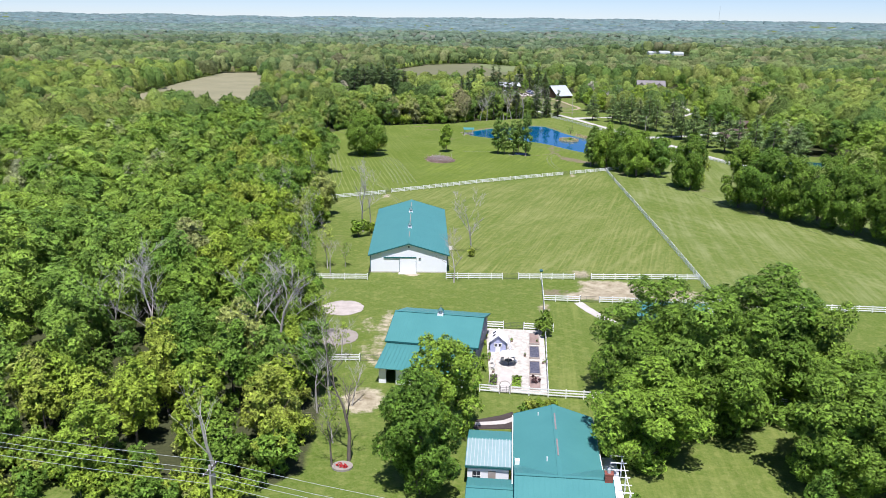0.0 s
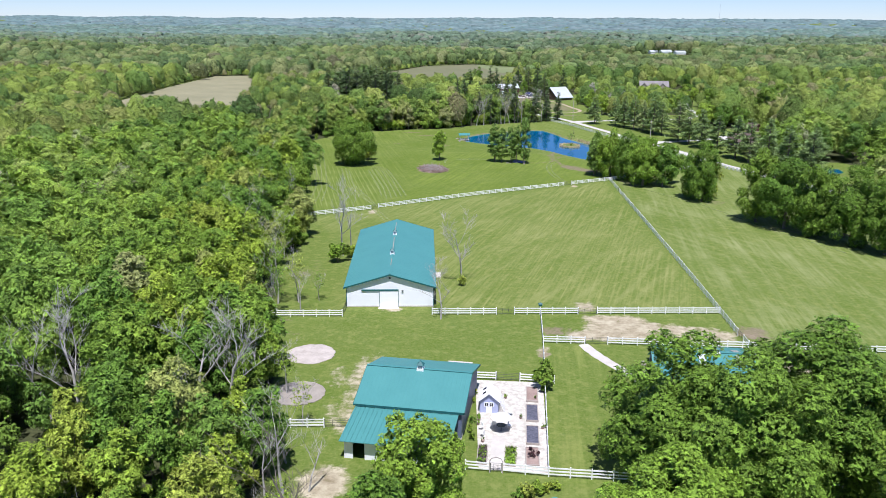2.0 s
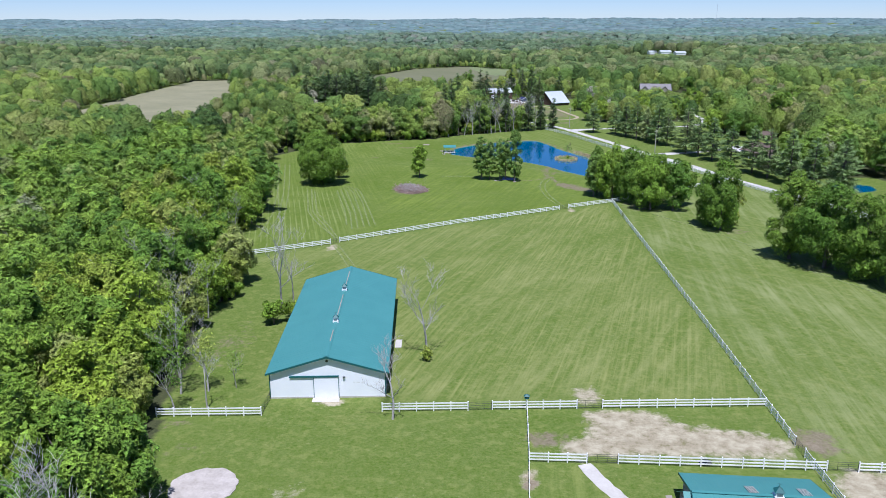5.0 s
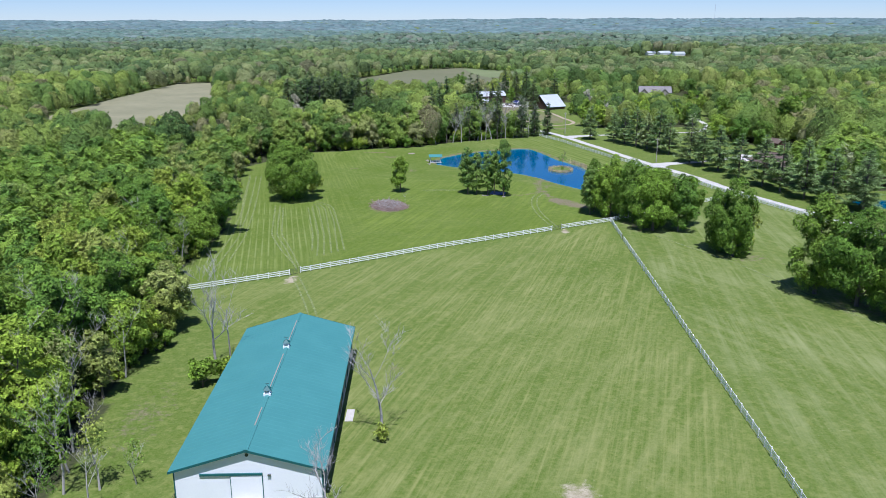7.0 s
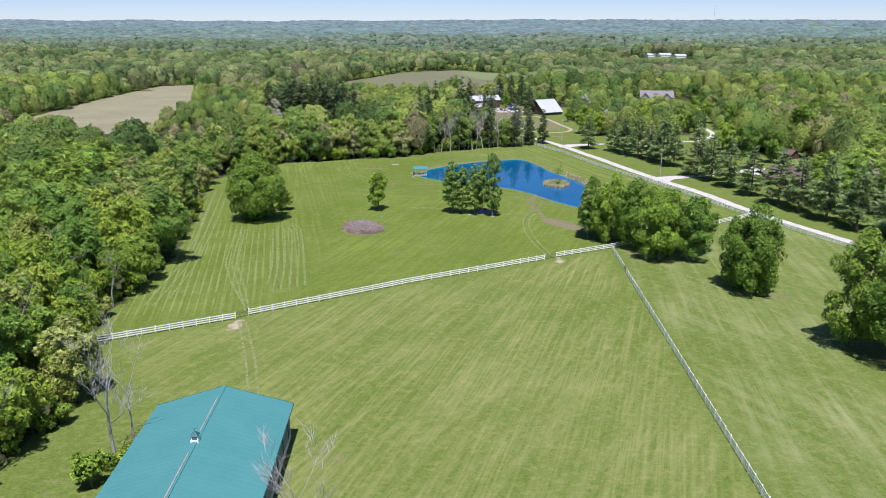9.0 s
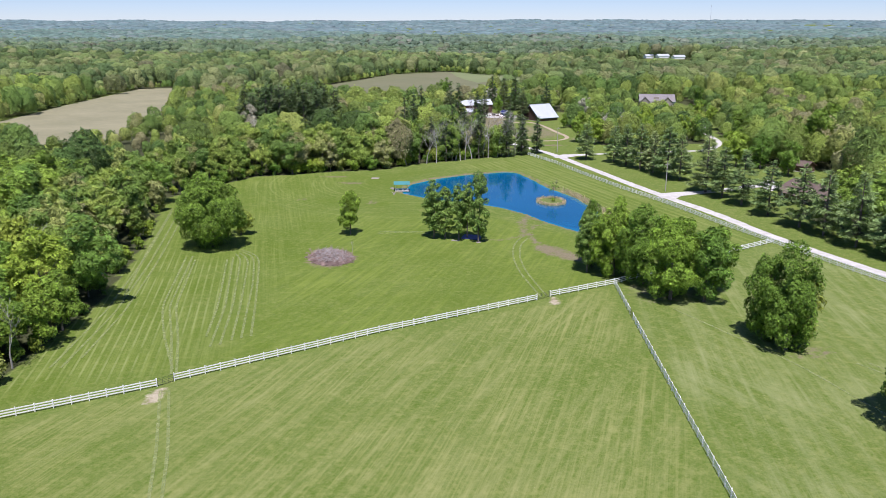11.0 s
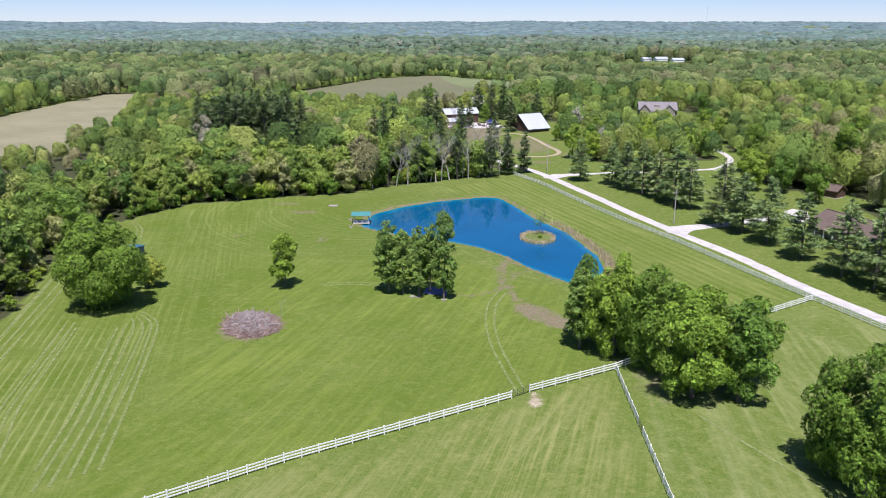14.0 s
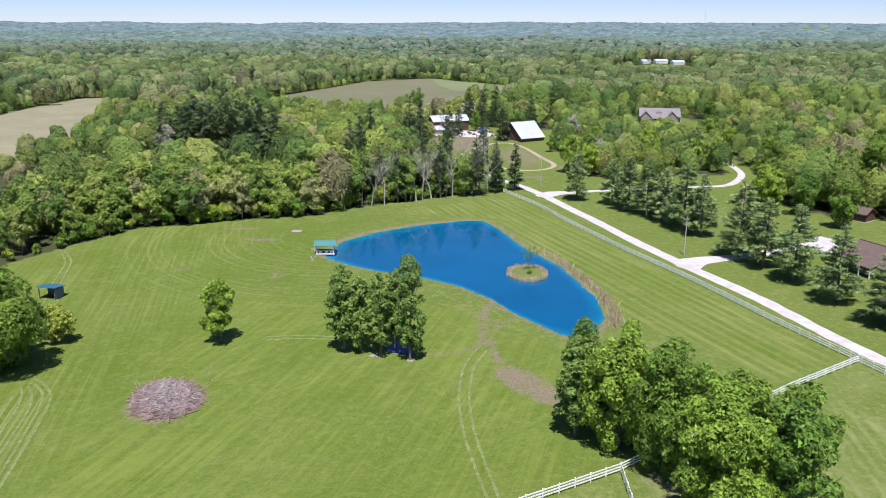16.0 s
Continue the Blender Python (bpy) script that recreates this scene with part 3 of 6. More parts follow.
    for name, val in (("mow_paddock", soft(paddock)), ("mow_lawn", soft(lawn) * smooth(-2, -16, x)), ("mow_lawn_east", soft(lawn) * smooth(-16, -2, x) * smooth(48, 60, np.hypot(x - 18, y - 428))), ("mow_ring", soft(lawn) * smooth(66, 50, np.hypot(x - 18, y - 428)) * smooth(14, 20, np.hypot(x - 18, y - 428))), ("mow_pasture", soft(pasture)), ("mow_strip", soft(strip)), ("mow_yard", soft(yard, 2.0) * 0.8), ("cut_rows", soft(rows_at, 6.0)),
                      ("lush", np.maximum(soft(lawn), soft(strip))), ("bare", bare), ("mud", mud), ("woods", woods)):
        me.attributes.new(name, "FLOAT", "POINT").data.foreach_set("value", val.astype(np.float32))
    tagged(new("ground", me), "gently falling mown grass land with bare patches", "ground", kind="structure")


ground()


def band(name, line, half, mat, label, category, lift=0.05, step=2.5):
    """A strip of road laid over the land."""
    pts = []
    for (x0, y0), (x1, y1) in zip(line, line[1:]):
        n = max(1, int(math.hypot(x1 - x0, y1 - y0) / step))
        pts += [(x0 + (x1 - x0) * i / n, y0 + (y1 - y0) * i / n) for i in range(n)]
    pts = np.array(pts + [line[-1]])
    for _ in range(6):
        pts[1:-1] = (pts[:-2] + 2 * pts[1:-1] + pts[2:]) / 4
    d = np.gradient(pts, axis=0)
    d /= np.linalg.norm(d, axis=1)[:, None]
    nrm = np.stack([-d[:, 1], d[:, 0]], 1)
    rng = np.random.default_rng(5)
    g, cols = Geo(), (-1.08, -0.94, 0.0, 0.94, 1.08)
    wob = 1 + 0.06 * rng.standard_normal((len(pts), 2))
    rows = []
    for i, p in enumerate(pts):
        for c in cols:
            q = p + nrm[i] * half * c * (wob[i, 0] if c < 0 else wob[i, 1])
            rows.append((q[0], q[1], h1(*q) + (lift if abs(c) < 1 else -0.08)))
    k = len(cols)
    g.add(rows, [(i * k + j, (i + 1) * k + j, (i + 1) * k + j + 1, i * k + j + 1) for i in range(len(pts) - 1) for j in range(k - 1)])
    me = g.mesh(name, mat)
    if me.polygons[0].normal.z < 0:
        me.flip_normals()
    return tagged(new(name, me), label, category, kind="structure")


def sheet(name, poly, mat, label, category, lift=0.12, cell=12.0):
    """A field laid over the land, cut to its outline by cells."""
    c = np.array(poly)
    x0, y0 = c.min(0)
    x1, y1 = c.max(0)
    bm = bmesh.new()
    f = bm.faces.new([bm.verts.new((x, y, 0)) for x, y in poly])
    for axis, lo, hi in ((0, x0, x1), (1, y0, y1)):
        for s in np.arange(lo + cell, hi, cell):
            no = (1, 0, 0) if axis == 0 else (0, 1, 0)
            co = (s, 0, 0) if axis == 0 else (0, s, 0)
            bmesh.ops.bisect_plane(bm, geom=bm.verts[:] + bm.edges[:] + bm.faces[:], plane_co=co, plane_no=no)
    for v in bm.verts:
        v.co.z = h1(v.co.x, v.co.y) + lift
    bm.normal_update()
    if bm.faces and sum(f.normal.z for f in bm.faces) < 0:
        bmesh.ops.reverse_faces(bm, faces=bm.faces[:])
    me = bpy.data.meshes.new(name)
    bm.to_mesh(me)
    bm.free()
    me.materials.append(mat)
    return tagged(new(name, me), label, category, kind="structure")


band("road", ROAD, 1.6, M_GRAVEL, "pale crushed-stone lane beside the white fence", "road", 0.1)
band("driveway", DRIVE_NORTH, 1.35, M_GRAVEL, "pale gravel driveway curving through the lawn", "driveway", 0.07)
band("driveway", DRIVE_EAST, 2.0, M_GRAVEL, "short pale gravel driveway behind the pines", "driveway", 0.07)
for flare in ([(78.2, 482.5), (80.2, 475.5), (88.4, 481.6), (98, 483.8), (98, 485.6), (86.5, 485), (80.5, 484.5)], [(98.6, 401.5), (101.6, 391.5), (105.2, 396.6), (110, 400.2), (114.4, 401.3), (114.2, 404.2), (107, 403.6)]):
    sheet("driveway", flare, M_GRAVEL, "pale gravel mouth of a driveway at the lane", "driveway", 0.12, 4)
band("footpath", [(26.9, 146.3), (28.2, 142), (34.6, 129.4)], 0.95, M_CONCRETE, "pale concrete path across mown grass", "path", 0.06, 1.0)
band("dirt_track", [(62.7, 586.6), (70.9, 600.7), (79.4, 603.8), (85.3, 584.8), (89, 555.4), (92.3, 538), (88.5, 528), (82.5, 525), (71.7, 527), (66.3, 543), (63.1, 565), (62.7, 586)], 1.05, worn("brown_dirt", (0.46, 0.37, 0.27), (0.3, 0.25, 0.16), 0.3, 0.95), "looping brown dirt track on a lawn", "track", 0.05)


for line in ([(-24.1, 336.8), (-20.9, 335.8), (-19.3, 333.1), (-17.1, 325), (-13.5, 305), (-11.3, 293), (-8.5, 276)], [(-24, 335.2), (-21.5, 334.5), (-19.6, 330.6), (-17.4, 320), (-15, 308), (-12.8, 293), (-10, 275)],
             [(-23.9, 333.9), (-22.2, 332.5), (-20.1, 326.9), (-14.3, 293), (-11.5, 274)], [(-24.7, 333.2), (-22.9, 331.3), (-15.8, 293), (-13, 272)], [(-24.5, 330), (-17.3, 293), (-14.5, 271)], [(-25.5, 328), (-18.8, 293), (-16.5, 276)],
             [(-17.4, 259), (-23, 277), (-28.5, 293), (-34.7, 331)], [(-16.6, 259), (-21.8, 277), (-27.2, 293), (-33.2, 328)], [(-17.8, 261), (-24.4, 277), (-29.9, 293), (-36, 330)],
             [(-38, 262), (-40, 290), (-46, 330), (-55, 380)], [(-36.2, 262), (-38, 290), (-44, 330), (-53, 381)], [(-34.6, 266), (-36.3, 290), (-42.3, 330), (-51.3, 382)], [(-40, 300), (-48, 338), (-56, 384)],
             [(-39, 372), (-43, 384), (-47.3, 403), (-53, 412.6)], [(-37, 374), (-41.1, 384), (-46.6, 404.7), (-52.9, 414.2)],
             [(48, 348), (45.2, 341), (43.9, 329), (44.1, 317.5), (45.8, 304), (46.8, 298)], [(50, 348), (47, 341), (45.5, 329), (45.7, 317), (47.3, 304), (48, 299)],
             [(9.5, 354.5), (15.5, 355.8), (24, 354)], [(9.5, 353), (15.5, 354.2), (24, 352.5)], [(-17.2, 253), (-11.5, 234), (-8, 220)], [(-15.9, 253), (-10, 234), (-6.5, 220)],
             [(96, 262), (108, 238), (117, 218)], [(94, 262), (106.5, 236), (115, 217)], [(72, 290), (84, 262), (92, 228), (100, 205)]):
    band("mower_track", line, 0.24, M_CLIPPINGS, "pale broken line of grass clippings on the lawn", "mower track", 0.045, 1.7)


sheet("field", FIELD_WEST, M_TAN, "pale tan tilled field bordered by woods", "field", 0.35)
sheet("field", FIELD_NORTH, M_OLIVE, "olive-brown fallow field bordered by woods", "field", 0.6, 20)
sheet("field", [(44.6, 1056), (49.4, 984), (57.6, 930), (67, 894), (84, 914), (99.6, 899), (114, 905), (115.5, 940), (99, 1010), (67, 1046)], worn("green_field", (0.22, 0.245, 0.11), (0.14, 0.18, 0.07), 0.02, 0.95, relief=0.03, fine=10.0), "pale green strip of the fallow field", "field", 0.75, 20)
sheet("field", FIELD_FAR_WEST, M_TAN, "distant tan field between woods", "field", 0.6, 30)
sheet("field", FIELD_FAR_EAST, M_OLIVE, "distant green field between woods", "field", 0.8, 30)


def water(name, poly, z, label):
    c = np.array(poly).mean(0)
    n = len(poly)
    rings = (1.1, 1.0, 0.96, 0.88)
    g = Geo().add([(c[0] + (x - c[0]) * k, c[1] + (y - c[1]) * k, z) for k in rings for x, y in poly],
                  [(r * n + i, r * n + (i + 1) % n, (r + 1) * n + (i + 1) % n, (r + 1) * n + i) for r in range(3) for i in range(n)] + [tuple(range(3 * n, 4 * n))])
    me = g.mesh(name, M_WATER)
    me.attributes.new("shallow", "FLOAT", "POINT").data.foreach_set("value", np.repeat([1.0, 1.0, 0.45, 0.0], n).astype(np.float32))
    if me.polygons[0].normal.z < 0:
        me.flip_normals()
    return tagged(new(name, me), label, "pond", kind="structure")


water("water", POND, WATER_Z, "still pond dyed a vivid blue")
water("water", POND_EAST, h1(150, 330) - 0.35, "small blue pond beyond the lane")


# ---- trees ----
def lobes_round(rng, height, radius, count, low=0.28):
    """Clump centres and sizes that make up an uneven crown."""
    out = []
    cz, rz = height * (low + 1) / 2, height * (1 - low) / 2
    while len(out) < count:
        p = rng.uniform(-1, 1, 3)
        d = np.linalg.norm(p)
        if 0.35 < d < 1:
            k = 1.0 - 0.25 * max(0, p[2])
            s = rng.uniform(0.15, 0.27) * radius
            out.append((p[0] * (radius - s * 0.8) * k, p[1] * (radius - s * 0.8) * k, cz + p[2] * (rz - s * 0.6), s))
    out.append((0, 0, cz, radius * 0.42))
    return np.array(out)


def leaves(rng, lobes, count, size, flat=0.5, inner=0.72, corners=3, up=0.3):
    """Leaf sprays on the skin of the clumps, as kite-shaped blades."""
    pr = lobes[:, 3] ** 2
    V = np.empty((0, 3))
    N = np.empty((0, 3))
    while len(V) < count:
        n = count * 2
        k = rng.choice(len(lobes), n, p=pr / pr.sum())
        d = rng.standard_normal((n, 3))
        d[:, 2] += 0.42
        d /= np.linalg.norm(d, axis=1)[:, None]
        p = lobes[k, :3] + d * lobes[k, 3:4] * rng.uniform(0.76, 1.1, (n, 1))
        keep = np.ones(n, bool)
        for c in lobes:
            keep &= np.linalg.norm(p - c[:3], axis=1) > inner * c[3]
        V, N = np.vstack([V, p[keep]]), np.vstack([N, d[keep]])
    V, N = V[:count], N[:count]
    mid = np.average(lobes[:, :3], axis=0, weights=pr)
    out = V - mid
    out /= np.linalg.norm(out, axis=1)[:, None] + 1e-9
    N = 0.75 * N + 0.5 * out + flat * rng.standard_normal(N.shape)
    N[:, 2] += up
    N /= np.linalg.norm(N, axis=1)[:, None]
    U = np.cross(N, rng.standard_normal(N.shape))
    U /= np.linalg.norm(U, axis=1)[:, None]
    W = np.cross(N, U)
    s = size * rng.uniform(0.6, 1.35, (count, 1))
    j = lambda: rng.uniform(0.7, 1.2, (count, 1))
    if corners == 3:
        tri = np.stack([V + U * s * 0.7 * j(), V - U * s * 0.35 * j() + W * s * 0.6 * j(), V - U * s * 0.35 * j() - W * s * 0.6 * j()], 1)
        return tri.reshape(-1, 3), np.arange(count * 3).reshape(-1, 3)
    quad = np.stack([V + U * s * 0.62 * j(), V + W * s * 0.42 * j() + N * s * 0.12, V - U * s * 0.62 * j(), V - W * s * 0.42 * j() + N * s * 0.12], 1)
    return quad.reshape(-1, 3), np.arange(count * 4).reshape(-1, 4)


def limbs(rng, height, radius, lobes, girth, reach=0.3, n_limbs=7):
    g = Geo()
    top = height * 0.72
    sway = rng.normal(0, 0.02 * height, (4, 2))
    spine = [(0, 0, -0.3)] + [(sway[i][0] * (i + 1) / 4, sway[i][1] * (i + 1) / 4, top * (i + 1) / 4) for i in range(4)]
    g.tube(spine, [girth * 1.35, girth, girth * 0.8, girth * 0.55, girth * 0.2], 7)
    order = rng.permutation(len(lobes))[:n_limbs]
    for i in order:
        x, y, z, s = lobes[i]
        z0 = max(height * 0.12, min(z - abs(x) * 0.6 - abs(y) * 0.6 - 1, top * 0.8))
        u = z0 / top
        a = (np.interp(u, np.linspace(0, 1, 5), [p[0] for p in spine]), np.interp(u, np.linspace(0, 1, 5), [p[1] for p in spine]), z0)
        m = ((a[0] + x) / 2, (a[1] + y) / 2, (z0 + z) / 2 - 0.06 * height)
        g.tube([a, m, (x, y, z)], [girth * 0.42, girth * 0.28, girth * 0.08], 5)
    return g


def broadleaf(seed, height, radius, count, size, mat, lobes=22, low=0.25, girth=0.3):
    """Trunk and crown meshes of a broad-leaved tree."""
    rng = np.random.default_rng(seed)
    lb = lobes_round(rng, height, radius, lobes, low)
    v, f = leaves(rng, lb, count, size)
    return limbs(rng, height, radius, lb, girth).mesh("trunk", M_BARK), np_mesh("crown", v, f, mat)


def conifer(seed, height, radius, count, size, mat, bare=0.08, narrow=1.0, fullness=1.25):
    rng = np.random.default_rng(seed)
    g = Geo()
    g.tube([(0, 0, -0.3), (0, 0, height * 0.5), (0.1, 0, height * 0.97)], [0.3, 0.2, 0.04], 7)
    P, D = [], []
    z = height * bare + 0.5
    per = []
    while z < height * 0.97:
        reach = radius * (1 - (z / height) ** fullness * narrow) * rng.uniform(0.75, 1.1) + 0.25
        if z < height * 0.2:
            reach *= 0.8
        for a in rng.uniform(0, 6.283, 6):
            r = reach * rng.uniform(0.65, 1.15)
            tip = (math.cos(a) * r, math.sin(a) * r, z - 0.1 * r + 0.2)
            if r > 1.2:
                g.tube([(0, 0, z), tip], [0.06, 0.02], 3)
            per.append((a, r, z))
        z += rng.uniform(0.55, 1.0)
    w = np.array([p[1] ** 1.4 for p in per])
    k = rng.choice(len(per), count, p=w / w.sum())
    a, r, zz = np.array(per)[k].T
    u = rng.uniform(0.25, 1.05, count) ** 0.7
    a = a + rng.normal(0, 0.16, count)
    p = np.stack([np.cos(a) * r * u, np.sin(a) * r * u, zz - 0.1 * r * u + 0.25 * u * u * r * 0.3 + rng.normal(0, 0.15, count)], 1)
    along = np.stack([np.cos(a), np.sin(a), rng.normal(0.1, 0.3, count)], 1) + rng.normal(0, 0.35, (count, 3))
    along /= np.linalg.norm(along, axis=1)[:, None]
    up = np.array([0, 0, 1.0]) + rng.normal(0, 0.45, (count, 3))
    side = np.cross(along, up)
    side /= np.linalg.norm(side, axis=1)[:, None]
    s = size * rng.uniform(0.6, 1.3, (count, 1))
    quad = np.stack([p - along * s * 0.6, p + side * s * 0.3, p + along * s * 0.75, p - side * s * 0.3], 1)
    return g.mesh("trunk", M_BARK), np_mesh("crown", quad.reshape(-1, 3), np.arange(count * 4).reshape(-1, 4), mat)


def bare_tree(seed, height, girth=0.2, spread=0.5, mat=None, forks=4, twig=4):
    rng = np.random.default_rng(seed)
    g = Geo()

    def grow(p, d, length, r, level):
        pts, rad = [p], [r]
        q, dd = Vector(p), Vector(d)
        for i in range(3):
            dd = (dd + Vector(rng.normal(0, 0.13, 3)) + Vector((0, 0, 0.08))).normalized()
            q = q + dd * length / 3
            pts.append(tuple(q))
            rad.append(r * (1 - (i + 1) / 3 * 0.72))
        g.tube(pts, rad, 6 if level == 0 else 4 if level < 2 else 3)
        if level >= 3:
            return
        for k in range(forks + level if level < 2 else twig):
            u = rng.uniform(0.3, 1.0) if level else rng.uniform(0.35, 1.0)
            i = min(2, int(u * 3))
            s = Vector(pts[i]).lerp(Vector(pts[i + 1]), u * 3 - i)
            a = rng.uniform(0, 6.283)
            side = Vector((math.cos(a), math.sin(a), rng.uniform(0.1, 0.7)))
            grow(tuple(s), (dd * (1 - spread) + side * spread).normalized(), length * rng.uniform(0.38, 0.62), max(r * (1 - u * 0.65) * 0.52, 0.02), level + 1)

    grow((0, 0, -0.2), (0, 0, 1), height * 0.72, girth, 0)
    return g.mesh("trunk", mat or M_DEADWOOD)


def tree(name, trunk, crown, at, label, category="tree", group="", scale=1.0, turn=0.0, wide=1.0):
    ob = thing(name, (at[0], at[1], h1(*at)), label, category, group, turn)
    ob.scale = (scale * wide, scale * wide, scale)
    part("trunk", trunk, None, ob)
    if crown:
        part("crown", crown, None, ob)
    return ob


rng = np.random.default_rng(11)
# large lawn trees, each 18 m as built
BIG = [broadleaf(100 + i, 18, 6.6 + 0.5 * (i % 3), 12000, 0.62, M_LEAF_DEEP, 66, -0.04, 0.34) for i in range(4)]
FRESH = [broadleaf(120 + i, 18, 6.6, 12000, 0.62, M_LEAF_FRESH, 66, -0.04, 0.32) for i in range(2)]
SLIM = [broadleaf(130 + i, 18, 3.3, 8600, 0.46, M_LEAF_COOL, 76, 0.04, 0.2) for i in range(3)]
MID = [broadleaf(140 + i, 15, 4.6 + 0.5 * (i % 3), 2150, 0.9, M_LEAF, 36, 0.03 + 0.06 * (i % 2), 0.24) for i in range(8)]
MID_FAR = [broadleaf(240 + i, 15, 4.4 + 0.5 * (i % 3), 1200, 1.15, M_LEAF_EDGE, 30, 0.02 + 0.06 * (i % 2), 0.24) for i in range(6)]
SHRUB = [broadleaf(160 + i, 4.2, 2.3, 680, 0.6, M_LEAF, 16, 0.0, 0.09) for i in range(3)]
PINE = [conifer(170 + i, 16, 4.5, 2600, 0.95, M_NEEDLE, 0.1, 0.95, 1.9) for i in range(4)]
PINE_FAR = [conifer(176 + i, 16, 4.5, 1150, 1.4, M_NEEDLE_DARK, 0.1, 0.95, 1.9) for i in range(2)]
SPRUCE = [conifer(180 + i, 18, 3.4, 1250, 1.2, M_NEEDLE_DARK, 0.05, 0.97) for i in range(2)]
BARE = [bare_tree(190 + i, 14, 0.2, 0.5, None, 4, 4) for i in range(4)]
BARE_BROWN = bare_tree(196, 14, 0.22, 0.5, M_BARK, 5, 4)
FULL = bare_tree(197, 14, 0.2, 0.5, None, 6, 7)
SNAG = bare_tree(195, 14, 0.26, 0.45, None, 3, 2)

DEEP = "leafy tree with a dense rounded green crown"
# trees by the house
for k, (x, y, h, mesh, wide) in enumerate([(0.8, 94.5, 15.5, FRESH[0], 0.95), (-2.2, 81, 15.5, BIG[0], 0.95), (30.6, 106.5, 18.2, BIG[1], 1.4), (25.6, 89, 13.6, FRESH[1], 1.6), (36.8, 97.5, 19.8, BIG[2], 1.2),
                                          (44.8, 102.5, 20.8, BIG[0], 1.4), (51.5, 98, 18, BIG[1], 1.0), (47.2, 83.6, 16.5, BIG[3], 1.35), (57, 92, 14, BIG[2], 1.2), (56, 78, 14, BIG[1], 1.2)]):
    tree("shade_tree", *mesh, (x, y), "tall leafy shade tree beside the house" if mesh not in FRESH else "tall shade tree with fresh yellow-green leaves beside the house",
         "tree", "trees round the house", h / 18 if mesh not in MID else h / 15, 47 * k, wide)
tree("shade_tree", *MID[3], (42, 76), "leafy garden tree near the house", "tree", "trees round the house", 0.45, 20)
# lawn trees north of the paddock
tree("shade_tree", *broadleaf(151, 20.5, 9.6, 17000, 0.7, M_LEAF_DEEP, 84, -0.05, 0.42), (-32.3, 340.2), "large solitary oak-like tree with a dense green crown")
tree("small_tree", *MID[2], (-27.8, 352.5), "small spreading tree beside the field shelter", "tree", scale=0.5, wide=1.5)
tree("young_tree", *broadleaf(150, 13.2, 3.7, 3600, 0.64, M_LEAF_FRESH, 40, 0.03, 0.16), (2.0, 352), "young yellow-green tree standing alone on the lawn")
for k, (x, y, h, w) in enumerate([(24.7, 348, 16.5, 1.15), (27.6, 347, 15, 1.0), (31.2, 345.5, 15.5, 1.05), (33.5, 348, 16, 0.9), (36.3, 343.5, 20, 0.82)]):
    tree("slender_tree", *SLIM[k % 3], (x, y), "slender leafy tree in a small clump by the pond", "tree", "clump by the pond", h / 18, 70 * k, w)
# the clump at the fence corner and the row beside the lane
for k, (x, y, h, mesh, w) in enumerate([(59.6, 316, 15.5, SLIM[0], 1.1), (61.5, 320, 16, BIG[0], 0.7), (65, 313, 18.5, FRESH[1], 0.85), (70, 307, 18, BIG[2], 0.85), (73, 296, 19, FRESH[0], 0.95), (79.5, 294.5, 16, MID[4], 1.05), (84, 302, 16, MID[6], 1.0), (68, 315.5, 14, MID[2], 1.1), (76.5, 302, 16, BIG[0], 0.85),
                                        (85, 268.5, 19.5, BIG[1], 0.78), (83, 273.5, 17, BIG[3], 0.72), (88, 271, 14, MID[2], 0.8),
                                        (91, 239, 18.5, BIG[0], 0.9), (95.5, 231, 18, BIG[2], 0.95), (99.5, 222, 18.5, BIG[3], 0.9), (104.5, 213, 18.5, BIG[1], 0.92), (108.5, 204, 18.5, BIG[0], 0.92),
                                        (113, 195, 17, BIG[3], 0.9), (117, 186, 17, BIG[2], 0.9), (121, 176, 16, BIG[1], 0.9), (98, 242, 13, MID[0], 0.9), (107, 221, 13, MID[3], 0.95), (115, 205, 14, MID[7], 1.0)]):
    tree("shade_tree", *mesh, (x, y), DEEP + (" at the fence corner" if k < 9 else " beside the pasture"), "tree", "clump at the fence corner" if k < 9 else "row beside the pasture",
         h * (1.1 if k > 11 else 1.0) / (15 if mesh in MID else 18), 53 * k, w)
# bush by the garden fence, bushes by the barn
tree("bush", *broadleaf(158, 5.0, 2.1, 1500, 0.45, M_LEAF_DEEP, 20, -0.05, 0.09), (17.9, 129.3), "dense dark green bush at the garden fence", "bush")
tree("bush", *broadleaf(155, 4.4, 2.4, 1400, 0.52, M_LEAF_FRESH, 12, 0.0, 0.1), (-20.6, 195.4), "round yellow-green bush beside the barn", "bush", scale=1.25)
tree("bush", *SHRUB[1], (7.1, 178.4), "low green bush below a dead tree", "bush", scale=0.6)
tree("bush", *SHRUB[2], (-17.8, 199.5), "dark bush at the foot of a dead tree", "bush", scale=0.75)
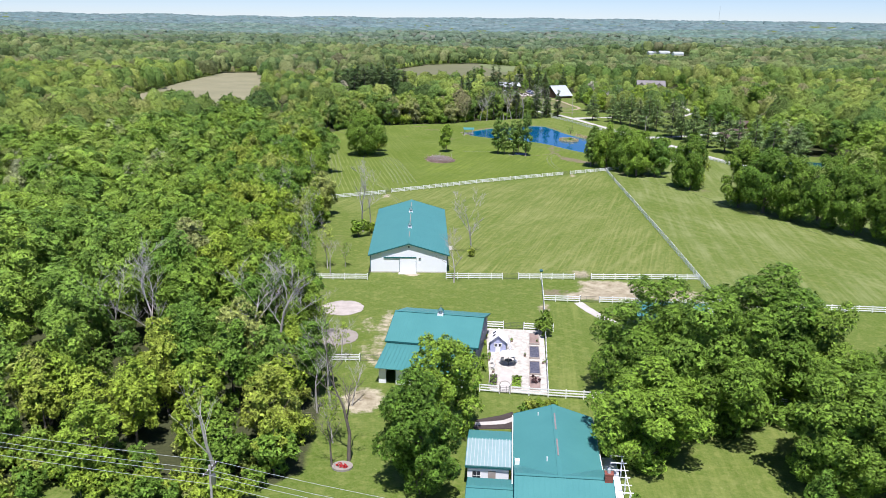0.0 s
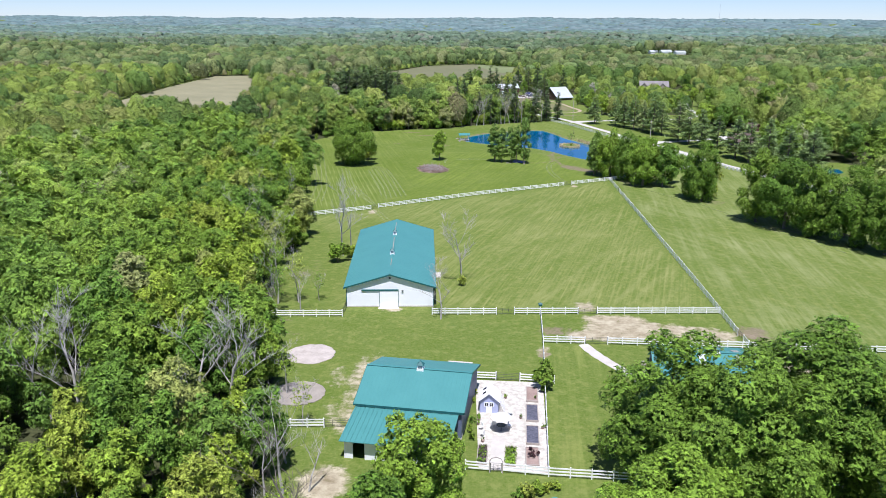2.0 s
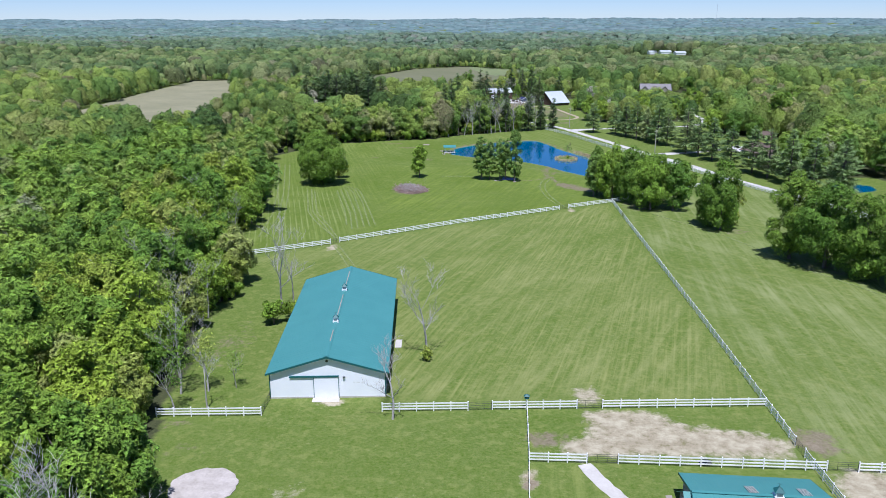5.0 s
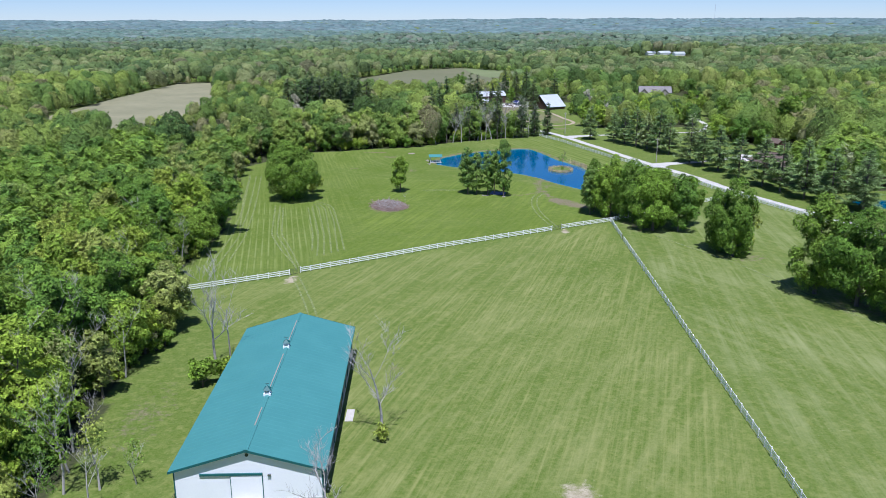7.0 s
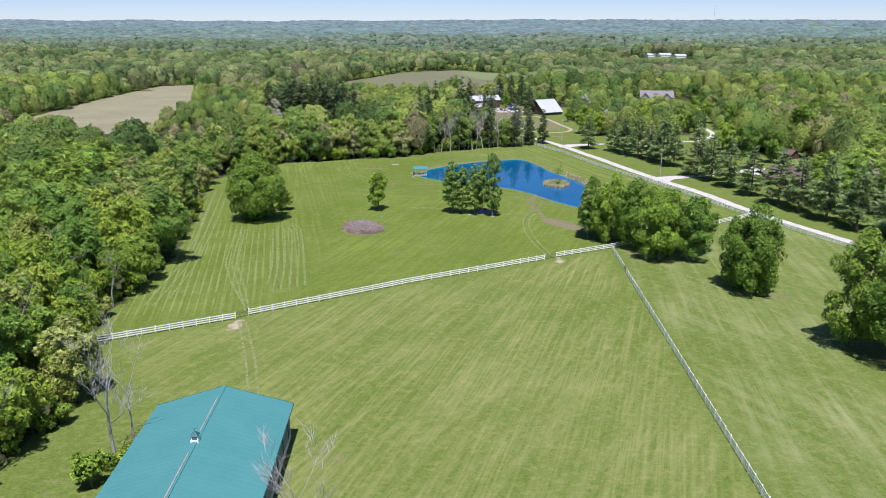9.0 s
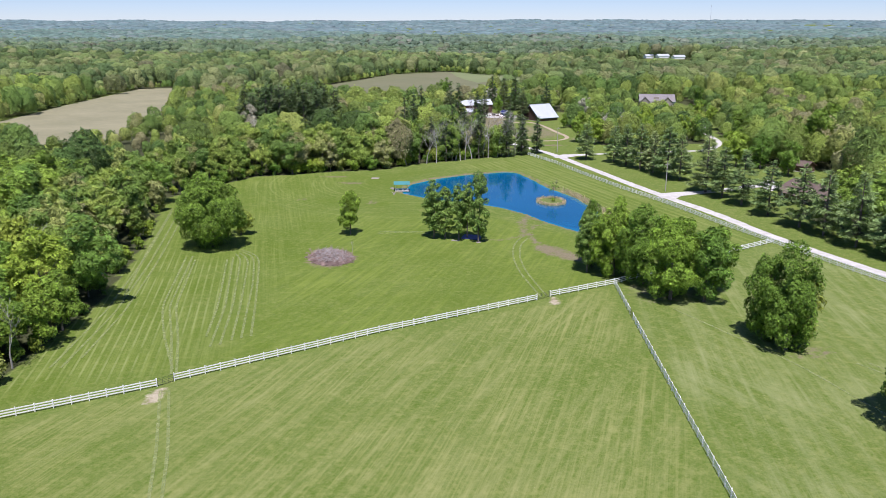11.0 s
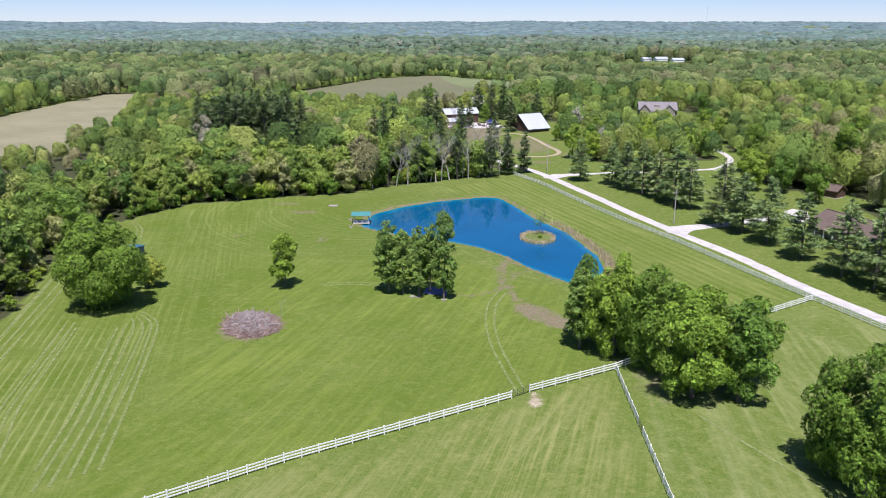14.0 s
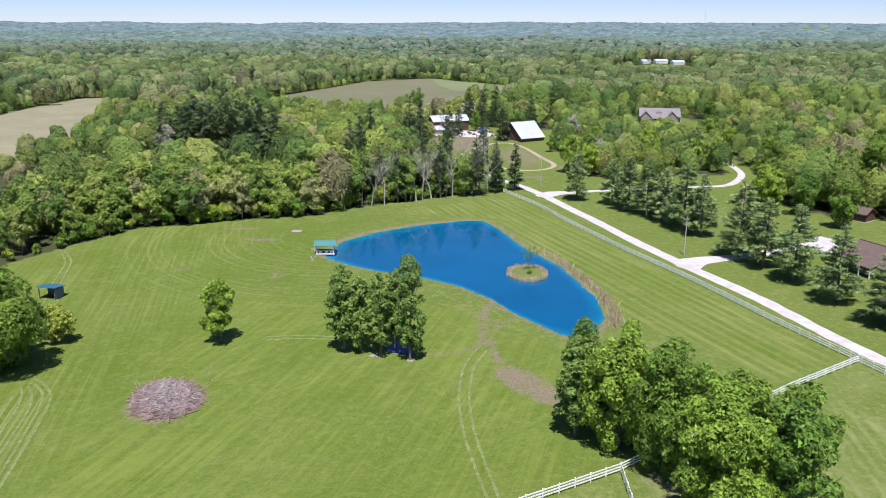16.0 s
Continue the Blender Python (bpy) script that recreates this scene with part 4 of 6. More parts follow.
# leafless trees
for k, (x, y, h) in enumerate([(2.9, 158.2, 10.5), (7.2, 180.0, 14.5), (-20.1, 201.4, 17.5), (-18.4, 203.2, 14), (-11.0, 87.9, 16), (-12.9, 86.4, 9), (-24.9, 80.6, 15), (-25.5, 121, 15.5), (-30, 119.5, 14.5), (-44.5, 116, 18),
                               (-49.5, 119, 17), (26, 465, 15), (34, 471.5, 17), (38, 473, 16), (41, 475, 17), (48, 478, 16), (52, 480, 17), (60, 484, 16), (50, 632, 14), (58, 640, 15), (46, 622, 13), (108, 530, 13), (120, 540, 14), (-23.2, 161.5, 9), (-29.8, 171, 9), (-15.0, 101.5, 13), (-12.2, 102.4, 8.5), (-16.8, 100.2, 9.5), (-36.5, 182, 16), (-40, 196, 17), (-48, 230, 16), (-52, 260, 15), (-16, 108.5, 8), (-58, 300, 15), (22, 464, 15), (30, 469, 17), (36, 471, 15), (44, 476, 18), (46, 479, 14), (54, 482, 15), (57, 482, 17), (40, 482, 19), (28, 474, 18), (34, 480, 18), (50, 487, 18), (62, 489, 14), (14, 460, 13), (19, 465, 14)]):
    tree("dead_tree", SNAG if k == 6 else FULL if k in (0, 1, 2, 7, 8, 9) else BARE_BROWN if k in (4, 5) or (k > 33 and k % 2) else BARE[k % 4], None, (x, y), "leafless grey tree with bare forked branches", "tree", "leafless trees", h / 14, 80 * k, (1.25, 1.05, 0.95, 0.9)[k] if k < 4 else 1.35 if k in (7, 8) else 1.1)
SPARSE = [np_mesh("crown", *leaves(np.random.default_rng(220 + i), lobes_round(np.random.default_rng(230 + i), 14, 3.6, 40, 0.3), 620, 0.42), M_LEAF) for i in range(2)]
for k, (x, y, h) in enumerate([(-24.6, 167.2, 10), (-28.4, 166.4, 13), (-20.8, 168.4, 6), (-31.5, 176, 12), (-36, 186, 13), (-33.5, 199, 11), (-27.5, 161, 9), (-19.5, 127.5, 8), (-19, 112, 9), (-15.5, 118, 7), (-13.5, 92, 8), (-39, 240, 11), (-44, 262, 12)]):
    tree("sparse_tree", BARE[k % 4], SPARSE[k % 2], (x, y), "thin grey tree with few new leaves at the wood's edge", "tree", "half-leafed trees", h / 14, 75 * k, 1.0)
# pines along the lane
for k, (x, y, h) in enumerate([(88.3, 471.5, 13.5), (98.2, 464, 12.5), (101.2, 455, 14), (104.6, 447, 15), (107.8, 439.5, 13.5), (110.8, 431.5, 15.5), (113.0, 423.5, 14), (109.5, 449, 11),
                               (115.6, 403, 16), (118.2, 394.5, 14), (120.6, 384, 14.5), (123.4, 370.5, 13.5), (126.6, 356.5, 15), (128.8, 347, 15), (132.0, 336, 16), (135.4, 325.5, 15), (139.4, 314, 15),
                               (144, 352, 14), (144, 322, 15)]):
    tree("pine", *PINE[k % 4], (x, y), "dark green pine with layered open branches beside the lane", "tree", "pines along the lane", 1.22 * h / 16, 67 * k, rng.uniform(0.95, 1.2))
for k, (x, y, h) in enumerate([(70, 489, 17), (63, 486, 18), (56, 481, 20), (30, 471, 17), (70, 655, 22), (78, 664, 24), (64, 676, 22), (56, 628, 16), (44, 479, 19), (33, 482, 20), (38, 481, 21), (24, 476, 18), (77, 610, 20), (93, 628, 22), (51, 619, 17), (64, 493, 15), (16, 498, 27), (19.5, 504, 29), (33, 527, 30), (37, 533, 28), (12, 505, 24), (47, 517, 23), (61, 519, 21), (25, 499, 22),
                               (-33, 546, 24), (-40, 547, 25), (-46, 549, 24), (-52, 547, 26), (-59, 548, 24), (-66, 551, 23), (-72, 560, 24), (-37, 556, 26), (-44, 558, 27), (-51, 557, 26), (-58, 559, 27), (-65, 562, 25), (-31, 557, 24), (-27, 566, 23), (-34, 567, 26), (-41, 568, 27), (-49, 568, 26), (-56, 569, 26), (-63, 572, 25)]):
    tree("spruce", *(SPRUCE[k % 2] if k < 24 else PINE_FAR[k % 2]), (x, y), "tall dark conifer with drooping tiers", "tree", "tall conifers", h / (18 if k < 24 else 16), 67 * k, 1.1 if k < 16 else 0.85 if k < 24 else 1.0)
for k, (x, y, h) in enumerate([(94, 520, 15), (100, 512, 14), (101, 560, 9), (95, 572, 8), (126, 520, 13), (131, 545, 14), (146, 530, 13), (150, 575, 13), (66, 700, 17), (143, 450, 15), (151, 446, 14), (146, 464, 13), (156, 474, 14), (160, 462, 16), (155, 430, 15), (106, 545, 12), (112, 560, 13), (48, 656, 14), (55, 662, 15), (66, 646, 12), (35, 640, 14), (150, 520, 13), (156, 538, 14), (170, 562, 13), (172, 588, 13), (187, 602, 14), (40, 600, 12), (36, 570, 13), (48, 560, 12)]):
    tree("shade_tree", *MID[k % 8], (x, y), "leafy tree on the far lawn", "tree", "trees on the far lawn", h / 15, 41 * k)
DEEP_FAR = [broadleaf(250 + i, 17, 5.6, 2300, 0.95, M_LEAF_DEEP, 40, 0.0, 0.26) for i in range(2)]
for k, (x, y, h) in enumerate([(155, 482, 19), (166, 455, 20), (174, 452, 22), (180, 464, 20), (199, 492, 21), (163, 468, 18), (188, 478, 20), (34, 735, 17), (186, 632, 17)]):
    tree("shade_tree", *DEEP_FAR[k % 2], (x, y), "tall deep green tree standing over its neighbours", "tree", "tall deep green trees", h / 17, 53 * k)
for k, (x, y, h) in enumerate([(156, 580, 11), (110, 539, 10), (65, 691, 15), (-66, 545, 16), (-60, 526, 13), (-40, 500, 12), (-20, 478, 11), (112, 610, 12), (120, 640, 12)]):
    tree("blossom_tree", *broadleaf(155 + k % 2, 11, 4.0, 1500, 0.7, M_LEAF_PALE, 16, 0.1, 0.14), (x, y), "tree in pale cream blossom", "tree", "trees in blossom", h / 11, 60 * k)


def scatter(x0, x1, y0, y1, gap, rng, keep):
    """Points no nearer to one another than the gap, by jittered cells."""
    xs, ys = np.arange(x0, x1, gap), np.arange(y0, y1, gap)
    X, Y = np.meshgrid(xs, ys)
    X = (X + (np.arange(len(ys)) % 2)[:, None] * gap / 2 + rng.uniform(-0.45, 0.45, X.shape) * gap).ravel()
    Y = (Y + rng.uniform(-0.45, 0.45, Y.shape) * gap).ravel()
    k = keep(X, Y)
    return X[k], Y[k]


def in_sight(x, y):
    """The wedge of country that the flight looks out on."""
    return np.abs(x - 18) < (y + 75) * 0.585


# scrub along the south edge of the woods
for k in range(120):
    x, y = -20.5 - 0.5 * k + rng.uniform(-0.8, 0.8), rng.uniform(77.5, 88.5)
    tree("bush", *SHRUB[k % 3], (x, y), "light green roadside bush below the woods", "bush", "roadside bushes", rng.uniform(0.45, 0.95), rng.uniform(0, 360))


# woodland edge: single trees
def edge(x, y):
    d = depth_in(OPEN, x, y)
    return wooded(x, y) & (d > -24) & (x < 70) & in_sight(x, y) & (np.hypot(x + 28, y - 118.5) > 5.5)


X, Y = scatter(-95, 70, 84, 500, 6.6, rng, edge)
near = np.argsort(depth_in(OPEN, X, Y))[::-1]
EDGE_TREES = [(float(X[i]), float(Y[i])) for i in near[:280]]
for k, (x, y) in enumerate(EDGE_TREES):
    rim = float(depth_in(OPEN, x, y)) > -5
    h = rng.uniform(8, 13) * (1.45 if y > 430 else 1.0) if rim else rng.uniform(12.5, 18.5)
    if y < 125:
        h = min(h, 8.0 + 7.0 * (y - 84) / 40 + rng.uniform(0, 2.5))
    if x < -68 and y > 395:
        h *= 0.7
    tree("woodland_tree", *(MID[rng.integers(8)] if y < 300 else MID_FAR[rng.integers(6)]), (x, y), "leafy green tree at the edge of the woods", "tree", "trees at the edge of the woods", h / 15, rng.uniform(0, 360), rng.uniform(0.85, 1.15))
for k, (x, y, h) in enumerate([(-24.8, 126.2, 14), (-26.5, 136, 15)]):
    tree("woodland_tree", *MID[k], (x, y), "leafy green tree at the edge of the woods", "tree", "trees at the edge of the woods", h / 15, 90 * k)
X, Y = scatter(-95, 70, 82, 500, 3.4, rng, lambda x, y: wooded(x, y) & (depth_in(OPEN, x, y) > -3.5) & (x < 66))
for k, (x, y) in enumerate((x, y) for i, (x, y) in enumerate(zip(X, Y)) if i % 2 == 0 or y < 96 or y > 420):
    tree("bush", *SHRUB[k % 3], (float(x), float(y)), "low green bush at the edge of the woods", "bush", "bushes at the edge of the woods", rng.uniform(0.5, 1.0) * (1.5 if y < 96 or y > 420 else 1.0), rng.uniform(0, 360))


def stature(x, y):
    """Lower growth by the road, before the fields and round the far houses."""
    k = 1.0 if y > 125 else 0.6 + 0.3 * (y - 84) / 41
    if -84 < x < -14 and 495 < y < 582:
        k = 0.3 if 530 < y < 574 else 0.62
    if -260 < x < -70 and 410 < y < 545:
        k = 0.42 if x > -150 else 0.75
    if -155 < x < -84 and 545 < y < 760:
        k = 0.62
    if -120 < x < -50 and 745 < y < 850:
        k = 0.55
    if x > 96 and 495 < y < 720:
        k = 0.68
    if x > 96 and 600 < y < 650 and 140 < x < 200:
        k = 0.5
    if -110 < x < 110 and 560 < y < 730:
        k = 0.75
    return k


def woodland(name, X, Y, protos, low, high, mat, label, wide=(0.78, 1.1)):
    """One mesh of many trees."""
    VV, FF, TT, o = [], [], [], 0
    for x, y in zip(X, Y):
        v, f = protos[rng.integers(len(protos))]
        s, w, a = rng.uniform(low, high) * stature(x, y), rng.uniform(*wide), rng.uniform(0, 6.283)
        c, n = math.cos(a), math.sin(a)
        q = np.empty_like(v)
        q[:, 0], q[:, 1], q[:, 2] = (v[:, 0] * c - v[:, 1] * n) * s * w + x, (v[:, 0] * n + v[:, 1] * c) * s * w + y, v[:, 2] * s + h1(x, y)
        VV.append(q)
        FF.append(f + o)
        TT.append(np.full(len(v), rng.uniform(0, 1) * 0.8 + rng.uniform(0, 1) * 0.2, np.float32))
        o += len(v)
    me = np_mesh(name, np.vstack(VV), np.vstack(FF), mat)
    me.attributes.new("tone", "FLOAT", "POINT").data.foreach_set("value", np.concatenate(TT))
    return tagged(new(name, me), label, "woods", kind="stuff")


def crowns(seed, n, count, size, lobes=9):
    out = []
    for i in range(n):
        r = np.random.default_rng(seed + i)
        lb = lobes_round(r, 1.0, 0.36, lobes, 0.1)
        out.append(leaves(r, lb, count, size * 1.5, 0.32, 0.6, 3, 0.35))
    return out


def canopies(seed, n, around, up, bumps, sprays, size, under=2.05, sunk=0.0):
    """Crowns of unit height for woods seen from afar: a lumpy closed skin of leaves with loose sprays standing out from it."""
    out = []
    for i in range(n):
        r = np.random.default_rng(seed + i)
        th = np.linspace(0, under, up + 1)[1:]
        a = np.linspace(0, 6.2832, around, endpoint=False)
        T, A = np.meshgrid(th, a, indexing="ij")
        A = A + (np.arange(up) % 2)[:, None] * math.pi / around + r.normal(0, 0.12, A.shape)
        d = np.stack([np.sin(T) * np.cos(A), np.sin(T) * np.sin(A), np.cos(T)], -1).reshape(-1, 3)
        d = np.vstack([[0, 0, 1.0], d])
        k = r.normal(0, 1, (bumps, 3))
        k[:, 2] += 0.3
        k /= np.linalg.norm(k, axis=1)[:, None]
        rad = 0.74 + 0.3 * np.max(np.clip((d @ k.T - 0.6) / 0.4, 0, 1) ** 0.8 * r.uniform(0.5, 1.1, bumps), axis=1) + r.normal(0, 0.09, len(d))
        tall = r.uniform(0.44, 0.6)
        v = d * rad[:, None] * (0.37, 0.37, tall) + (0, 0, 0.98 - tall - sunk)
        f = [(0, 1 + j, 1 + (j + 1) % around) for j in range(around)]
        for q in range(up - 1):
            for j in range(around):
                p0, p1 = 1 + q * around + j, 1 + q * around + (j + 1) % around
                f += [(p0, p0 + around, p1), (p1, p0 + around, p1 + around)]
        f = np.array(f)
        if sprays:
            c = v[f]
            nr = np.cross(c[:, 1] - c[:, 0], c[:, 2] - c[:, 0])
            area = np.linalg.norm(nr, axis=1)
            pick = r.choice(len(f), sprays, p=area / area.sum())
            w = r.dirichlet((1, 1, 1), sprays)
            p = (c[pick] * w[..., None]).sum(1)
            nn = nr[pick] / area[pick][:, None]
            p = p + nn * r.uniform(-0.02, 0.075, (sprays, 1))
            nn = nn + 0.45 * r.standard_normal(nn.shape)
            nn[:, 2] += 0.3
            nn /= np.linalg.norm(nn, axis=1)[:, None]
            u = np.cross(nn, r.standard_normal(nn.shape))
            u /= np.linalg.norm(u, axis=1)[:, None]
            w = np.cross(nn, u)
            z = size * r.uniform(0.6, 1.3, (sprays, 1))
            tri = np.stack([p + u * z, p - u * z * 0.5 + w * z * 0.8, p - u * z * 0.5 - w * z * 0.8], 1).reshape(-1, 3)
            f = np.vstack([f, np.arange(3 * sprays).reshape(-1, 3) + len(v)])
            v = np.vstack([v, tri])
        out.append((v, f))
    return out


taken = np.array(EDGE_TREES)


def free(x, y, gap=5.0):
    ok = np.hypot(x + 28, y - 118.5) > 6.5
    for tx, ty in taken:
        ok &= np.hypot(x - tx, y - ty) > gap
    return ok


X, Y = scatter(-330, 330, 84, 250, 7.0, rng, lambda x, y: wooded(x, y) & in_sight(x, y) & free(x, y))
deep = depth_in(OPEN, X, Y) < -50
woodland("woods", X[~deep], Y[~deep], crowns(290, 8, 1050, 0.046, 36), 10, 19, M_WOODS_NEAR, "broad-leaved woodland in mixed spring greens")
woodland("woods", X[deep], Y[deep], crowns(298, 6, 310, 0.092, 26), 10, 19, M_WOODS_NEAR, "broad-leaved woodland in mixed spring greens")
X, Y = scatter(-330, 330, 250, 470, 8.6, rng, lambda x, y: wooded(x, y) & in_sight(x, y) & free(x, y))
close = np.hypot(X - 39, Y - 216) < 215
woodland("woods", X[close], Y[close], crowns(310, 8, 640, 0.056, 32), 10, 20, M_WOODS_NEAR, "broad-leaved woodland in mixed spring greens", (0.85, 1.2))
X, Y = X[~close], Y[~close]
woodland("woods", X, Y, canopies(300, 8, 13, 6, 16, 210, 0.052), 10, 21, M_WOODS, "broad-leaved woodland in mixed spring greens", (0.85, 1.25))
X, Y = scatter(-560, 560, 470, 760, 9.4, rng, lambda x, y: wooded(x, y) & in_sight(x, y) & free(x, y))
woodland("woods", X, Y, canopies(330, 8, 11, 5, 13, 100, 0.064), 8.5, 20, M_WOODS, "broad-leaved woodland in mixed spring greens", (0.85, 1.25))
X, Y = scatter(96, 240, 494, 660, 5.2, rng, lambda x, y: wooded(x, y) & (off(DRIVE_NORTH, x, y) > 7))
woodland("woods", X, Y, canopies(345, 6, 8, 4, 8, 30, 0.09), 3.5, 7.5, M_WOODS, "thick olive-green undergrowth beneath the far trees", (1.2, 1.7))
for field in (FIELD_WEST, FIELD_NORTH):
    X, Y = scatter(-260, 150, 500, 1090, 5.6, rng, lambda x, y: wooded(x, y) & (depth_in(field, x, y) > -11) & (y > 0.5 * np.abs(x + 20) + 560))
    woodland("woods", X, Y, canopies(347, 6, 8, 4, 8, 30, 0.09), 4.5, 8.5, M_WOODS, "green scrub along the edge of a field", (0.9, 1.4))
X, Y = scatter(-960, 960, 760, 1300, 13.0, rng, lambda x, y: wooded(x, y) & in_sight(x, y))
woodland("woods", X, Y, canopies(350, 8, 9, 4, 9, 14, 0.08), 9, 21, M_HAZED_MID, "broad-leaved woodland farther off, slightly tinted with haze", (0.95, 1.4))
# each band farther off carries more haze in its leaf colour
for y0, y1, gap, mat, label, wide, up in ((1300, 1720, 18, M_HAZED_FAR, "far woodland in greens tinted with haze", (1.2, 1.75), 3), (1720, 2300, 24, M_HAZED_FARTHER, "far woodland in greens tinted with haze", (1.5, 2.2), 3),
                                          (2300, 3200, 26, M_HAZED_RIDGE, "far woodland on the horizon ridges, haze in its colour", (2.6, 3.7), 2), (3200, 4850, 40, M_HAZED_HORIZON, "far woodland on the horizon ridges, haze in its colour", (3.9, 5.4), 2)):
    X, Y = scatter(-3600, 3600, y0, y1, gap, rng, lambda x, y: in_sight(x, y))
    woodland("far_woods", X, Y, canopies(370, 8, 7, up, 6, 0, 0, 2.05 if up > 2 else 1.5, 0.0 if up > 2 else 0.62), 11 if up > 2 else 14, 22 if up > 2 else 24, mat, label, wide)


# ---- buildings ----
def ribbed(eave, top, along, rib, thick=0.06, high=0.011):
    """A sheet from the eave up to the top edge, with raised seams running up it; one closed mesh."""
    e, t, a = Vector(eave), Vector(top), Vector(along)
    L = a.length
    u = a.normalized()
    nrm = u.cross(t - e).normalized()
    if nrm.z < 0:
        nrm = -nrm
    prof = [(0.0, 0.0)]
    s = rib / 2 if rib else L + 1
    while s < L - 0.1:
        prof += [(s - 0.06, 0.0), (s - 0.03, high), (s + 0.03, high), (s + 0.06, 0.0)]
        s += rib
    prof += [(L, 0.0), (L, -thick), (0.0, -thick)]
    n = len(prof)
    p = [q + u * s + nrm * z for q in (e, t) for s, z in prof]
    f = [(i, (i + 1) % n, (i + 1) % n + n, i + n) for i in range(n)]
    m = n - 1
    for o in (0, n):
        f += [(o + i, o + i + 1, o + i + 2, o + i + 3) for i in range(1, n - 4, 4) if i + 3 <= n - 4]
        f.append((o, o + n - 3, o + n - 2, o + n - 1))
    g = Geo().add(p, f)
    if (p[1] - p[0]).cross(p[n] - p[0]).dot(nrm) < 0:
        g.f = [q[::-1] for q in g.f]
    return g


def slope_sheet(x0, z0, x1, z1, y0, y1, rib=0.6, thick=0.06):
    """One ribbed steel roof slope: from the eave (x0, z0) up to the ridge (x1, z1), along y."""
    return ribbed((x0, y0, z0), (x1, y0, z1), (0, y1 - y0, 0), rib, thick)


def gable_wall(w, eave, ridge, y0, y1):
    n = [(-w, 0.0), (w, 0.0), (w, eave), (0, ridge), (-w, eave)]
    g = Geo()
    p = [(x, y0, z) for x, z in n] + [(x, y1, z) for x, z in n]
    k = len(n)
    return g.add(p, [tuple(range(k)), tuple(range(2 * k - 1, k - 1, -1))] + [(i, i + k, (i + 1) % k + k, (i + 1) % k) for i in range(k)])


def gabled(name, at, turn, width, length, eave, ridge, label, category, end_mat, side_mat, roof_mat, trim_mat, over=0.45, rib=0.6):
    """A gabled building: the near gable end at local y 0, the ridge running along local y."""
    ob = thing(name, at, label, category, turn=turn)
    w = width / 2
    part("gable_wall", gable_wall(w, eave, ridge - 0.05, 0, 0.16), end_mat, ob)
    part("gable_wall", gable_wall(w, eave, ridge - 0.05, length - 0.16, length), end_mat, ob)
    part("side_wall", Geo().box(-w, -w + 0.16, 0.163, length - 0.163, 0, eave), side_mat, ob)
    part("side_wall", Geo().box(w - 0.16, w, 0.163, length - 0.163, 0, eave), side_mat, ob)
    part("foundation", Geo().box(-w - 0.04, w + 0.04, -0.04, length + 0.04, -0.6, 0.22), M_CONCRETE, ob)
    pitch = (ridge - eave) / w
    ez = eave - pitch * over + 0.12
    for s in (-1, 1):
        part("roof_slope", slope_sheet(s * (w + over), ez, 0, ridge + 0.12, -over, length + over, rib), roof_mat, ob)
        for y in (-over - 0.03, length + over + 0.03):
            part("barge_board", Geo().beam((s * (w + over), y, ez - 0.1), (0, y, ridge), 0.05, 0.26), trim_mat, ob)
        part("fascia", Geo().box(min(s * (w + over), s * (w + over + 0.04)), max(s * (w + over), s * (w + over + 0.04)), -over, length + over, ez - 0.24, ez - 0.06), trim_mat, ob)
    part("ridge_cap", Geo().slab((0, -over, ridge + 0.19), (0.28, -over, ridge + 0.13), (0.28, length + over, ridge + 0.13), (0, length + over, ridge + 0.19), 0.03)
         .slab((-0.28, -over, ridge + 0.13), (0, -over, ridge + 0.19), (0, length + over, ridge + 0.19), (-0.28, length + over, ridge + 0.13), 0.03), roof_mat, ob)
    return ob


def cupola(parent_at, size, turn, label):
    ob = thing("cupola", parent_at, label, "cupola", "cupolas on the roofs", turn)
    s = size / 2
    part("body", Geo().box(-s, s, -s, s, -0.4, size * 0.75), M_WHITE, ob)
    part("skirt", Geo().box(-s * 1.2, s * 1.2, -s * 1.2, s * 1.2, -0.35, 0.12), M_WHITE, ob)
    for i in range(3):
        part("louvre", Geo().box(-s * 0.75, s * 0.75, -s - 0.03, -s + 0.01, size * (0.2 + 0.17 * i), size * (0.28 + 0.17 * i)), M_STEEL, ob)
    e, z = s * 1.25, size * 0.75
    part("roof", Geo().add([(-e, -e, z), (e, -e, z), (e, e, z), (-e, e, z), (0, 0, z + size * 0.7)], [(0, 1, 4), (1, 2, 4), (2, 3, 4), (3, 0, 4), (3, 2, 1, 0)]), M_TEAL_TRIM, ob, "dark teal hipped cap")
    vane = Geo().tube([(0, 0, z + size * 0.6), (0, 0, z + size * 1.05)], [0.02, 0.015], 5).beam((-0.25, 0, z + size), (0.25, 0, z + size), 0.02, 0.04)
    part("weathervane", vane.beam((0, -0.18, z + size * 0.9), (0, 0.18, z + size * 0.9), 0.02, 0.02), M_DARKSTEEL, ob)
    return ob


def window(ob, x, y, z, w, h, face=-1):
    """A framed window proud of a wall that faces local -y."""
    win = part("window", Geo().box(x - w / 2 - 0.08, x + w / 2 + 0.08, y + face * 0.05, y + 0.02, z - 0.08, z + h + 0.08), M_VINYL, ob)
    part("pane", Geo().box(x - w / 2, x - 0.02, y + face * 0.056, y + face * 0.04, z, z + h), M_GLASS, win)
    part("pane", Geo().box(x + 0.02, x + w / 2, y + face * 0.056, y + face * 0.04, z, z + h), M_GLASS, win)
    return win


def on(ob, x, y, z):
    return tuple(ob.matrix_basis @ Vector((x, y, z)))


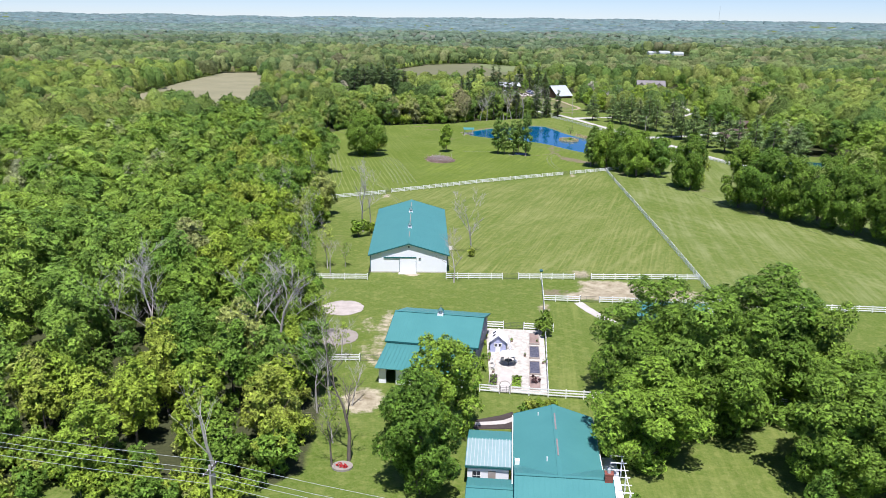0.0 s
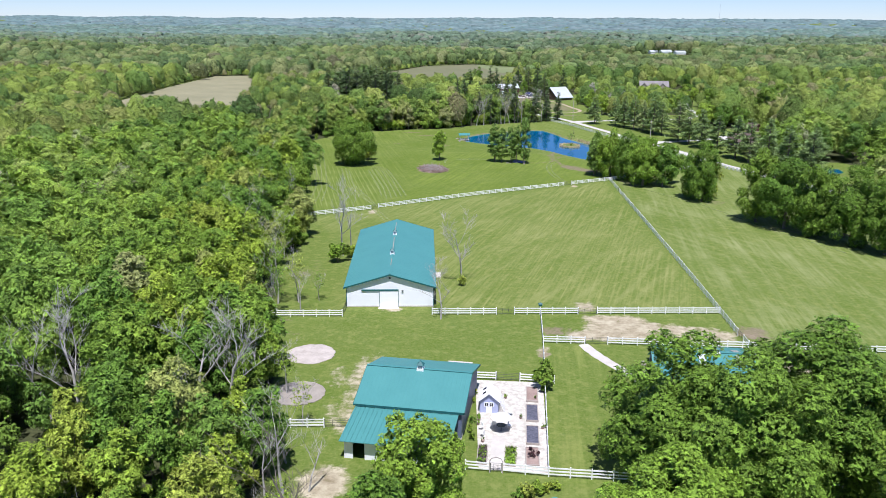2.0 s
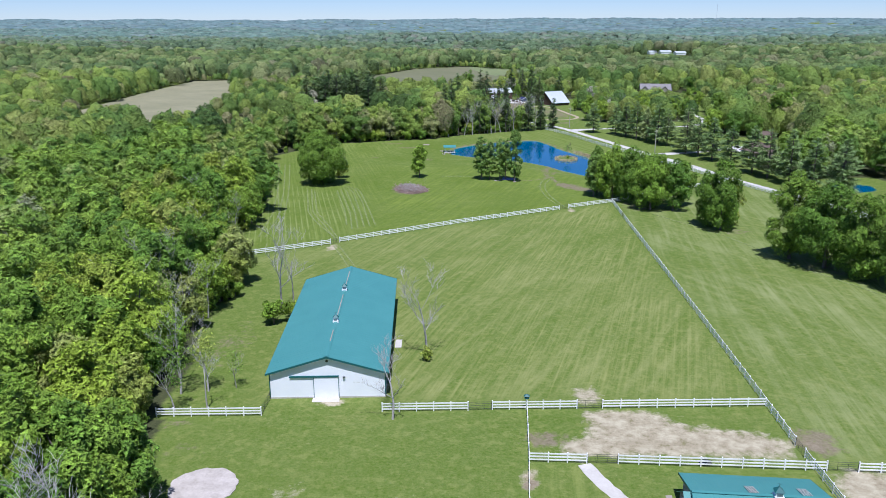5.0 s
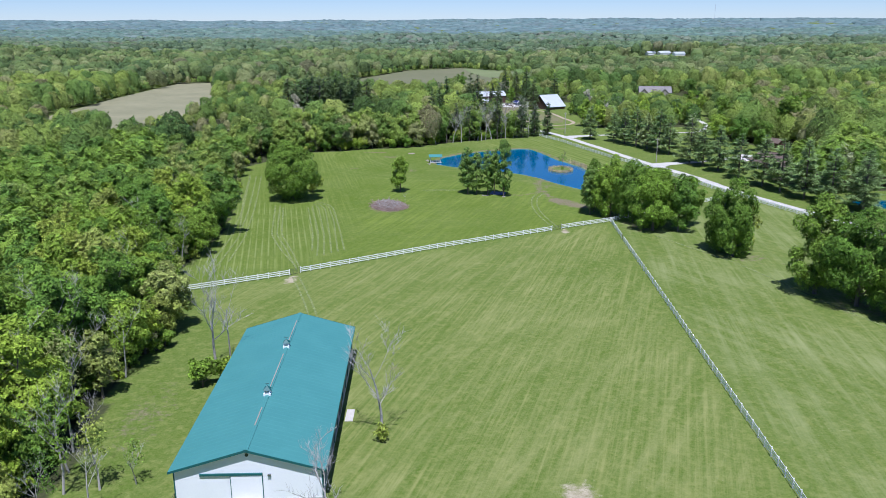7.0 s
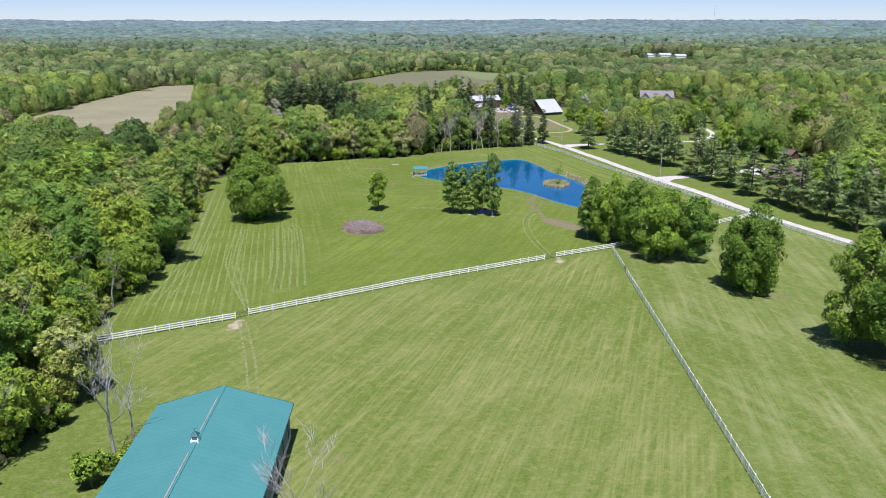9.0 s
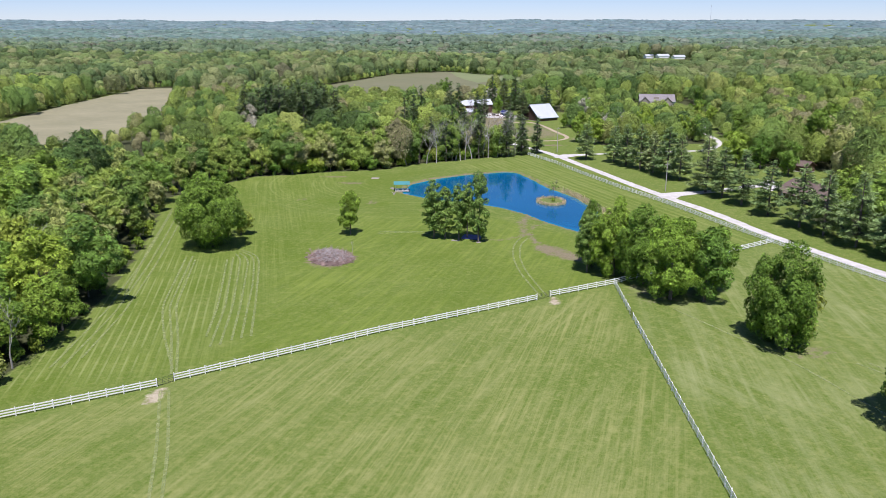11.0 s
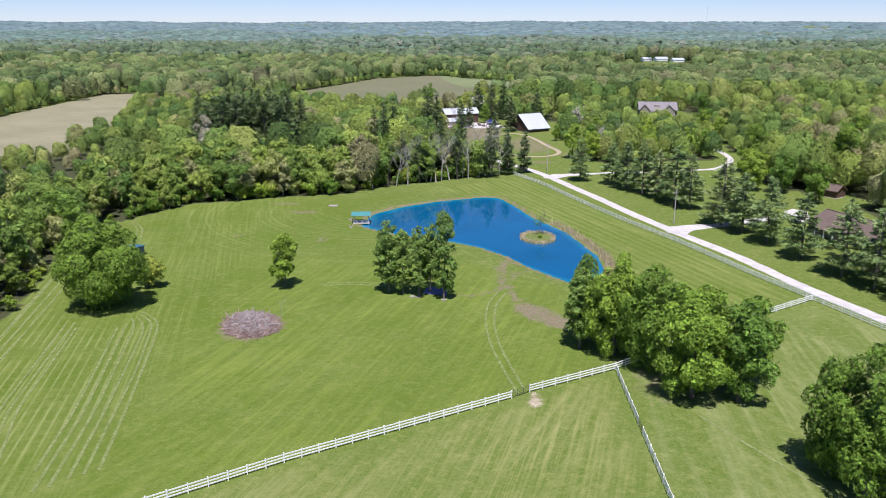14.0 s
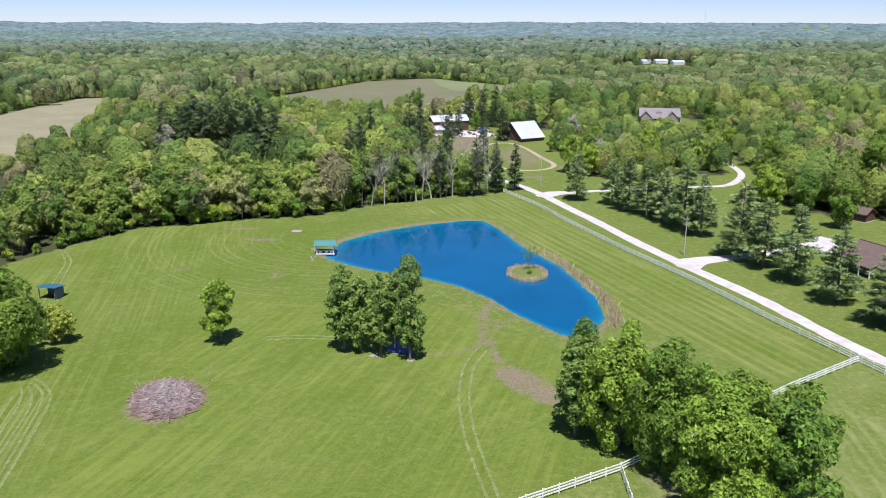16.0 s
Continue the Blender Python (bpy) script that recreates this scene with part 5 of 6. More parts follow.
# riding barn
G = h1(-7, 165)
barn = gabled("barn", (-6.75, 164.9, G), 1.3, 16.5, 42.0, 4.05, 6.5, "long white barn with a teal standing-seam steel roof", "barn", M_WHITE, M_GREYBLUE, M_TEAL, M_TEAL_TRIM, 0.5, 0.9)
door = part("sliding_door", Geo().box(-1.95, 1.55, -0.12, -0.03, 0.02, 3.25), M_WHITE, barn, "white sliding barn door")
part("door_edge", Geo().box(-2.02, -1.94, -0.13, -0.02, 0.02, 3.25), M_TEAL_TRIM, door)
part("door_edge", Geo().box(1.54, 1.62, -0.13, -0.02, 0.02, 3.25), M_TEAL_TRIM, door)
part("door_track", Geo().box(-5.4, 1.62, -0.2, -0.02, 3.26, 3.5), M_TEAL_TRIM, barn, "teal door track cover")
part("vent", Geo().tube([(0, 0.0, 5.75), (0, -0.08, 5.75)], [0.2, 0.2], 12), M_DARKSTEEL, barn, "small round gable vent")
part("lamp", Geo().box(2.2, 2.55, -0.25, -0.02, 3.15, 3.35), M_STEEL, barn)
for s in (-1, 1):
    part("corner_trim", Geo().box(s * 8.25 - 0.07, s * 8.25 + 0.07, -0.03, 0.12, 0.2, 3.95), M_TEAL_TRIM, barn)
for y0, y1 in ((5, 9.5), (14.8, 25.8), (30.6, 39)):
    part("ridge_vent", Geo().box(-0.07, 0.07, y0, y1, 6.66, 6.73), M_OLDCONCRETE, barn, "pale ridge vent strip")
for y in range(4, 41, 4):
    part("post", Geo().box(8.24, 8.36, y, y + 0.14, 0.2, 3.9), M_TEAL_TRIM, barn)
# near-black panel on the wall in place of a shaded doorway
part("side_door", Geo().box(8.26, 8.33, 19.5, 22.5, 0.2, 3.0), M_DARK, barn, "dark panel for the unlit side doorway")
cupola(on(barn, 0, 13.3, 6.72), 0.75, 1.3, "white louvred cupola with a teal cap")
cupola(on(barn, 0, 28.6, 6.72), 0.75, 1.3, "white louvred cupola with a teal cap")
lone("apron", Geo().prism([(-8.95, 163.5), (-5.05, 163.5), (-5.1, 164.9), (-8.9, 164.9)], G - 0.3, G + 0.06), M_CONCRETE, "pale concrete apron before the barn door", "slab", "structure")
lone("apron", Geo().prism([(1.8, 183.8), (2.9, 183.8), (2.9, 187.2), (1.8, 187.2)], h1(2, 185) - 0.4, h1(2, 185) + 0.1), M_CONCRETE, "concrete slab by the barn's side door", "slab", "structure")

# stable barn with lean-to: ridge across the view
G = h1(0, 122)


def across(name, at, turn, width, depth_back, depth_front, eave_b, eave_f, ridge, label, category, wall_mat, roof_mat, over=0.4):
    """A building whose ridge runs along local x; the front faces local -y."""
    ob = thing(name, at, label, category, turn=turn)
    w, yb, yf = width / 2, depth_back, -depth_front
    sec = [(yf, 0.0), (yb, 0.0), (yb, eave_b), (0, ridge - 0.06), (yf, eave_f)]
    for s in (-1, 1):
        p = [(s * w, y, z) for y, z in sec] + [(s * (w - 0.16), y, z) for y, z in sec]
        f = [(0, 1, 2, 3, 4), (9, 8, 7, 6, 5)] + [(i, i + 5, (i + 1) % 5 + 5, (i + 1) % 5) for i in range(5)]
        part("end_wall", Geo().add(p, f if s > 0 else [q[::-1] for q in f]), wall_mat, ob)
    part("front_wall", Geo().box(-w + 0.163, w - 0.163, yf, yf + 0.16, 0, eave_f), wall_mat, ob)
    part("back_wall", Geo().box(-w + 0.163, w - 0.163, yb - 0.16, yb, 0, eave_b), wall_mat, ob)
    for sgn, y0, e in ((-1, yf, eave_f), (1, yb, eave_b)):
        pitch = (ridge - e) / abs(y0)
        ye, ze = y0 + sgn * over, e - pitch * over + 0.1
        part("roof_slope", ribbed((-w - over, ye, ze), (-w - over, 0, ridge + 0.1), (2 * (w + over), 0, 0), 0.6, 0.07), roof_mat, ob)
        for s in (-1, 1):
            part("barge_board", Geo().beam((s * (w + over + 0.03), ye, ze - 0.12), (s * (w + over + 0.03), 0, ridge - 0.04), 0.05, 0.24), M_TEAL_TRIM, ob)
        part("fascia", Geo().box(-w - over, w + over, min(ye, ye + sgn * 0.04), max(ye, ye + sgn * 0.04), ze - 0.26, ze - 0.07), M_TEAL_TRIM, ob)
    part("ridge_cap", Geo().beam((-w - over, 0, ridge + 0.15), (w + over, 0, ridge + 0.15), 0.4, 0.07), roof_mat, ob)
    part("foundation", Geo().box(-w - 0.03, w + 0.03, yf - 0.03, yb + 0.03, -0.6, 0.2), M_CONCRETE, ob)
    return ob


stable = across("stable", (0.0, 122.3, G), -10, 13.9, 8.2, 6.8, 3.9, 4.1, 6.3, "white stable barn with a teal ribbed steel roof", "barn", M_GREYBLUE, M_TEAL)
lean = part("lean_to_roof", Geo().slab((-7.1, -14.7, 2.8), (6.6, -14.7, 2.8), (6.6, -6.85, 3.7), (-7.1, -6.85, 3.7), 0.08), M_TEAL, stable, "lower teal lean-to roof")
for i in range(23):
    part("seam", Geo().beam((-6.9 + 0.6 * i, -14.7, 2.84), (-6.9 + 0.6 * i, -6.9, 3.74), 0.045, 0.05), M_TEAL, lean)
part("lean_to_wall", Geo().box(-6.7, -6.54, -13.8, -6.9, 0, 2.8), M_WHITE, stable)
for x0, x1 in ((-6.53, -5.6), (-4.1, -1.6), (0.2, 2.6), (4.4, 6.2)):
    part("lean_to_front", Geo().box(x0, x1, -13.8, -13.64, 0, 2.78), M_WHITE, stable)
part("lean_to_header", Geo().box(-6.53, 6.2, -13.83, -13.67, 2.3, 2.77), M_WHITE, stable)
# dark strip painted in for the shadow below the main eave
part("eave_shade_band", Geo().box(-7.45, 7.45, -6.98, -6.84, 3.72, 3.98), M_DARK, stable, "dark strip in place of shade under the main eave")
cupola(on(stable, 0.2, 0, 6.45), 0.8, -10, "white cupola with a dark teal pyramid cap and weathervane")
lone("slab", Geo().prism([(3.8, 135.6), (7.6, 135.0), (8.0, 138.6), (4.2, 139.2)], G - 0.3, G + 0.1), M_CONCRETE, "pale concrete pad behind the stable", "slab", "structure")

# horse shelter by the arena
G = h1(42, 132)
shelter = across("horse_shelter", (42.6, 132.3, G), -6, 13.2, 6.2, 5.6, 2.9, 2.7, 4.6, "low dark-walled horse stable with a teal steel roof", "stable", M_GREYBLUE, M_TEAL, 0.5)
for x in (-1.2, 4.2):
    part("skylight", Geo().slab((x, -2.9, 3.8), (x + 1.05, -2.9, 3.8), (x + 1.05, -0.5, 4.61), (x, -0.5, 4.61), 0.05), M_SILVER, shelter, "pale translucent skylight strip")
    for i in range(6):
        part("skylight_bar", Geo().beam((x + 0.1 + 0.17 * i, 0.4, 4.72), (x + 0.1 + 0.17 * i, 2.6, 4.1), 0.07, 0.06), M_CONCRETE, shelter)
dorm = part("porch_gable", Geo().add([(-7.6, -2.2, 0), (-7.6, 3.0, 0), (-7.6, 3.0, 2.7), (-7.6, 0.4, 4.3), (-7.6, -2.2, 2.7), (-6.6, -2.2, 0), (-6.6, 3.0, 0), (-6.6, 3.0, 2.7), (-6.6, 0.4, 4.3), (-6.6, -2.2, 2.7)],
                             [(4, 3, 2, 1, 0), (5, 6, 7, 8, 9)] + [((i + 1) % 5, (i + 1) % 5 + 5, i + 5, i)[::-1] for i in range(5)]), M_GREYBLUE, shelter, "dark blue-grey gabled end")
# near-black panel for the shade inside, no hole in the wall
part("opening", Geo().box(-7.66, -7.59, -1.3, 2.1, 0.05, 2.5), M_DARK, dorm)
part("gable_roof", Geo().slab((-7.9, -2.6, 2.5), (-6.3, -2.6, 2.5), (-6.3, 0.4, 4.45), (-7.9, 0.4, 4.45), 0.06).slab((-7.9, 0.4, 4.45), (-6.3, 0.4, 4.45), (-6.3, 3.4, 2.5), (-7.9, 3.4, 2.5), 0.06), M_TEAL, dorm)
cupola(on(shelter, 1.6, 0, 4.75), 0.8, -6, "small cupola with a teal cap and weathervane")
lone("slab", Geo().prism([(34.3, 134.5), (35.0, 134.5), (35.6, 139.5), (34.9, 139.5)], G - 0.3, G + 0.07), M_OLDCONCRETE, "narrow concrete slab beside the horse stable", "slab", "structure")
lone("slab", Geo().prism([(49.5, 137.0), (52.2, 136.8), (51.6, 139.0), (50.4, 139.2)], G - 0.3, G + 0.07), M_CONCRETE, "concrete slab behind the horse stable", "slab", "structure")
lone("slab", Geo().prism([(33.4, 127.8), (36.2, 127.6), (36.0, 130.4), (33.8, 130.4)], G - 0.3, G + 0.08), M_CONCRETE, "square concrete landing at the path's end", "slab", "structure")

# the house
G = h1(14, 85)
TURN_H = -5.0
house = gabled("house", (13.45, 77.3, G), TURN_H, 9.4, 16.9, 2.9, 4.4, "low white house with a teal steel roof", "house", M_WHITE, M_WHITE, M_TEAL, M_TEAL, 0.4, 0)
for y0, y1 in ((4.5, 8.3), (10.6, 14.8)):
    part("ridge_vent", Geo().box(-0.1, 0.1, y0, y1, 4.57, 4.63), M_GREYROOF, house, "weathered ridge vent strip")
part("roof_pipe", Geo().tube([(-1.3, 4.0, 4.0), (-1.3, 4.0, 4.6)], [0.08, 0.08], 8), M_VINYL, house)
part("roof_pipe", Geo().tube([(-2.0, 15.4, 3.7), (-2.0, 15.4, 4.3)], [0.08, 0.08], 8), M_VINYL, house)
part("flue_box", Geo().box(-4.95, -4.4, 4.5, 5.1, 2.6, 3.6), M_VINYL, house, "white boxed flue at the eave")
for s in (-1, 1):
    part("gutter", Geo().box(min(s * 5.15, s * 5.27), max(s * 5.15, s * 5.27), 0.8, 17.3, 2.56, 2.68), M_VINYL, house)
window(house, 0, 16.9, 1.0, 1.4, 1.2, 1)
front = across("house_front_wing", (13.75, 77.0, G), TURN_H, 9.9, 4.4, 6.0, 3.1, 3.0, 4.65, "front wing of the white house with a ribbed teal roof", "house", M_WHITE, M_TEAL, 0.4)
chimney = thing("chimney", (18.55, 76.5, G + 4.3), "red brick chimney with a pale cap", "chimney", turn=TURN_H)
part("stack", Geo().box(-0.42, 0.42, -0.36, 0.36, -1.2, 1.25), M_BRICK, chimney)
for i in range(6):
    part("brick_course", Geo().box(-0.435, 0.435, -0.375, 0.375, 0.06 + 0.2 * i, 0.17 + 0.2 * i), M_BRICK, chimney)
part("cap", Geo().box(-0.48, 0.48, -0.42, 0.42, 1.25, 1.36), M_BRICK, chimney)
part("flue", Geo().tube([(0, 0, 1.3), (0, 0, 1.8)], [0.2, 0.2], 10), M_SILVER, chimney)
wing = across("house_side_wing", (6.25, 86.9, G), TURN_H, 4.8, 3.4, 4.7, 2.8, 2.85, 3.6, "small white side wing with a pale and teal metal roof", "house", M_WHITE, M_TEAL, 0.25)
part("metal_panel", Geo().slab((-2.65, -4.96, 2.98), (2.65, -4.96, 2.98), (2.65, -0.1, 3.79), (-2.65, -0.1, 3.79), 0.03), M_GLARE_TEAL, wing, "pale metal roof sheets with sun glare in their colour")
for i in range(13):
    part("metal_rib", Geo().beam((-2.5 + 0.41 * i, -4.94, 3.02), (-2.5 + 0.41 * i, -0.1, 3.83), 0.06, 0.07), M_SILVER, wing)
window(wing, -1.35, -4.7, 1.0, 0.9, 1.15)
part("muntin", Geo().box(-1.8, -0.9, -4.77, -4.755, 1.55, 1.6), M_VINYL, wing)
door = part("door", Geo().box(0.0, 0.9, -4.76, -4.69, 0.15, 2.2), M_GREYWOOD, wing, "pale grey side door")
part("door_handle", Geo().box(0.75, 0.82, -4.8, -4.76, 1.0, 1.12), M_STEEL, door)
wing2 = across("house_porch", (5.75, 77.3, G), TURN_H, 4.7, 2.9, 4.0, 2.3, 2.3, 3.0, "teal-roofed porch beside the white house", "porch", M_WHITE, M_TEAL, 0.25)
deck = lone("deck", Geo().prism([(19.2, 73.5), (20.7, 73.5), (22.1, 88.6), (20.4, 88.6)], G - 0.3, G + 0.35), M_WHITE, "pale deck along the house", "deck", "structure")
pergola = thing("pergola", (20.7, 77.2, G), "white timber pergola over the deck", "pergola", turn=TURN_H)
for y in (0.2, 4.0, 7.6):
    part("post", Geo().box(0.5, 0.64, y - 0.07, y + 0.07, 0.0, 2.5), M_VINYL, pergola)
part("beam", Geo().box(0.54, 0.62, -0.3, 8.2, 2.5, 2.6), M_VINYL, pergola)
for i in range(6):
    part("rafter", Geo().box(-0.9, 0.95, 0.1 + 1.55 * i, 0.18 + 1.55 * i, 2.6, 2.7), M_VINYL, pergola)
lone("planting_bed", Geo().prism([(4.6, 96.0), (10.1, 96.2), (10.4, 101.0), (8.4, 99.8), (5.2, 98.6)], G - 0.3, G + 0.08), M_SOIL, "dark mulched bed behind the house", "bed", "structure")
lone("garden_path", Geo().prism([(5.0, 96.9), (7.0, 97.1), (9.0, 97.4), (10.2, 98.2), (10.3, 99.4), (8.8, 98.4), (7.0, 98.0), (5.0, 97.8)], G - 0.2, G + 0.12), M_CONCRETE, "curved pale path through the mulched bed", "path", "structure")
for k, (x, y, z) in enumerate([(11.8, 100.6, 0.4), (12.8, 101.2, 0.5), (14.0, 101.9, 0.45), (15.2, 102.4, 0.35), (16.4, 103.0, 0.3)]):
    tree("shrub", *SHRUB[k % 3], (x, y), "low clipped green shrub behind the house", "shrub", "shrubs behind the house", z, 60 * k)
tree("bush", *SHRUB[2], (22.6, 79.5), "low green bush beside the deck", "bush", scale=0.3)

# ---- fences ----
POST = Geo().box(-0.065, 0.065, -0.065, 0.065, -0.4, 1.38).add([(-0.085, -0.085, 1.38), (0.085, -0.085, 1.38), (0.085, 0.085, 1.38), (-0.085, 0.085, 1.38), (0, 0, 1.47)],
                                                              [(0, 1, 4), (1, 2, 4), (2, 3, 4), (3, 0, 4), (3, 2, 1, 0)]).mesh("post", M_VINYL)
WHITE_FENCE = "white vinyl three-rail ranch fence"


def fence(a, b, label=WHITE_FENCE, group="ranch fences"):
    """A run of posts with three rails between each two, along the land."""
    (x0, y0), (x1, y1) = a, b
    L = math.hypot(x1 - x0, y1 - y0)
    n = max(1, round(L / 2.44))
    ang = math.degrees(math.atan2(y1 - y0, x1 - x0))
    ob = thing("fence", (x0, y0, h1(x0, y0)), label, "fence", group, ang)
    s = L / n
    drop = [h1(x0 + (x1 - x0) * i / n, y0 + (y1 - y0) * i / n) - h1(x0, y0) for i in range(n + 1)]
    shared = {}
    for i in range(n + 1):
        p = part("post", POST, None, ob)
        p.matrix_basis = pose(s * i, 0, drop[i])
        if i < n:
            key = round(drop[i + 1] - drop[i], 2)
            if key not in shared:
                shared[key] = Geo().beam((0.06, 0, 0), (s - 0.06, 0, key), 0.05, 0.17).mesh("rail", M_VINYL)
            for z in (0.36, 0.77, 1.18):
                r = part("rail", shared[key], None, ob)
                r.matrix_basis = pose(s * i, 0, drop[i] + z)
    return ob


def gate(a, b, h=1.25, mat=None):
    (x0, y0), (x1, y1) = a, b
    L = math.hypot(x1 - x0, y1 - y0)
    ob = thing("farm_gate", (x0, y0, h1(x0, y0)), "dark tubular steel farm gate, closed", "gate", "farm gates", math.degrees(math.atan2(y1 - y0, x1 - x0)))
    dz = h1(x1, y1) - h1(x0, y0)
    part("gate_frame", Geo().tube([(0.1, 0, 0.2), (0.1, 0, h)], [0.035] * 2, 6).tube([(L - 0.1, 0, 0.2 + dz), (L - 0.1, 0, h + dz)], [0.035] * 2, 6), mat or M_DARKSTEEL, ob)
    for i in range(5):
        z = 0.2 + (h - 0.2) * i / 4
        part("bar", Geo().tube([(0.1, 0, z), (L - 0.1, 0, z + dz)], [0.022] * 2, 5), mat or M_DARKSTEEL, ob)
    for u in (0.33, 0.66):
        part("brace", Geo().tube([(L * u, 0, 0.2 + dz * u), (L * u, 0, h + dz * u)], [0.022] * 2, 5), mat or M_DARKSTEEL, ob)
    return ob


for a, b in [((-29.5, 159.2), (-15.2, 159.4)), ((1.3, 160.5), (13.2, 160.7)), ((16.6, 160.9), (28.4, 161.1)), ((32, 161.2), (55, 161.6)),
             ((21.4, 160.8), (20.2, 147.0)), ((20.2, 147.0), (15.9, 105.7)),
             ((20.2, 147.0), (27.2, 146.6)), ((31, 146.4), (55.6, 144.6)), ((59.3, 144.3), (72, 143.3)), ((72, 143.3), (92, 141.8)),
             ((63.8, 306.6), (62.6, 287.2)), ((62.4, 283.9), (58.6, 222)), ((58.6, 222), (55, 161.6)), ((55, 161.6), (54.4, 150.6)), ((54.3, 147.6), (53.8, 132.0)),
             ((-41, 241.0), (-18.1, 254.3)), ((-16.1, 256.4), (14.5, 277.5)), ((14.5, 277.5), (45.6, 296.0)), ((48.6, 298.2), (63.8, 306.6)), ((63.8, 306.6), (96, 330.2)), ((96, 330.2), (112.4, 340.6)),
             ((65.7, 484.8), (74.2, 463.1)), ((74.2, 463.1), (79.7, 442)), ((79.7, 442), (89, 411)), ((89, 411), (98, 386)), ((98, 386), (105.8, 360)), ((105.8, 360), (112.6, 340)), ((112.6, 340), (123.5, 306)), ((123.5, 306), (132, 279)),
             ((6.0, 107.2), (8.9, 106.7)), ((10.4, 106.6), (15.9, 105.7)), ((15.9, 105.7), (26, 104.6)), ((26, 104.6), (62, 103)),
             ((7.9, 132.6), (11.3, 132.3)), ((14.9, 131.9), (20, 131.2)), ((-21.5, 117.3), (-12.6, 117.5))]:
    fence(a, b)
for a, b in [((13.2, 160.7), (16.6, 160.9)), ((28.4, 161.1), (32, 161.2)), ((27.2, 146.6), (31, 146.4)), ((55.6, 144.6), (59.3, 144.3)), ((62.6, 287.2), (62.4, 283.9)), ((54.4, 150.6), (54.3, 147.6)),
             ((-18.1, 254.3), (-16.1, 256.4)), ((45.6, 296.0), (48.6, 298.2)), ((11.3, 132.3), (14.9, 131.9)), ((-12.6, 117.5), (-9.2, 117.6)), ((8.9, 106.7), (10.4, 106.6)), ((-15.2, 159.4), (-15.0, 164.5))]:
    gate(a, b)

# ---- garden ----
G = h1(12, 120)
lone("patio", Geo().prism([(7.6, 107.4), (16.0, 106.3), (18.3, 131.4), (8.2, 132.2)], G - 0.3, G + 0.06), M_YARD, "bright pale gravel garden yard", "yard", "structure")
lone("paved_walk", Geo().prism([(8.9, 107.2), (10.5, 107.0), (11.4, 115.2), (9.7, 115.4)], G - 0.2, G + 0.075), M_CONCRETE, "concrete walk into the garden", "path", "structure")


def bed(x, y, w, d, fill, label, turn=-5):
    ob = thing("raised_bed", (x, y, G + 0.06), label, "garden bed", "raised garden beds", turn)
    for s in (-1, 1):
        part("board", Geo().box(-w / 2, w / 2, s * d / 2 - 0.06, s * d / 2 + 0.06, 0, 0.3), M_GREYWOOD, ob)
        part("board", Geo().box(s * w / 2 - 0.06, s * w / 2 + 0.06, -d / 2 + 0.065, d / 2 - 0.065, 0, 0.3), M_GREYWOOD, ob)
    part("soil", Geo().box(-w / 2 + 0.06, w / 2 - 0.06, -d / 2 + 0.065, d / 2 - 0.065, 0, 0.22), fill, ob)
    return ob


bed(16.2, 127.1, 1.6, 4.4, M_BRUSH, "low wooden bed of bare brown earth")
bed(15.6, 121.4, 1.6, 4.6, M_SHEETING, "low wooden bed of dark soil under sheeting")
bed(15.0, 115.3, 1.6, 4.6, M_SHEETING, "low wooden bed of dark soil under sheeting")
bed(14.4, 109.9, 1.6, 4.2, M_BRUSH, "low wooden bed with a dark shrub")
grass_bed = bed(11.7, 110.0, 1.3, 4.2, M_LEAF_DEEP, "low bed of bright green plants")
v, f = leaves(np.random.default_rng(71), np.array([(x, y, 0.2, 0.35) for x in (-0.4, 0, 0.4) for y in np.linspace(-1.8, 1.8, 7)]), 420, 0.3)
part("foliage", np_mesh("foliage", v, f, M_LEAF_FRESH), None, grass_bed)
grass_bed = bed(8.2, 110.4, 1.2, 4.2, M_SOIL, "low bed of scattered green plants")
v, f = leaves(np.random.default_rng(72), np.array([(x, y, 0.25, 0.4) for x in (-0.3, 0.3) for y in np.linspace(-1.7, 1.7, 4)]), 160, 0.3)
part("foliage", np_mesh("foliage", v, f, M_LEAF_DEEP), None, grass_bed)
tree("shrub", *broadleaf(201, 1.6, 0.9, 160, 0.3, foliage("purple_leaves", [(0, (0.09, 0.04, 0.05)), (1, (0.12, 0.06, 0.06))]), 7, 0.0, 0.05), (14.4, 109.9), "small dark purple shrub in a garden bed", "shrub")
for k, (x, y) in enumerate([(8.0, 129.8), (7.9, 127.5), (7.4, 125), (7.2, 119), (6.9, 116.5), (7.0, 114.3)]):
    tree("shrub", *SHRUB[k % 3], (x, y), "small green shrub by the garden wall", "shrub", "shrubs by the stable wall", 0.26, 50 * k)

play = thing("playhouse", (9.8, 123.2, G + 0.06), "lilac garden playhouse with a white steel roof", "playhouse", turn=-6)
part("gable_wall", gable_wall(1.25, 1.9, 2.9, -1.5, -1.38), M_LILAC, play)
part("gable_wall", gable_wall(1.25, 1.9, 2.9, 1.38, 1.5), M_LILAC, play)
for s in (-1, 1):
    part("side_wall", Geo().box(s * 1.25 - 0.05, s * 1.25 + 0.05, -1.375, 1.375, 0, 1.9), M_LILAC, play)
    roof = part("roof_slope", slope_sheet(s * 1.5, 1.75, 0, 3.0, -1.8, 1.8, 0.45, 0.05), M_VINYL, play)
    if s < 0:
        for y in (-0.6, 0.7):
            part("roof_hatch", Geo().slab((-0.95, y, 2.28), (-0.5, y, 2.66), (-0.5, y + 0.5, 2.66), (-0.95, y + 0.5, 2.28), 0.02), M_GLASS, roof)
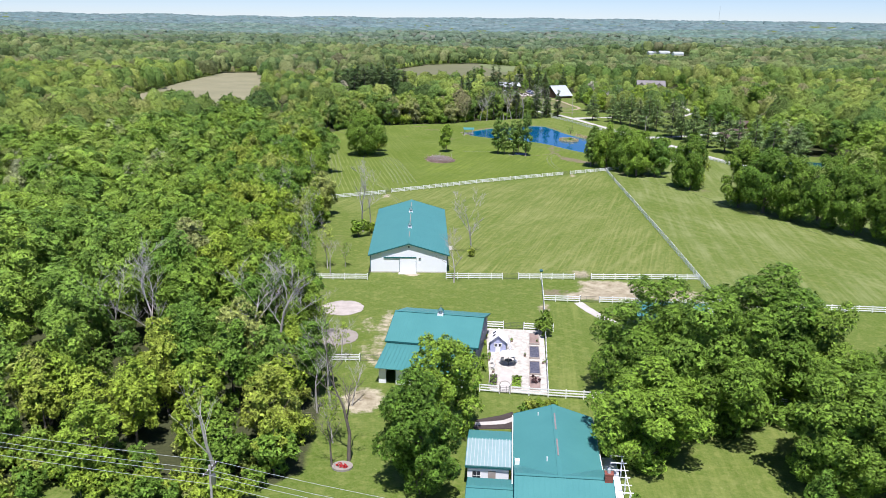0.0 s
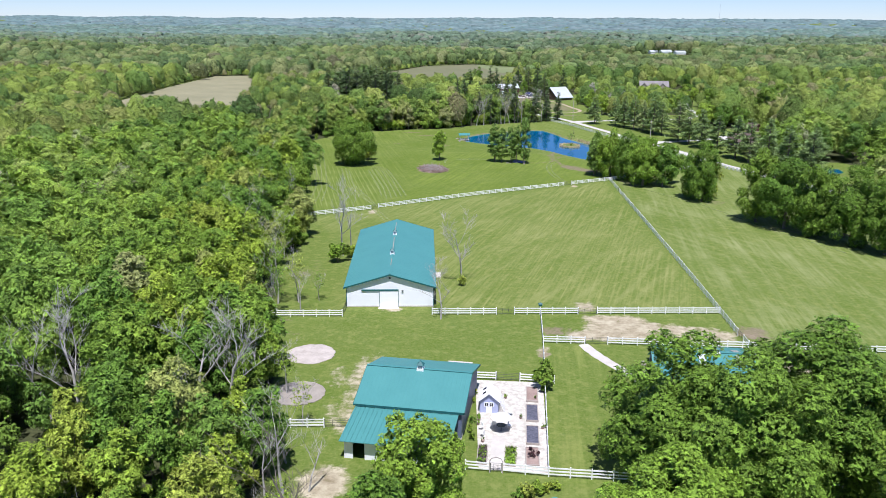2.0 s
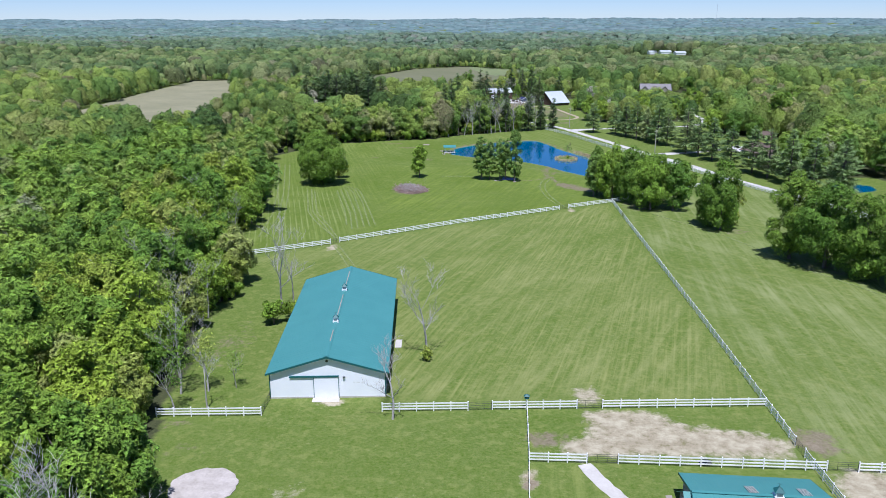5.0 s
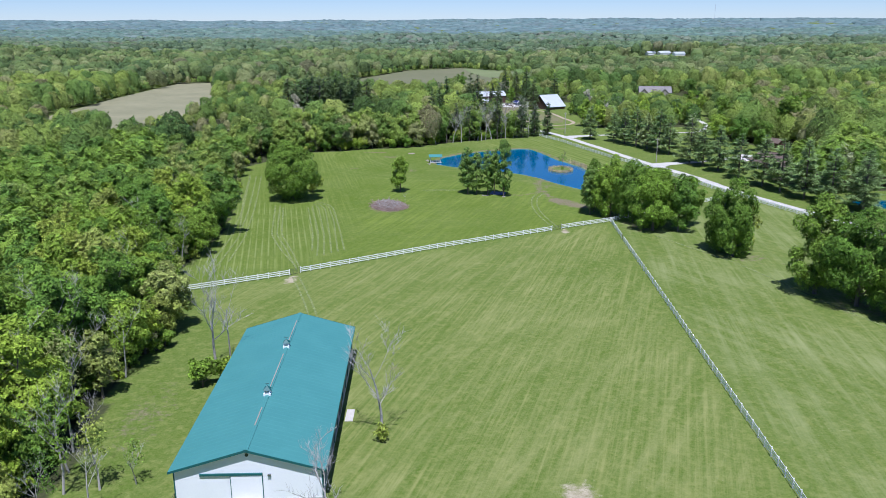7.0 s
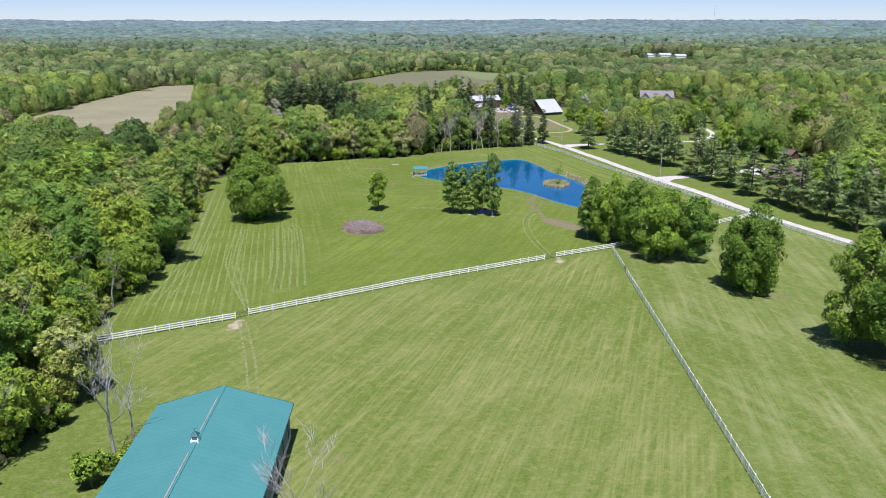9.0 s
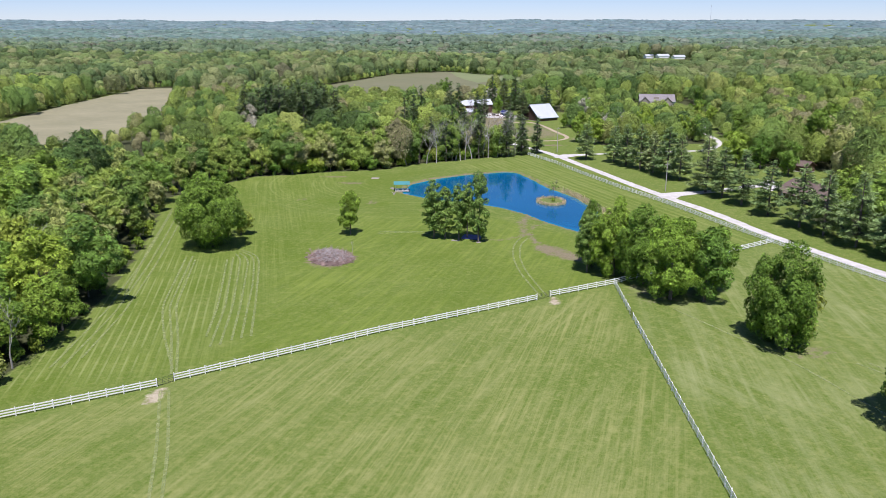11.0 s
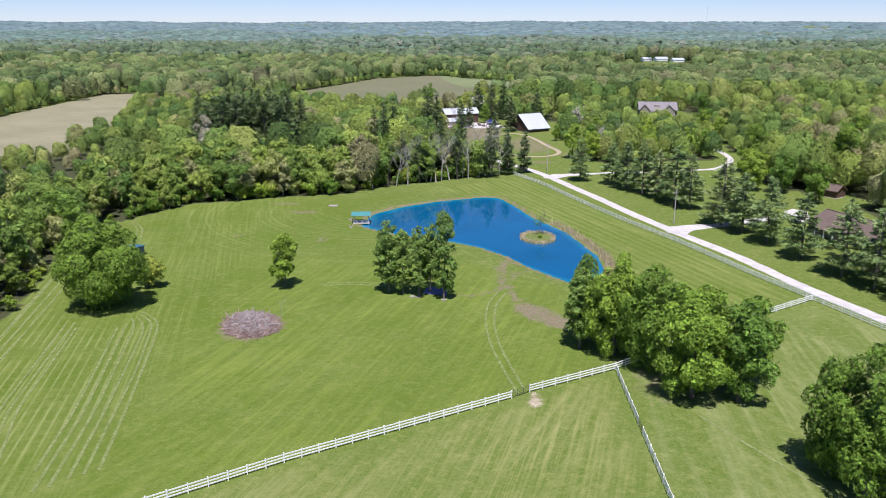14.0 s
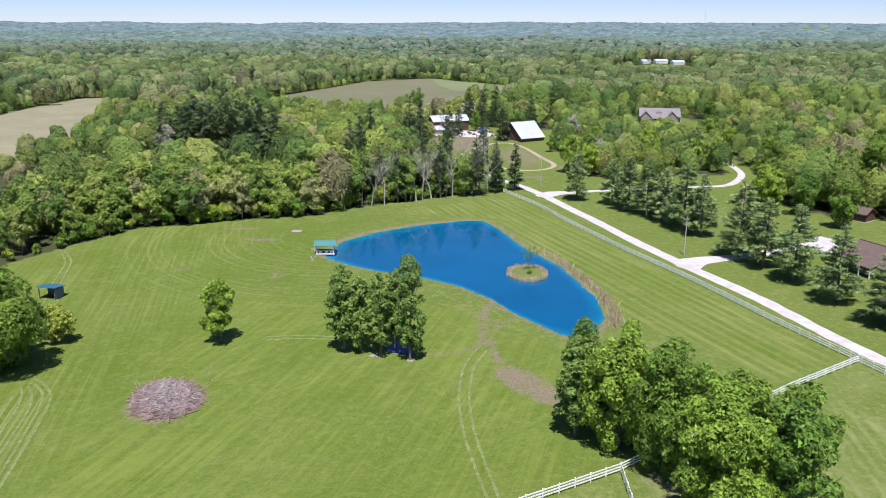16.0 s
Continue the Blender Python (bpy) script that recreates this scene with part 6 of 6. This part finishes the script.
for x in (-0.35, 0.35):
    window(play, x, -1.5, 1.0, 0.42, 0.5)
part("door", Geo().box(-0.4, 0.4, -1.56, -1.5, 0.02, 0.9), M_VINYL, play)
for i in range(6):
    part("slat", Geo().beam((1.5, -1.5 + 0.55 * i, 1.75), (2.2, -1.6 + 0.55 * i, 0.1), 0.14, 0.04), M_VINYL, play)

brolly = thing("garden_umbrella", (10.95, 116.6, G + 0.06), "pale canvas garden umbrella over a round table", "umbrella")
part("pole", Geo().tube([(0, 0, 0), (0, 0, 2.6)], [0.03, 0.03], 6), M_STEEL, brolly)
n = 8
rim = [(1.45 * math.cos(6.2832 * i / n), 1.45 * math.sin(6.2832 * i / n), 2.05) for i in range(n)]
part("canopy", Geo().add([(0, 0, 2.65)] + rim + [(0, 0, 2.6)] + [(x, y, 2.0) for x, y, z in rim], [(0, 1 + i, 1 + (i + 1) % n) for i in range(n)] + [(9, 10 + (i + 1) % n, 10 + i) for i in range(n)] +
                         [(1 + i, 10 + i, 10 + (i + 1) % n, 1 + (i + 1) % n) for i in range(n)]), M_VINYL, brolly, "pale canvas canopy")
tab = thing("garden_table", (11.0, 116.9, G + 0.06), "round dark garden table", "table")
part("tabletop", Geo().tube([(0, 0, 0.7), (0, 0, 0.75)], [0.6, 0.6], 16), M_DARKSTEEL, tab)
part("leg", Geo().tube([(0, 0.3, 0), (0, 0.3, 0.7)], [0.03, 0.03], 6).tube([(0, -0.3, 0), (0, -0.3, 0.7)], [0.03, 0.03], 6), M_DARKSTEEL, tab)
chair = thing("garden_chair", (12.2, 117.4, G + 0.06), "white metal garden chair", "chair", "chairs round the garden table", 60)
part("seat", Geo().box(-0.25, 0.25, -0.25, 0.25, 0.42, 0.46), M_VINYL, chair)
part("backrest", Geo().box(-0.25, 0.25, 0.22, 0.26, 0.46, 0.95), M_VINYL, chair)
for sx in (-0.22, 0.22):
    for sy in (-0.22, 0.22):
        part("leg", Geo().box(sx - 0.02, sx + 0.02, sy - 0.02, sy + 0.02, 0, 0.42), M_VINYL, chair)
for x, y, a in ((10.0, 117.8, 200), (12.6, 121.0, 20), (11.9, 119.4, 100), (8.4, 115.2, 240), (8.3, 117.0, 300)):
    copy_thing(chair, pose(x, y, G + 0.06, 0, 0, a))
rp = np.random.default_rng(91)
pot = thing("flower_pot", (8.0, 118.3, G + 0.06), "clay flower pot with a small plant", "flower pot", "pots in the garden yard")
part("pot", Geo().tube([(0, 0, 0), (0, 0, 0.32)], [0.16, 0.24], 10), M_BRUSH, pot)
v, f = leaves(np.random.default_rng(74), np.array([(0, 0, 0.45, 0.22)]), 40, 0.22)
part("plant", np_mesh("plant", v, f, M_LEAF_DEEP), None, pot)
for k in range(9):
    x, y = (rp.uniform(7.9, 8.8), rp.uniform(112, 121)) if k < 4 else (rp.uniform(11.8, 14.2), rp.uniform(111, 130)) if k < 6 else (rp.uniform(16.3, 17.2), rp.uniform(112, 126))
    copy_thing(pot, pose(x, y, G + 0.06, 0, 0, rp.uniform(0, 360)))
arch = thing("garden_arch", (9.65, 106.6, h1(9.6, 106)), "pale arched garden gateway", "arch", turn=-4)
for s in (-0.8, 0.8):
    part("post", Geo().box(s - 0.05, s + 0.05, -0.2, 0.2, 0, 1.5), M_GREYWOOD, arch)
part("arch_top", Geo().tube([(-0.8, 0, 1.5), (-0.55, 0, 1.9), (0, 0, 2.1), (0.55, 0, 1.9), (0.8, 0, 1.5)], [0.06] * 5, 6), M_GREYWOOD, arch)

# ---- yard pads and odds and ends ----
def disc(x, y, r, mat, label):
    rr = np.random.default_rng(int(x * 10) % 97 + 3)
    out = [(x + r * (1 + 0.03 * rr.standard_normal()) * math.cos(6.2832 * i / 40), y + r * (1 + 0.03 * rr.standard_normal()) * math.sin(6.2832 * i / 40)) for i in range(40)]
    return lone("round_pad", Geo().prism(out, h1(x, y) - 0.4, h1(x, y) + 0.09), mat, label, "slab", "structure")


disc(-18.2, 141.8, 3.95, M_PAD, "round pale concrete silo pad in the grass")
disc(-17.8, 127.6, 3.9, M_OLDCONCRETE, "round weathered grey silo pad in the grass")
lone("stone_cover", Geo().tube([(-8.2, 137.6, h1(-8, 137) - 0.1), (-8.2, 137.6, h1(-8, 137) + 0.14)], [0.45, 0.4], 12), M_CONCRETE, "small round concrete cover in the grass", "cover")
yard_lamp = thing("yard_lamp", (21.35, 161.0, h1(21, 161)), "yard lamp on a short pole at the fence junction", "lamp")
part("pole", Geo().tube([(0, 0, 0), (0, 0, 1.7)], [0.07, 0.06], 8), M_VINYL, yard_lamp)
part("head", Geo().box(-0.3, 0.3, -0.25, 0.25, 1.7, 2.05).add([(-0.4, -0.35, 2.05), (0.4, -0.35, 2.05), (0.4, 0.35, 2.05), (-0.4, 0.35, 2.05), (0, 0, 2.35)], [(0, 1, 4), (1, 2, 4), (2, 3, 4), (3, 0, 4), (3, 2, 1, 0)]), M_TEAL_TRIM, yard_lamp, "teal birdhouse-shaped head")
trough = thing("water_trough", (41.5, 146.1, h1(41, 146)), "dark oval water trough at the fence", "trough")
part("tub", Geo().prism([(0.8 * math.cos(6.2832 * i / 14), 0.4 * math.sin(6.2832 * i / 14)) for i in range(14)], 0, 0.55), M_DARKSTEEL, trough)
planter = thing("planter_ring", (-11.6, 86.3, h1(-11, 86)), "stone planter ring with red flowers at a tree's foot", "planter")
part("ring", Geo().prism([(1.3 * math.cos(6.2832 * i / 16), 1.1 * math.sin(6.2832 * i / 16)) for i in range(16)], -0.2, 0.25), M_OLDCONCRETE, planter)
v, f = leaves(np.random.default_rng(73), np.array([(-0.3, -0.2, 0.4, 0.35), (0.4, -0.4, 0.35, 0.3)]), 90, 0.22)
part("flowers", np_mesh("flowers", v, f, M_RED), None, planter, "bright red flowers")

# utility pole and its lines, by the lane behind the house
pole = thing("utility_pole", (-22.6, 70.2, h1(-22.6, 70.2)), "wooden utility pole with a transformer and lines", "utility pole", turn=-14)
part("mast", Geo().tube([(0, 0, -0.5), (0, 0, 9.9)], [0.17, 0.12], 8), M_DEADWOOD, pole)
part("crossarm", Geo().box(-0.06, 0.06, -1.3, 1.3, 9.35, 9.5), M_BARK, pole)
for y in (-1.2, -0.4, 0.5, 1.2):
    part("insulator", Geo().tube([(0, y, 9.5), (0, y, 9.68)], [0.05, 0.04], 6), M_VINYL, pole)
part("transformer", Geo().tube([(0.36, 0, 7.9), (0.36, 0, 8.9)], [0.25, 0.25], 10), M_STEEL, pole)
for y, z in ((-1.2, 9.66), (-0.4, 9.66), (1.2, 9.66), (0.1, 7.7)):
    for end, rise in ((-62, 0.6), (52, -1.2)):
        part("line", Geo().tube([(end * u, y, z + rise * u - 3.6 * u * (1 - u)) for u in (0, 0.1, 0.22, 0.36, 0.5, 0.64, 0.8, 1.0)], [0.02] * 8, 4), M_SILVER, pole)

# ---- pond side ----
dock = thing("pond_pavilion", (13.8, 411.0, WATER_Z + 0.1), "small dock pavilion with a teal roof at the pond", "pavilion", turn=2)
part("deck", Geo().box(-2.3, 2.5, -2.0, 2.0, 0.15, 0.4), M_CONCRETE, dock)
for x in (-2.0, 2.1):
    for y in (-1.7, 1.7):
        part("post", Geo().box(x - 0.08, x + 0.08, y - 0.08, y + 0.08, -1.2, 2.7), M_VINYL, dock)
for s in (-1, 1):
    part("roof_slope", Geo().slab(*((-2.7, -2.4, 2.6), (2.8, -2.4, 2.6), (2.8, 0, 3.35), (-2.7, 0, 3.35)) if s < 0 else ((-2.7, 0, 3.35), (2.8, 0, 3.35), (2.8, 2.4, 2.6), (-2.7, 2.4, 2.6)), 0.08), M_TEAL, dock)
for x in (-1.2, 0.4, 1.6):
    part("bench", Geo().box(x - 0.35, x + 0.35, -1.2, -0.7, 0.4, 0.85), M_VINYL, dock)
part("rail", Geo().box(-2.0, 2.1, -1.74, -1.66, 1.1, 1.2), M_VINYL, dock)
rng = np.random.default_rng(77)
for k in range(9):
    a = rng.uniform(0, 6.28)
    x, y = (11.2 + 0.8 * math.cos(a), 405.5 + 1.2 * math.sin(a)) if k < 5 else (10.4 + 0.6 * math.cos(a), 413 + math.sin(a))
    r = rng.uniform(0.25, 0.5)
    g = Geo()
    for i in range(3):
        g.tube([(0, 0, -0.1 + r * 0.5 * i), (0.05, 0, r * 0.5 * (i + 1) - 0.1)], [r * (1 - 0.22 * i), r * (0.8 - 0.22 * i)], 7)
    lone("boulder", g, M_OLDCONCRETE, "grey boulder on the pond bank", "rock", at=(x, y, h1(x, y)), group="rocks on the pond bank", turn=rng.uniform(0, 360))
isle = [(62.6 + 4.7 * math.cos(6.2832 * i / 28) * (1 + 0.06 * math.sin(3 * i)), 393.2 + 6.0 * math.sin(6.2832 * i / 28) * (1 + 0.05 * math.cos(2 * i))) for i in range(28)]
island = thing("island", (0, 0, 0), "small grassy island ringed with dry reeds", "island")
c = (62.6, 393.2)
g = Geo()
rings = [(1.0, WATER_Z - 0.8), (0.97, WATER_Z + 0.12), (0.75, WATER_Z + 0.45), (0.35, WATER_Z + 0.6)]
g.add([(c[0] + (x - c[0]) * k, c[1] + (y - c[1]) * k, z) for k, z in rings for x, y in isle] + [(*c, WATER_Z + 0.65)],
      [(r * 28 + i, r * 28 + (i + 1) % 28, (r + 1) * 28 + (i + 1) % 28, (r + 1) * 28 + i) for r in range(3) for i in range(28)] + [(84 + i, 84 + (i + 1) % 28, 112) for i in range(28)])
part("bank", g, worn("island_grass", (0.17, 0.2, 0.05), (0.1, 0.14, 0.03), 0.8, 0.95), island)


def reeds(points, rng, hgt):
    n = len(points)
    p = np.array(points)
    a = rng.uniform(0, 6.283, n)
    s = np.stack([np.cos(a), np.sin(a), np.zeros(n)], 1) * rng.uniform(0.08, 0.2, (n, 1))
    tip = p + np.stack([rng.normal(0, 0.16, n), rng.normal(0, 0.16, n), hgt * rng.uniform(0.6, 1.25, n)], 1)
    q = np.stack([p - s, p + s, tip + s * 0.4, tip - s * 0.4], 1)
    return np_mesh("reeds", q.reshape(-1, 3), np.arange(4 * n).reshape(-1, 4), M_REED)


pts = []
for i in range(1500):
    k = rng.integers(28)
    u = rng.uniform(0, 1)
    x, y = isle[k][0] * (1 - u) + isle[(k + 1) % 28][0] * u, isle[k][1] * (1 - u) + isle[(k + 1) % 28][1] * u
    w = rng.uniform(0.78, 1.02)
    pts.append((c[0] + (x - c[0]) * w, c[1] + (y - c[1]) * w, WATER_Z - 0.1))
part("reeds", reeds(pts, rng, 0.9), None, island, "dry straw-coloured reeds")
tree("island_tree", bare_tree(205, 6.5, 0.09, 0.45, M_BARK), np_mesh("crown", *leaves(np.random.default_rng(206), lobes_round(np.random.default_rng(207), 6.5, 2.3, 12, 0.3), 240, 0.35), M_LEAF), (63.4, 394.5), "thin half-leafed tree on the island")
tree("shrub", *SHRUB[1], (62.8, 391.5), "low green shrub on the island", "shrub", scale=0.4)
pts = []
shore = [(67.5, 412), (71.6, 400), (74, 388), (76, 376), (76, 366), (74.5, 358)]
for i in range(2600):
    k = rng.integers(len(shore) - 1)
    u = rng.uniform(0, 1)
    x, y = shore[k][0] * (1 - u) + shore[k + 1][0] * u + rng.normal(0.6, 0.65), shore[k][1] * (1 - u) + shore[k + 1][1] * u + rng.normal(0, 0.6)
    if math.sin(y * 0.9) + 0.5 * math.sin(y * 2.3) > -0.55 - (400 - y) * 0.03:
        pts.append((x, y, float(height(x, y)) - 0.05))
tagged(new("reed_bed", reeds(pts, rng, 0.95)), "dry straw-coloured reeds along the pond bank", "reeds", kind="stuff")

# brush pile on the lawn
pile = thing("brush_pile", (-0.6, 328.6, h1(-0.6, 328.6)), "large low pile of dry cut branches and sticks", "brush pile", turn=25)
g = Geo()
R = 40
prof = [(1.0, -0.15), (0.88, 0.35), (0.6, 0.85), (0.3, 1.15), (0.05, 1.3)]
g.add([(5.2 * k * math.cos(6.2832 * i / R) * (1 + 0.07 * math.sin(5 * i + k)), 7.0 * k * math.sin(6.2832 * i / R) * (1 + 0.06 * math.cos(3 * i)), z + 0.15 * rng.standard_normal()) for k, z in prof for i in range(R)],
      [(r * R + i, r * R + (i + 1) % R, (r + 1) * R + (i + 1) % R, (r + 1) * R + i) for r in range(len(prof) - 1) for i in range(R)])
tagged(part("mound", g, M_BRUSH, pile), kind="stuff")
for mat, n, lim, lab in ((M_BRUSH, 800, 1.0, "tangled dry brown sticks"), (M_DEADWOOD, 420, 0.75, "bleached grey branches")):
    g = Geo()
    for i in range(n):
        a, r = rng.uniform(0, 6.283), lim * math.sqrt(rng.uniform(0, 1))
        x, y = 5.1 * r * math.cos(a), 6.9 * r * math.sin(a)
        z = float(np.interp(r, [0, 0.3, 0.6, 0.88, 1.0], [1.3, 1.15, 0.85, 0.35, 0.0])) + rng.uniform(0.0, 0.25)
        d = Vector((rng.normal(), rng.normal(), rng.normal(0, 0.2))).normalized() * rng.uniform(0.6, 1.8)
        w = rng.uniform(0.03, 0.09)
        g.beam(Vector((x, y, z)) - d, Vector((x, y, z)) + d, w, w)
    tagged(part("brushwood", g, mat, pile, lab), kind="stuff")
tree("dead_sapling", BARE[1], None, (4.2, 334.5), "small leafless sapling beside the brush pile", "tree", scale=0.22)

shed = thing("field_shelter", (-39.6, 377.6, h1(-39.6, 377)), "small shelter with a blue metal roof at the wood's edge", "shelter", turn=-12)
for x in (-1.8, 1.8):
    for y in (-1.4, 1.4):
        part("post", Geo().box(x - 0.08, x + 0.08, y - 0.08, y + 0.08, 0, 2.3), M_BARK, shed)
part("back_wall", Geo().box(-1.7, 1.7, 1.33, 1.47, 0, 2.2), M_GREYBLUE, shed)
part("side_wall", Geo().box(1.73, 1.87, -1.3, 1.3, 0, 2.2), M_GREYBLUE, shed)
part("roof", Geo().slab((-2.3, -1.9, 2.75), (2.3, -1.9, 2.75), (2.3, 1.9, 2.3), (-2.3, 1.9, 2.3), 0.07), worn("blue_steel_roof", (0.05, 0.16, 0.24), (0.035, 0.12, 0.19), 0.5, 0.4), shed, "blue-green metal roof")
# flat blue slab added where bluish shade lies on the ground
lone("tarpaulin", Geo().prism([(31.8, 347.2), (36.8, 345.6), (37.6, 350), (33.0, 351.5)], h1(34, 348) - 0.1, h1(34, 348) + 0.12), M_BLUE, "flat blue slab for the bluish shade under the tree clump", "tarpaulin")
for x, y in ((36.3, 343.0), (30.9, 345.0), (29.7, 345.3)):
    lone("stone_ring", Geo().prism([(x + 0.6 * math.cos(6.2832 * i / 12), y + 0.5 * math.sin(6.2832 * i / 12)) for i in range(12)], h1(x, y) - 0.2, h1(x, y) + 0.12), M_OLDCONCRETE, "pale stones at a tree's foot", "stones", group="stones at the trees")
lone("slab", Geo().prism([(1.8, 431.5), (4.6, 431.2), (4.8, 433.5), (2.0, 433.8)], h1(3, 432) - 0.2, h1(3, 432) + 0.15), M_OLDCONCRETE, "small concrete slab on the lawn", "slab", "structure")

# ---- beyond the lane ----
def cottage(name, x, y, turn, w, l, eave, ridge, label, roof, wall, lift=0.0):
    return gabled(name, (x, y, h1(x, y) + lift), turn, w, l, eave, ridge, label, "house", wall, wall, roof, M_VINYL, 0.5, 0)


far_barn = across("white_roofed_barn", (87, 613, h1(84, 618)), 28, 13.2, 7.2, 9.2, 3.0, 2.2, 8.8, "dark farm barn with a broad white metal roof", "barn", M_WOODWALL, M_SILVER, 0.6)
fh = cottage("farmhouse", 42, 648, -70, 9, 20, 5.5, 8.0, "two-storey farmhouse with a pale metal roof", M_SILVER, M_WOODWALL)
cottage("farm_shed", 41, 636, -80, 6, 9, 2.6, 4.0, "grey shed with a pale roof beside the farmhouse", M_SILVER, M_OLDCONCRETE)
cottage("farm_shed", 54, 634, 10, 5, 6, 2.4, 3.6, "small grey shed in the farmyard", M_GREYROOF, M_OLDCONCRETE)
cottage("garden_shed", 70, 633, 30, 3.2, 4, 2.2, 3.2, "small blue-roofed shed in the farmyard", M_BLUE, M_GREYBLUE)
sheet("farmyard", [(38, 632), (62, 622), (78, 626), (72, 640), (52, 652), (38, 646)], M_GRAVEL, "pale gravel farmyard with clutter", "yard", 0.08, 6)
rng = np.random.default_rng(81)
for k in range(44):
    x, y = rng.uniform(40, 76), rng.uniform(620, 648)
    w, d, hh = rng.uniform(0.6, 2.2), rng.uniform(0.6, 1.8), rng.uniform(0.4, 1.6)
    crate = thing("yard_stack", (x, y, h1(x, y)), "weathered stack of farmyard odds and ends", "stack", "farmyard clutter", rng.uniform(0, 180))
    part("base", Geo().box(-w / 2, w / 2, -d / 2, d / 2, 0, hh * 0.6), (M_OLDCONCRETE, M_BRUSH, M_VINYL, M_WOODWALL)[k % 4], crate)
    part("top", Geo().box(-w / 3, w / 3, -d / 3, d / 3, hh * 0.6, hh), (M_DARKSTEEL, M_VINYL, M_BRUSH, M_OLDCONCRETE)[k % 4], crate)
villa = across("country_house", (174, 680, h1(174, 680)), -10, 22, 8, 7, 4.0, 4.0, 8.0, "broad grey-roofed country house in a clearing", "house", M_OLDCONCRETE, M_GREYROOF, 0.6)
for x in (-8.0, 6.5):
    part("gable", gable_wall(2.6, 4.2, 6.6, -8.4, -6.9), M_OLDCONCRETE, villa).location.x = x
    for s in (-1, 1):
        part("gable_roof", slope_sheet(s * 3.0, 4.0, 0, 6.9, -8.9, -2.0, 0), M_GREYROOF, villa).location.x = x
part("porch_roof", Geo().slab((-4.8, -9.2, 3.0), (3.5, -9.2, 3.0), (3.5, -6.9, 3.9), (-4.8, -6.9, 3.9), 0.1), M_GREYROOF, villa)
part("dormer", Geo().box(-2.2, 1.0, -5.0, -2.0, 5.0, 6.6), M_OLDCONCRETE, villa)
for x in (-4.5, -1.8, 0.8, 3.2):
    part("porch_post", Geo().box(x - 0.12, x + 0.12, -9.0, -8.76, 0, 3.0), M_VINYL, villa)
for x in (-10, -6.5, -2.5, 1.5, 5, 8.5, 10.5):
    window(villa, x, -7.0 if x not in (-6.5, 5) else -8.4, 1.0, 1.3, 1.6)
M_TANBRICK = worn("tan_brick", (0.36, 0.29, 0.24), (0.25, 0.195, 0.16), 1.5, 0.9)
bung = across("bungalow", (147.5, 385, h1(147, 385)), -70, 27, 6.5, 6.5, 2.8, 2.8, 5.6, "long brown-shingled brick bungalow behind the pines", "house", M_TANBRICK, M_BROWNROOF, 0.7)
chim = part("chimney", Geo().box(7.0, 8.3, 0.4, 1.7, 4.2, 7.2), M_TANBRICK, bung, "square brick chimney")
part("cap", Geo().box(6.9, 8.4, 0.3, 1.8, 7.2, 7.35), M_CONCRETE, chim)
part("porch_roof", Geo().slab((-9.5, -9.0, 2.5), (-3.0, -9.0, 2.5), (-3.0, -5.0, 3.5), (-9.5, -5.0, 3.5), 0.1), M_BROWNROOF, bung)
for x in (-9.2, -6.2, -3.3):
    part("porch_post", Geo().box(x - 0.1, x + 0.1, -8.8, -8.6, 0, 2.5), M_VINYL, bung)
for x in (-11, -7, -1.5, 3, 7.5, 11):
    window(bung, x, -6.5, 0.9, 1.5, 1.2)
sheet("gravel_court", [(136.5, 405), (139.9, 418.3), (144.5, 422.4), (147, 418.2), (144, 410), (139, 404)], M_GRAVEL, "pale gravel court beside the bungalow", "yard", 0.09, 4)
gabled("red_shed", (167, 438, h1(167, 438)), 35, 5.5, 7, 2.5, 4.0, "dark red wooden shed with a brown roof", "shed", M_WOODWALL, M_WOODWALL, M_BROWNROOF, M_WOODWALL, 0.4, 0)
for x, y, w, l in ((303, 1214, 9, 11), (313, 1192, 9, 15), (328, 1172, 9, 14)):
    gabled("distant_shed", (x, y, h1(x, y)), -80, w, l, 2.6, 4.6, "distant long white farm shed among trees", "shed", M_WHITE, M_WHITE, M_SILVER, M_VINYL, 0.5, 0)
for k, (x, y, h) in enumerate([(79.5, 492.6, 11), (102.9, 405.4, 10)]):
    p = thing("utility_pole", (x, y, h1(x, y)), "grey wooden utility pole beside the lane", "utility pole", "poles by the lane", 20)
    part("mast", Geo().tube([(0, 0, -0.5), (0, 0, h)], [0.16, 0.1], 8), M_DEADWOOD, p)
    part("crossarm", Geo().box(-0.9, 0.9, -0.05, 0.05, h - 0.9, h - 0.75), M_DEADWOOD, p)
mast = thing("radio_mast", (1524, 4600, h1(1524, 4600)), "thin lattice radio mast on the horizon", "mast")
part("shaft", Geo().tube([(0, 0, 0), (0, 0, 88)], [1.0, 0.7], 4), M_SILVER, mast)
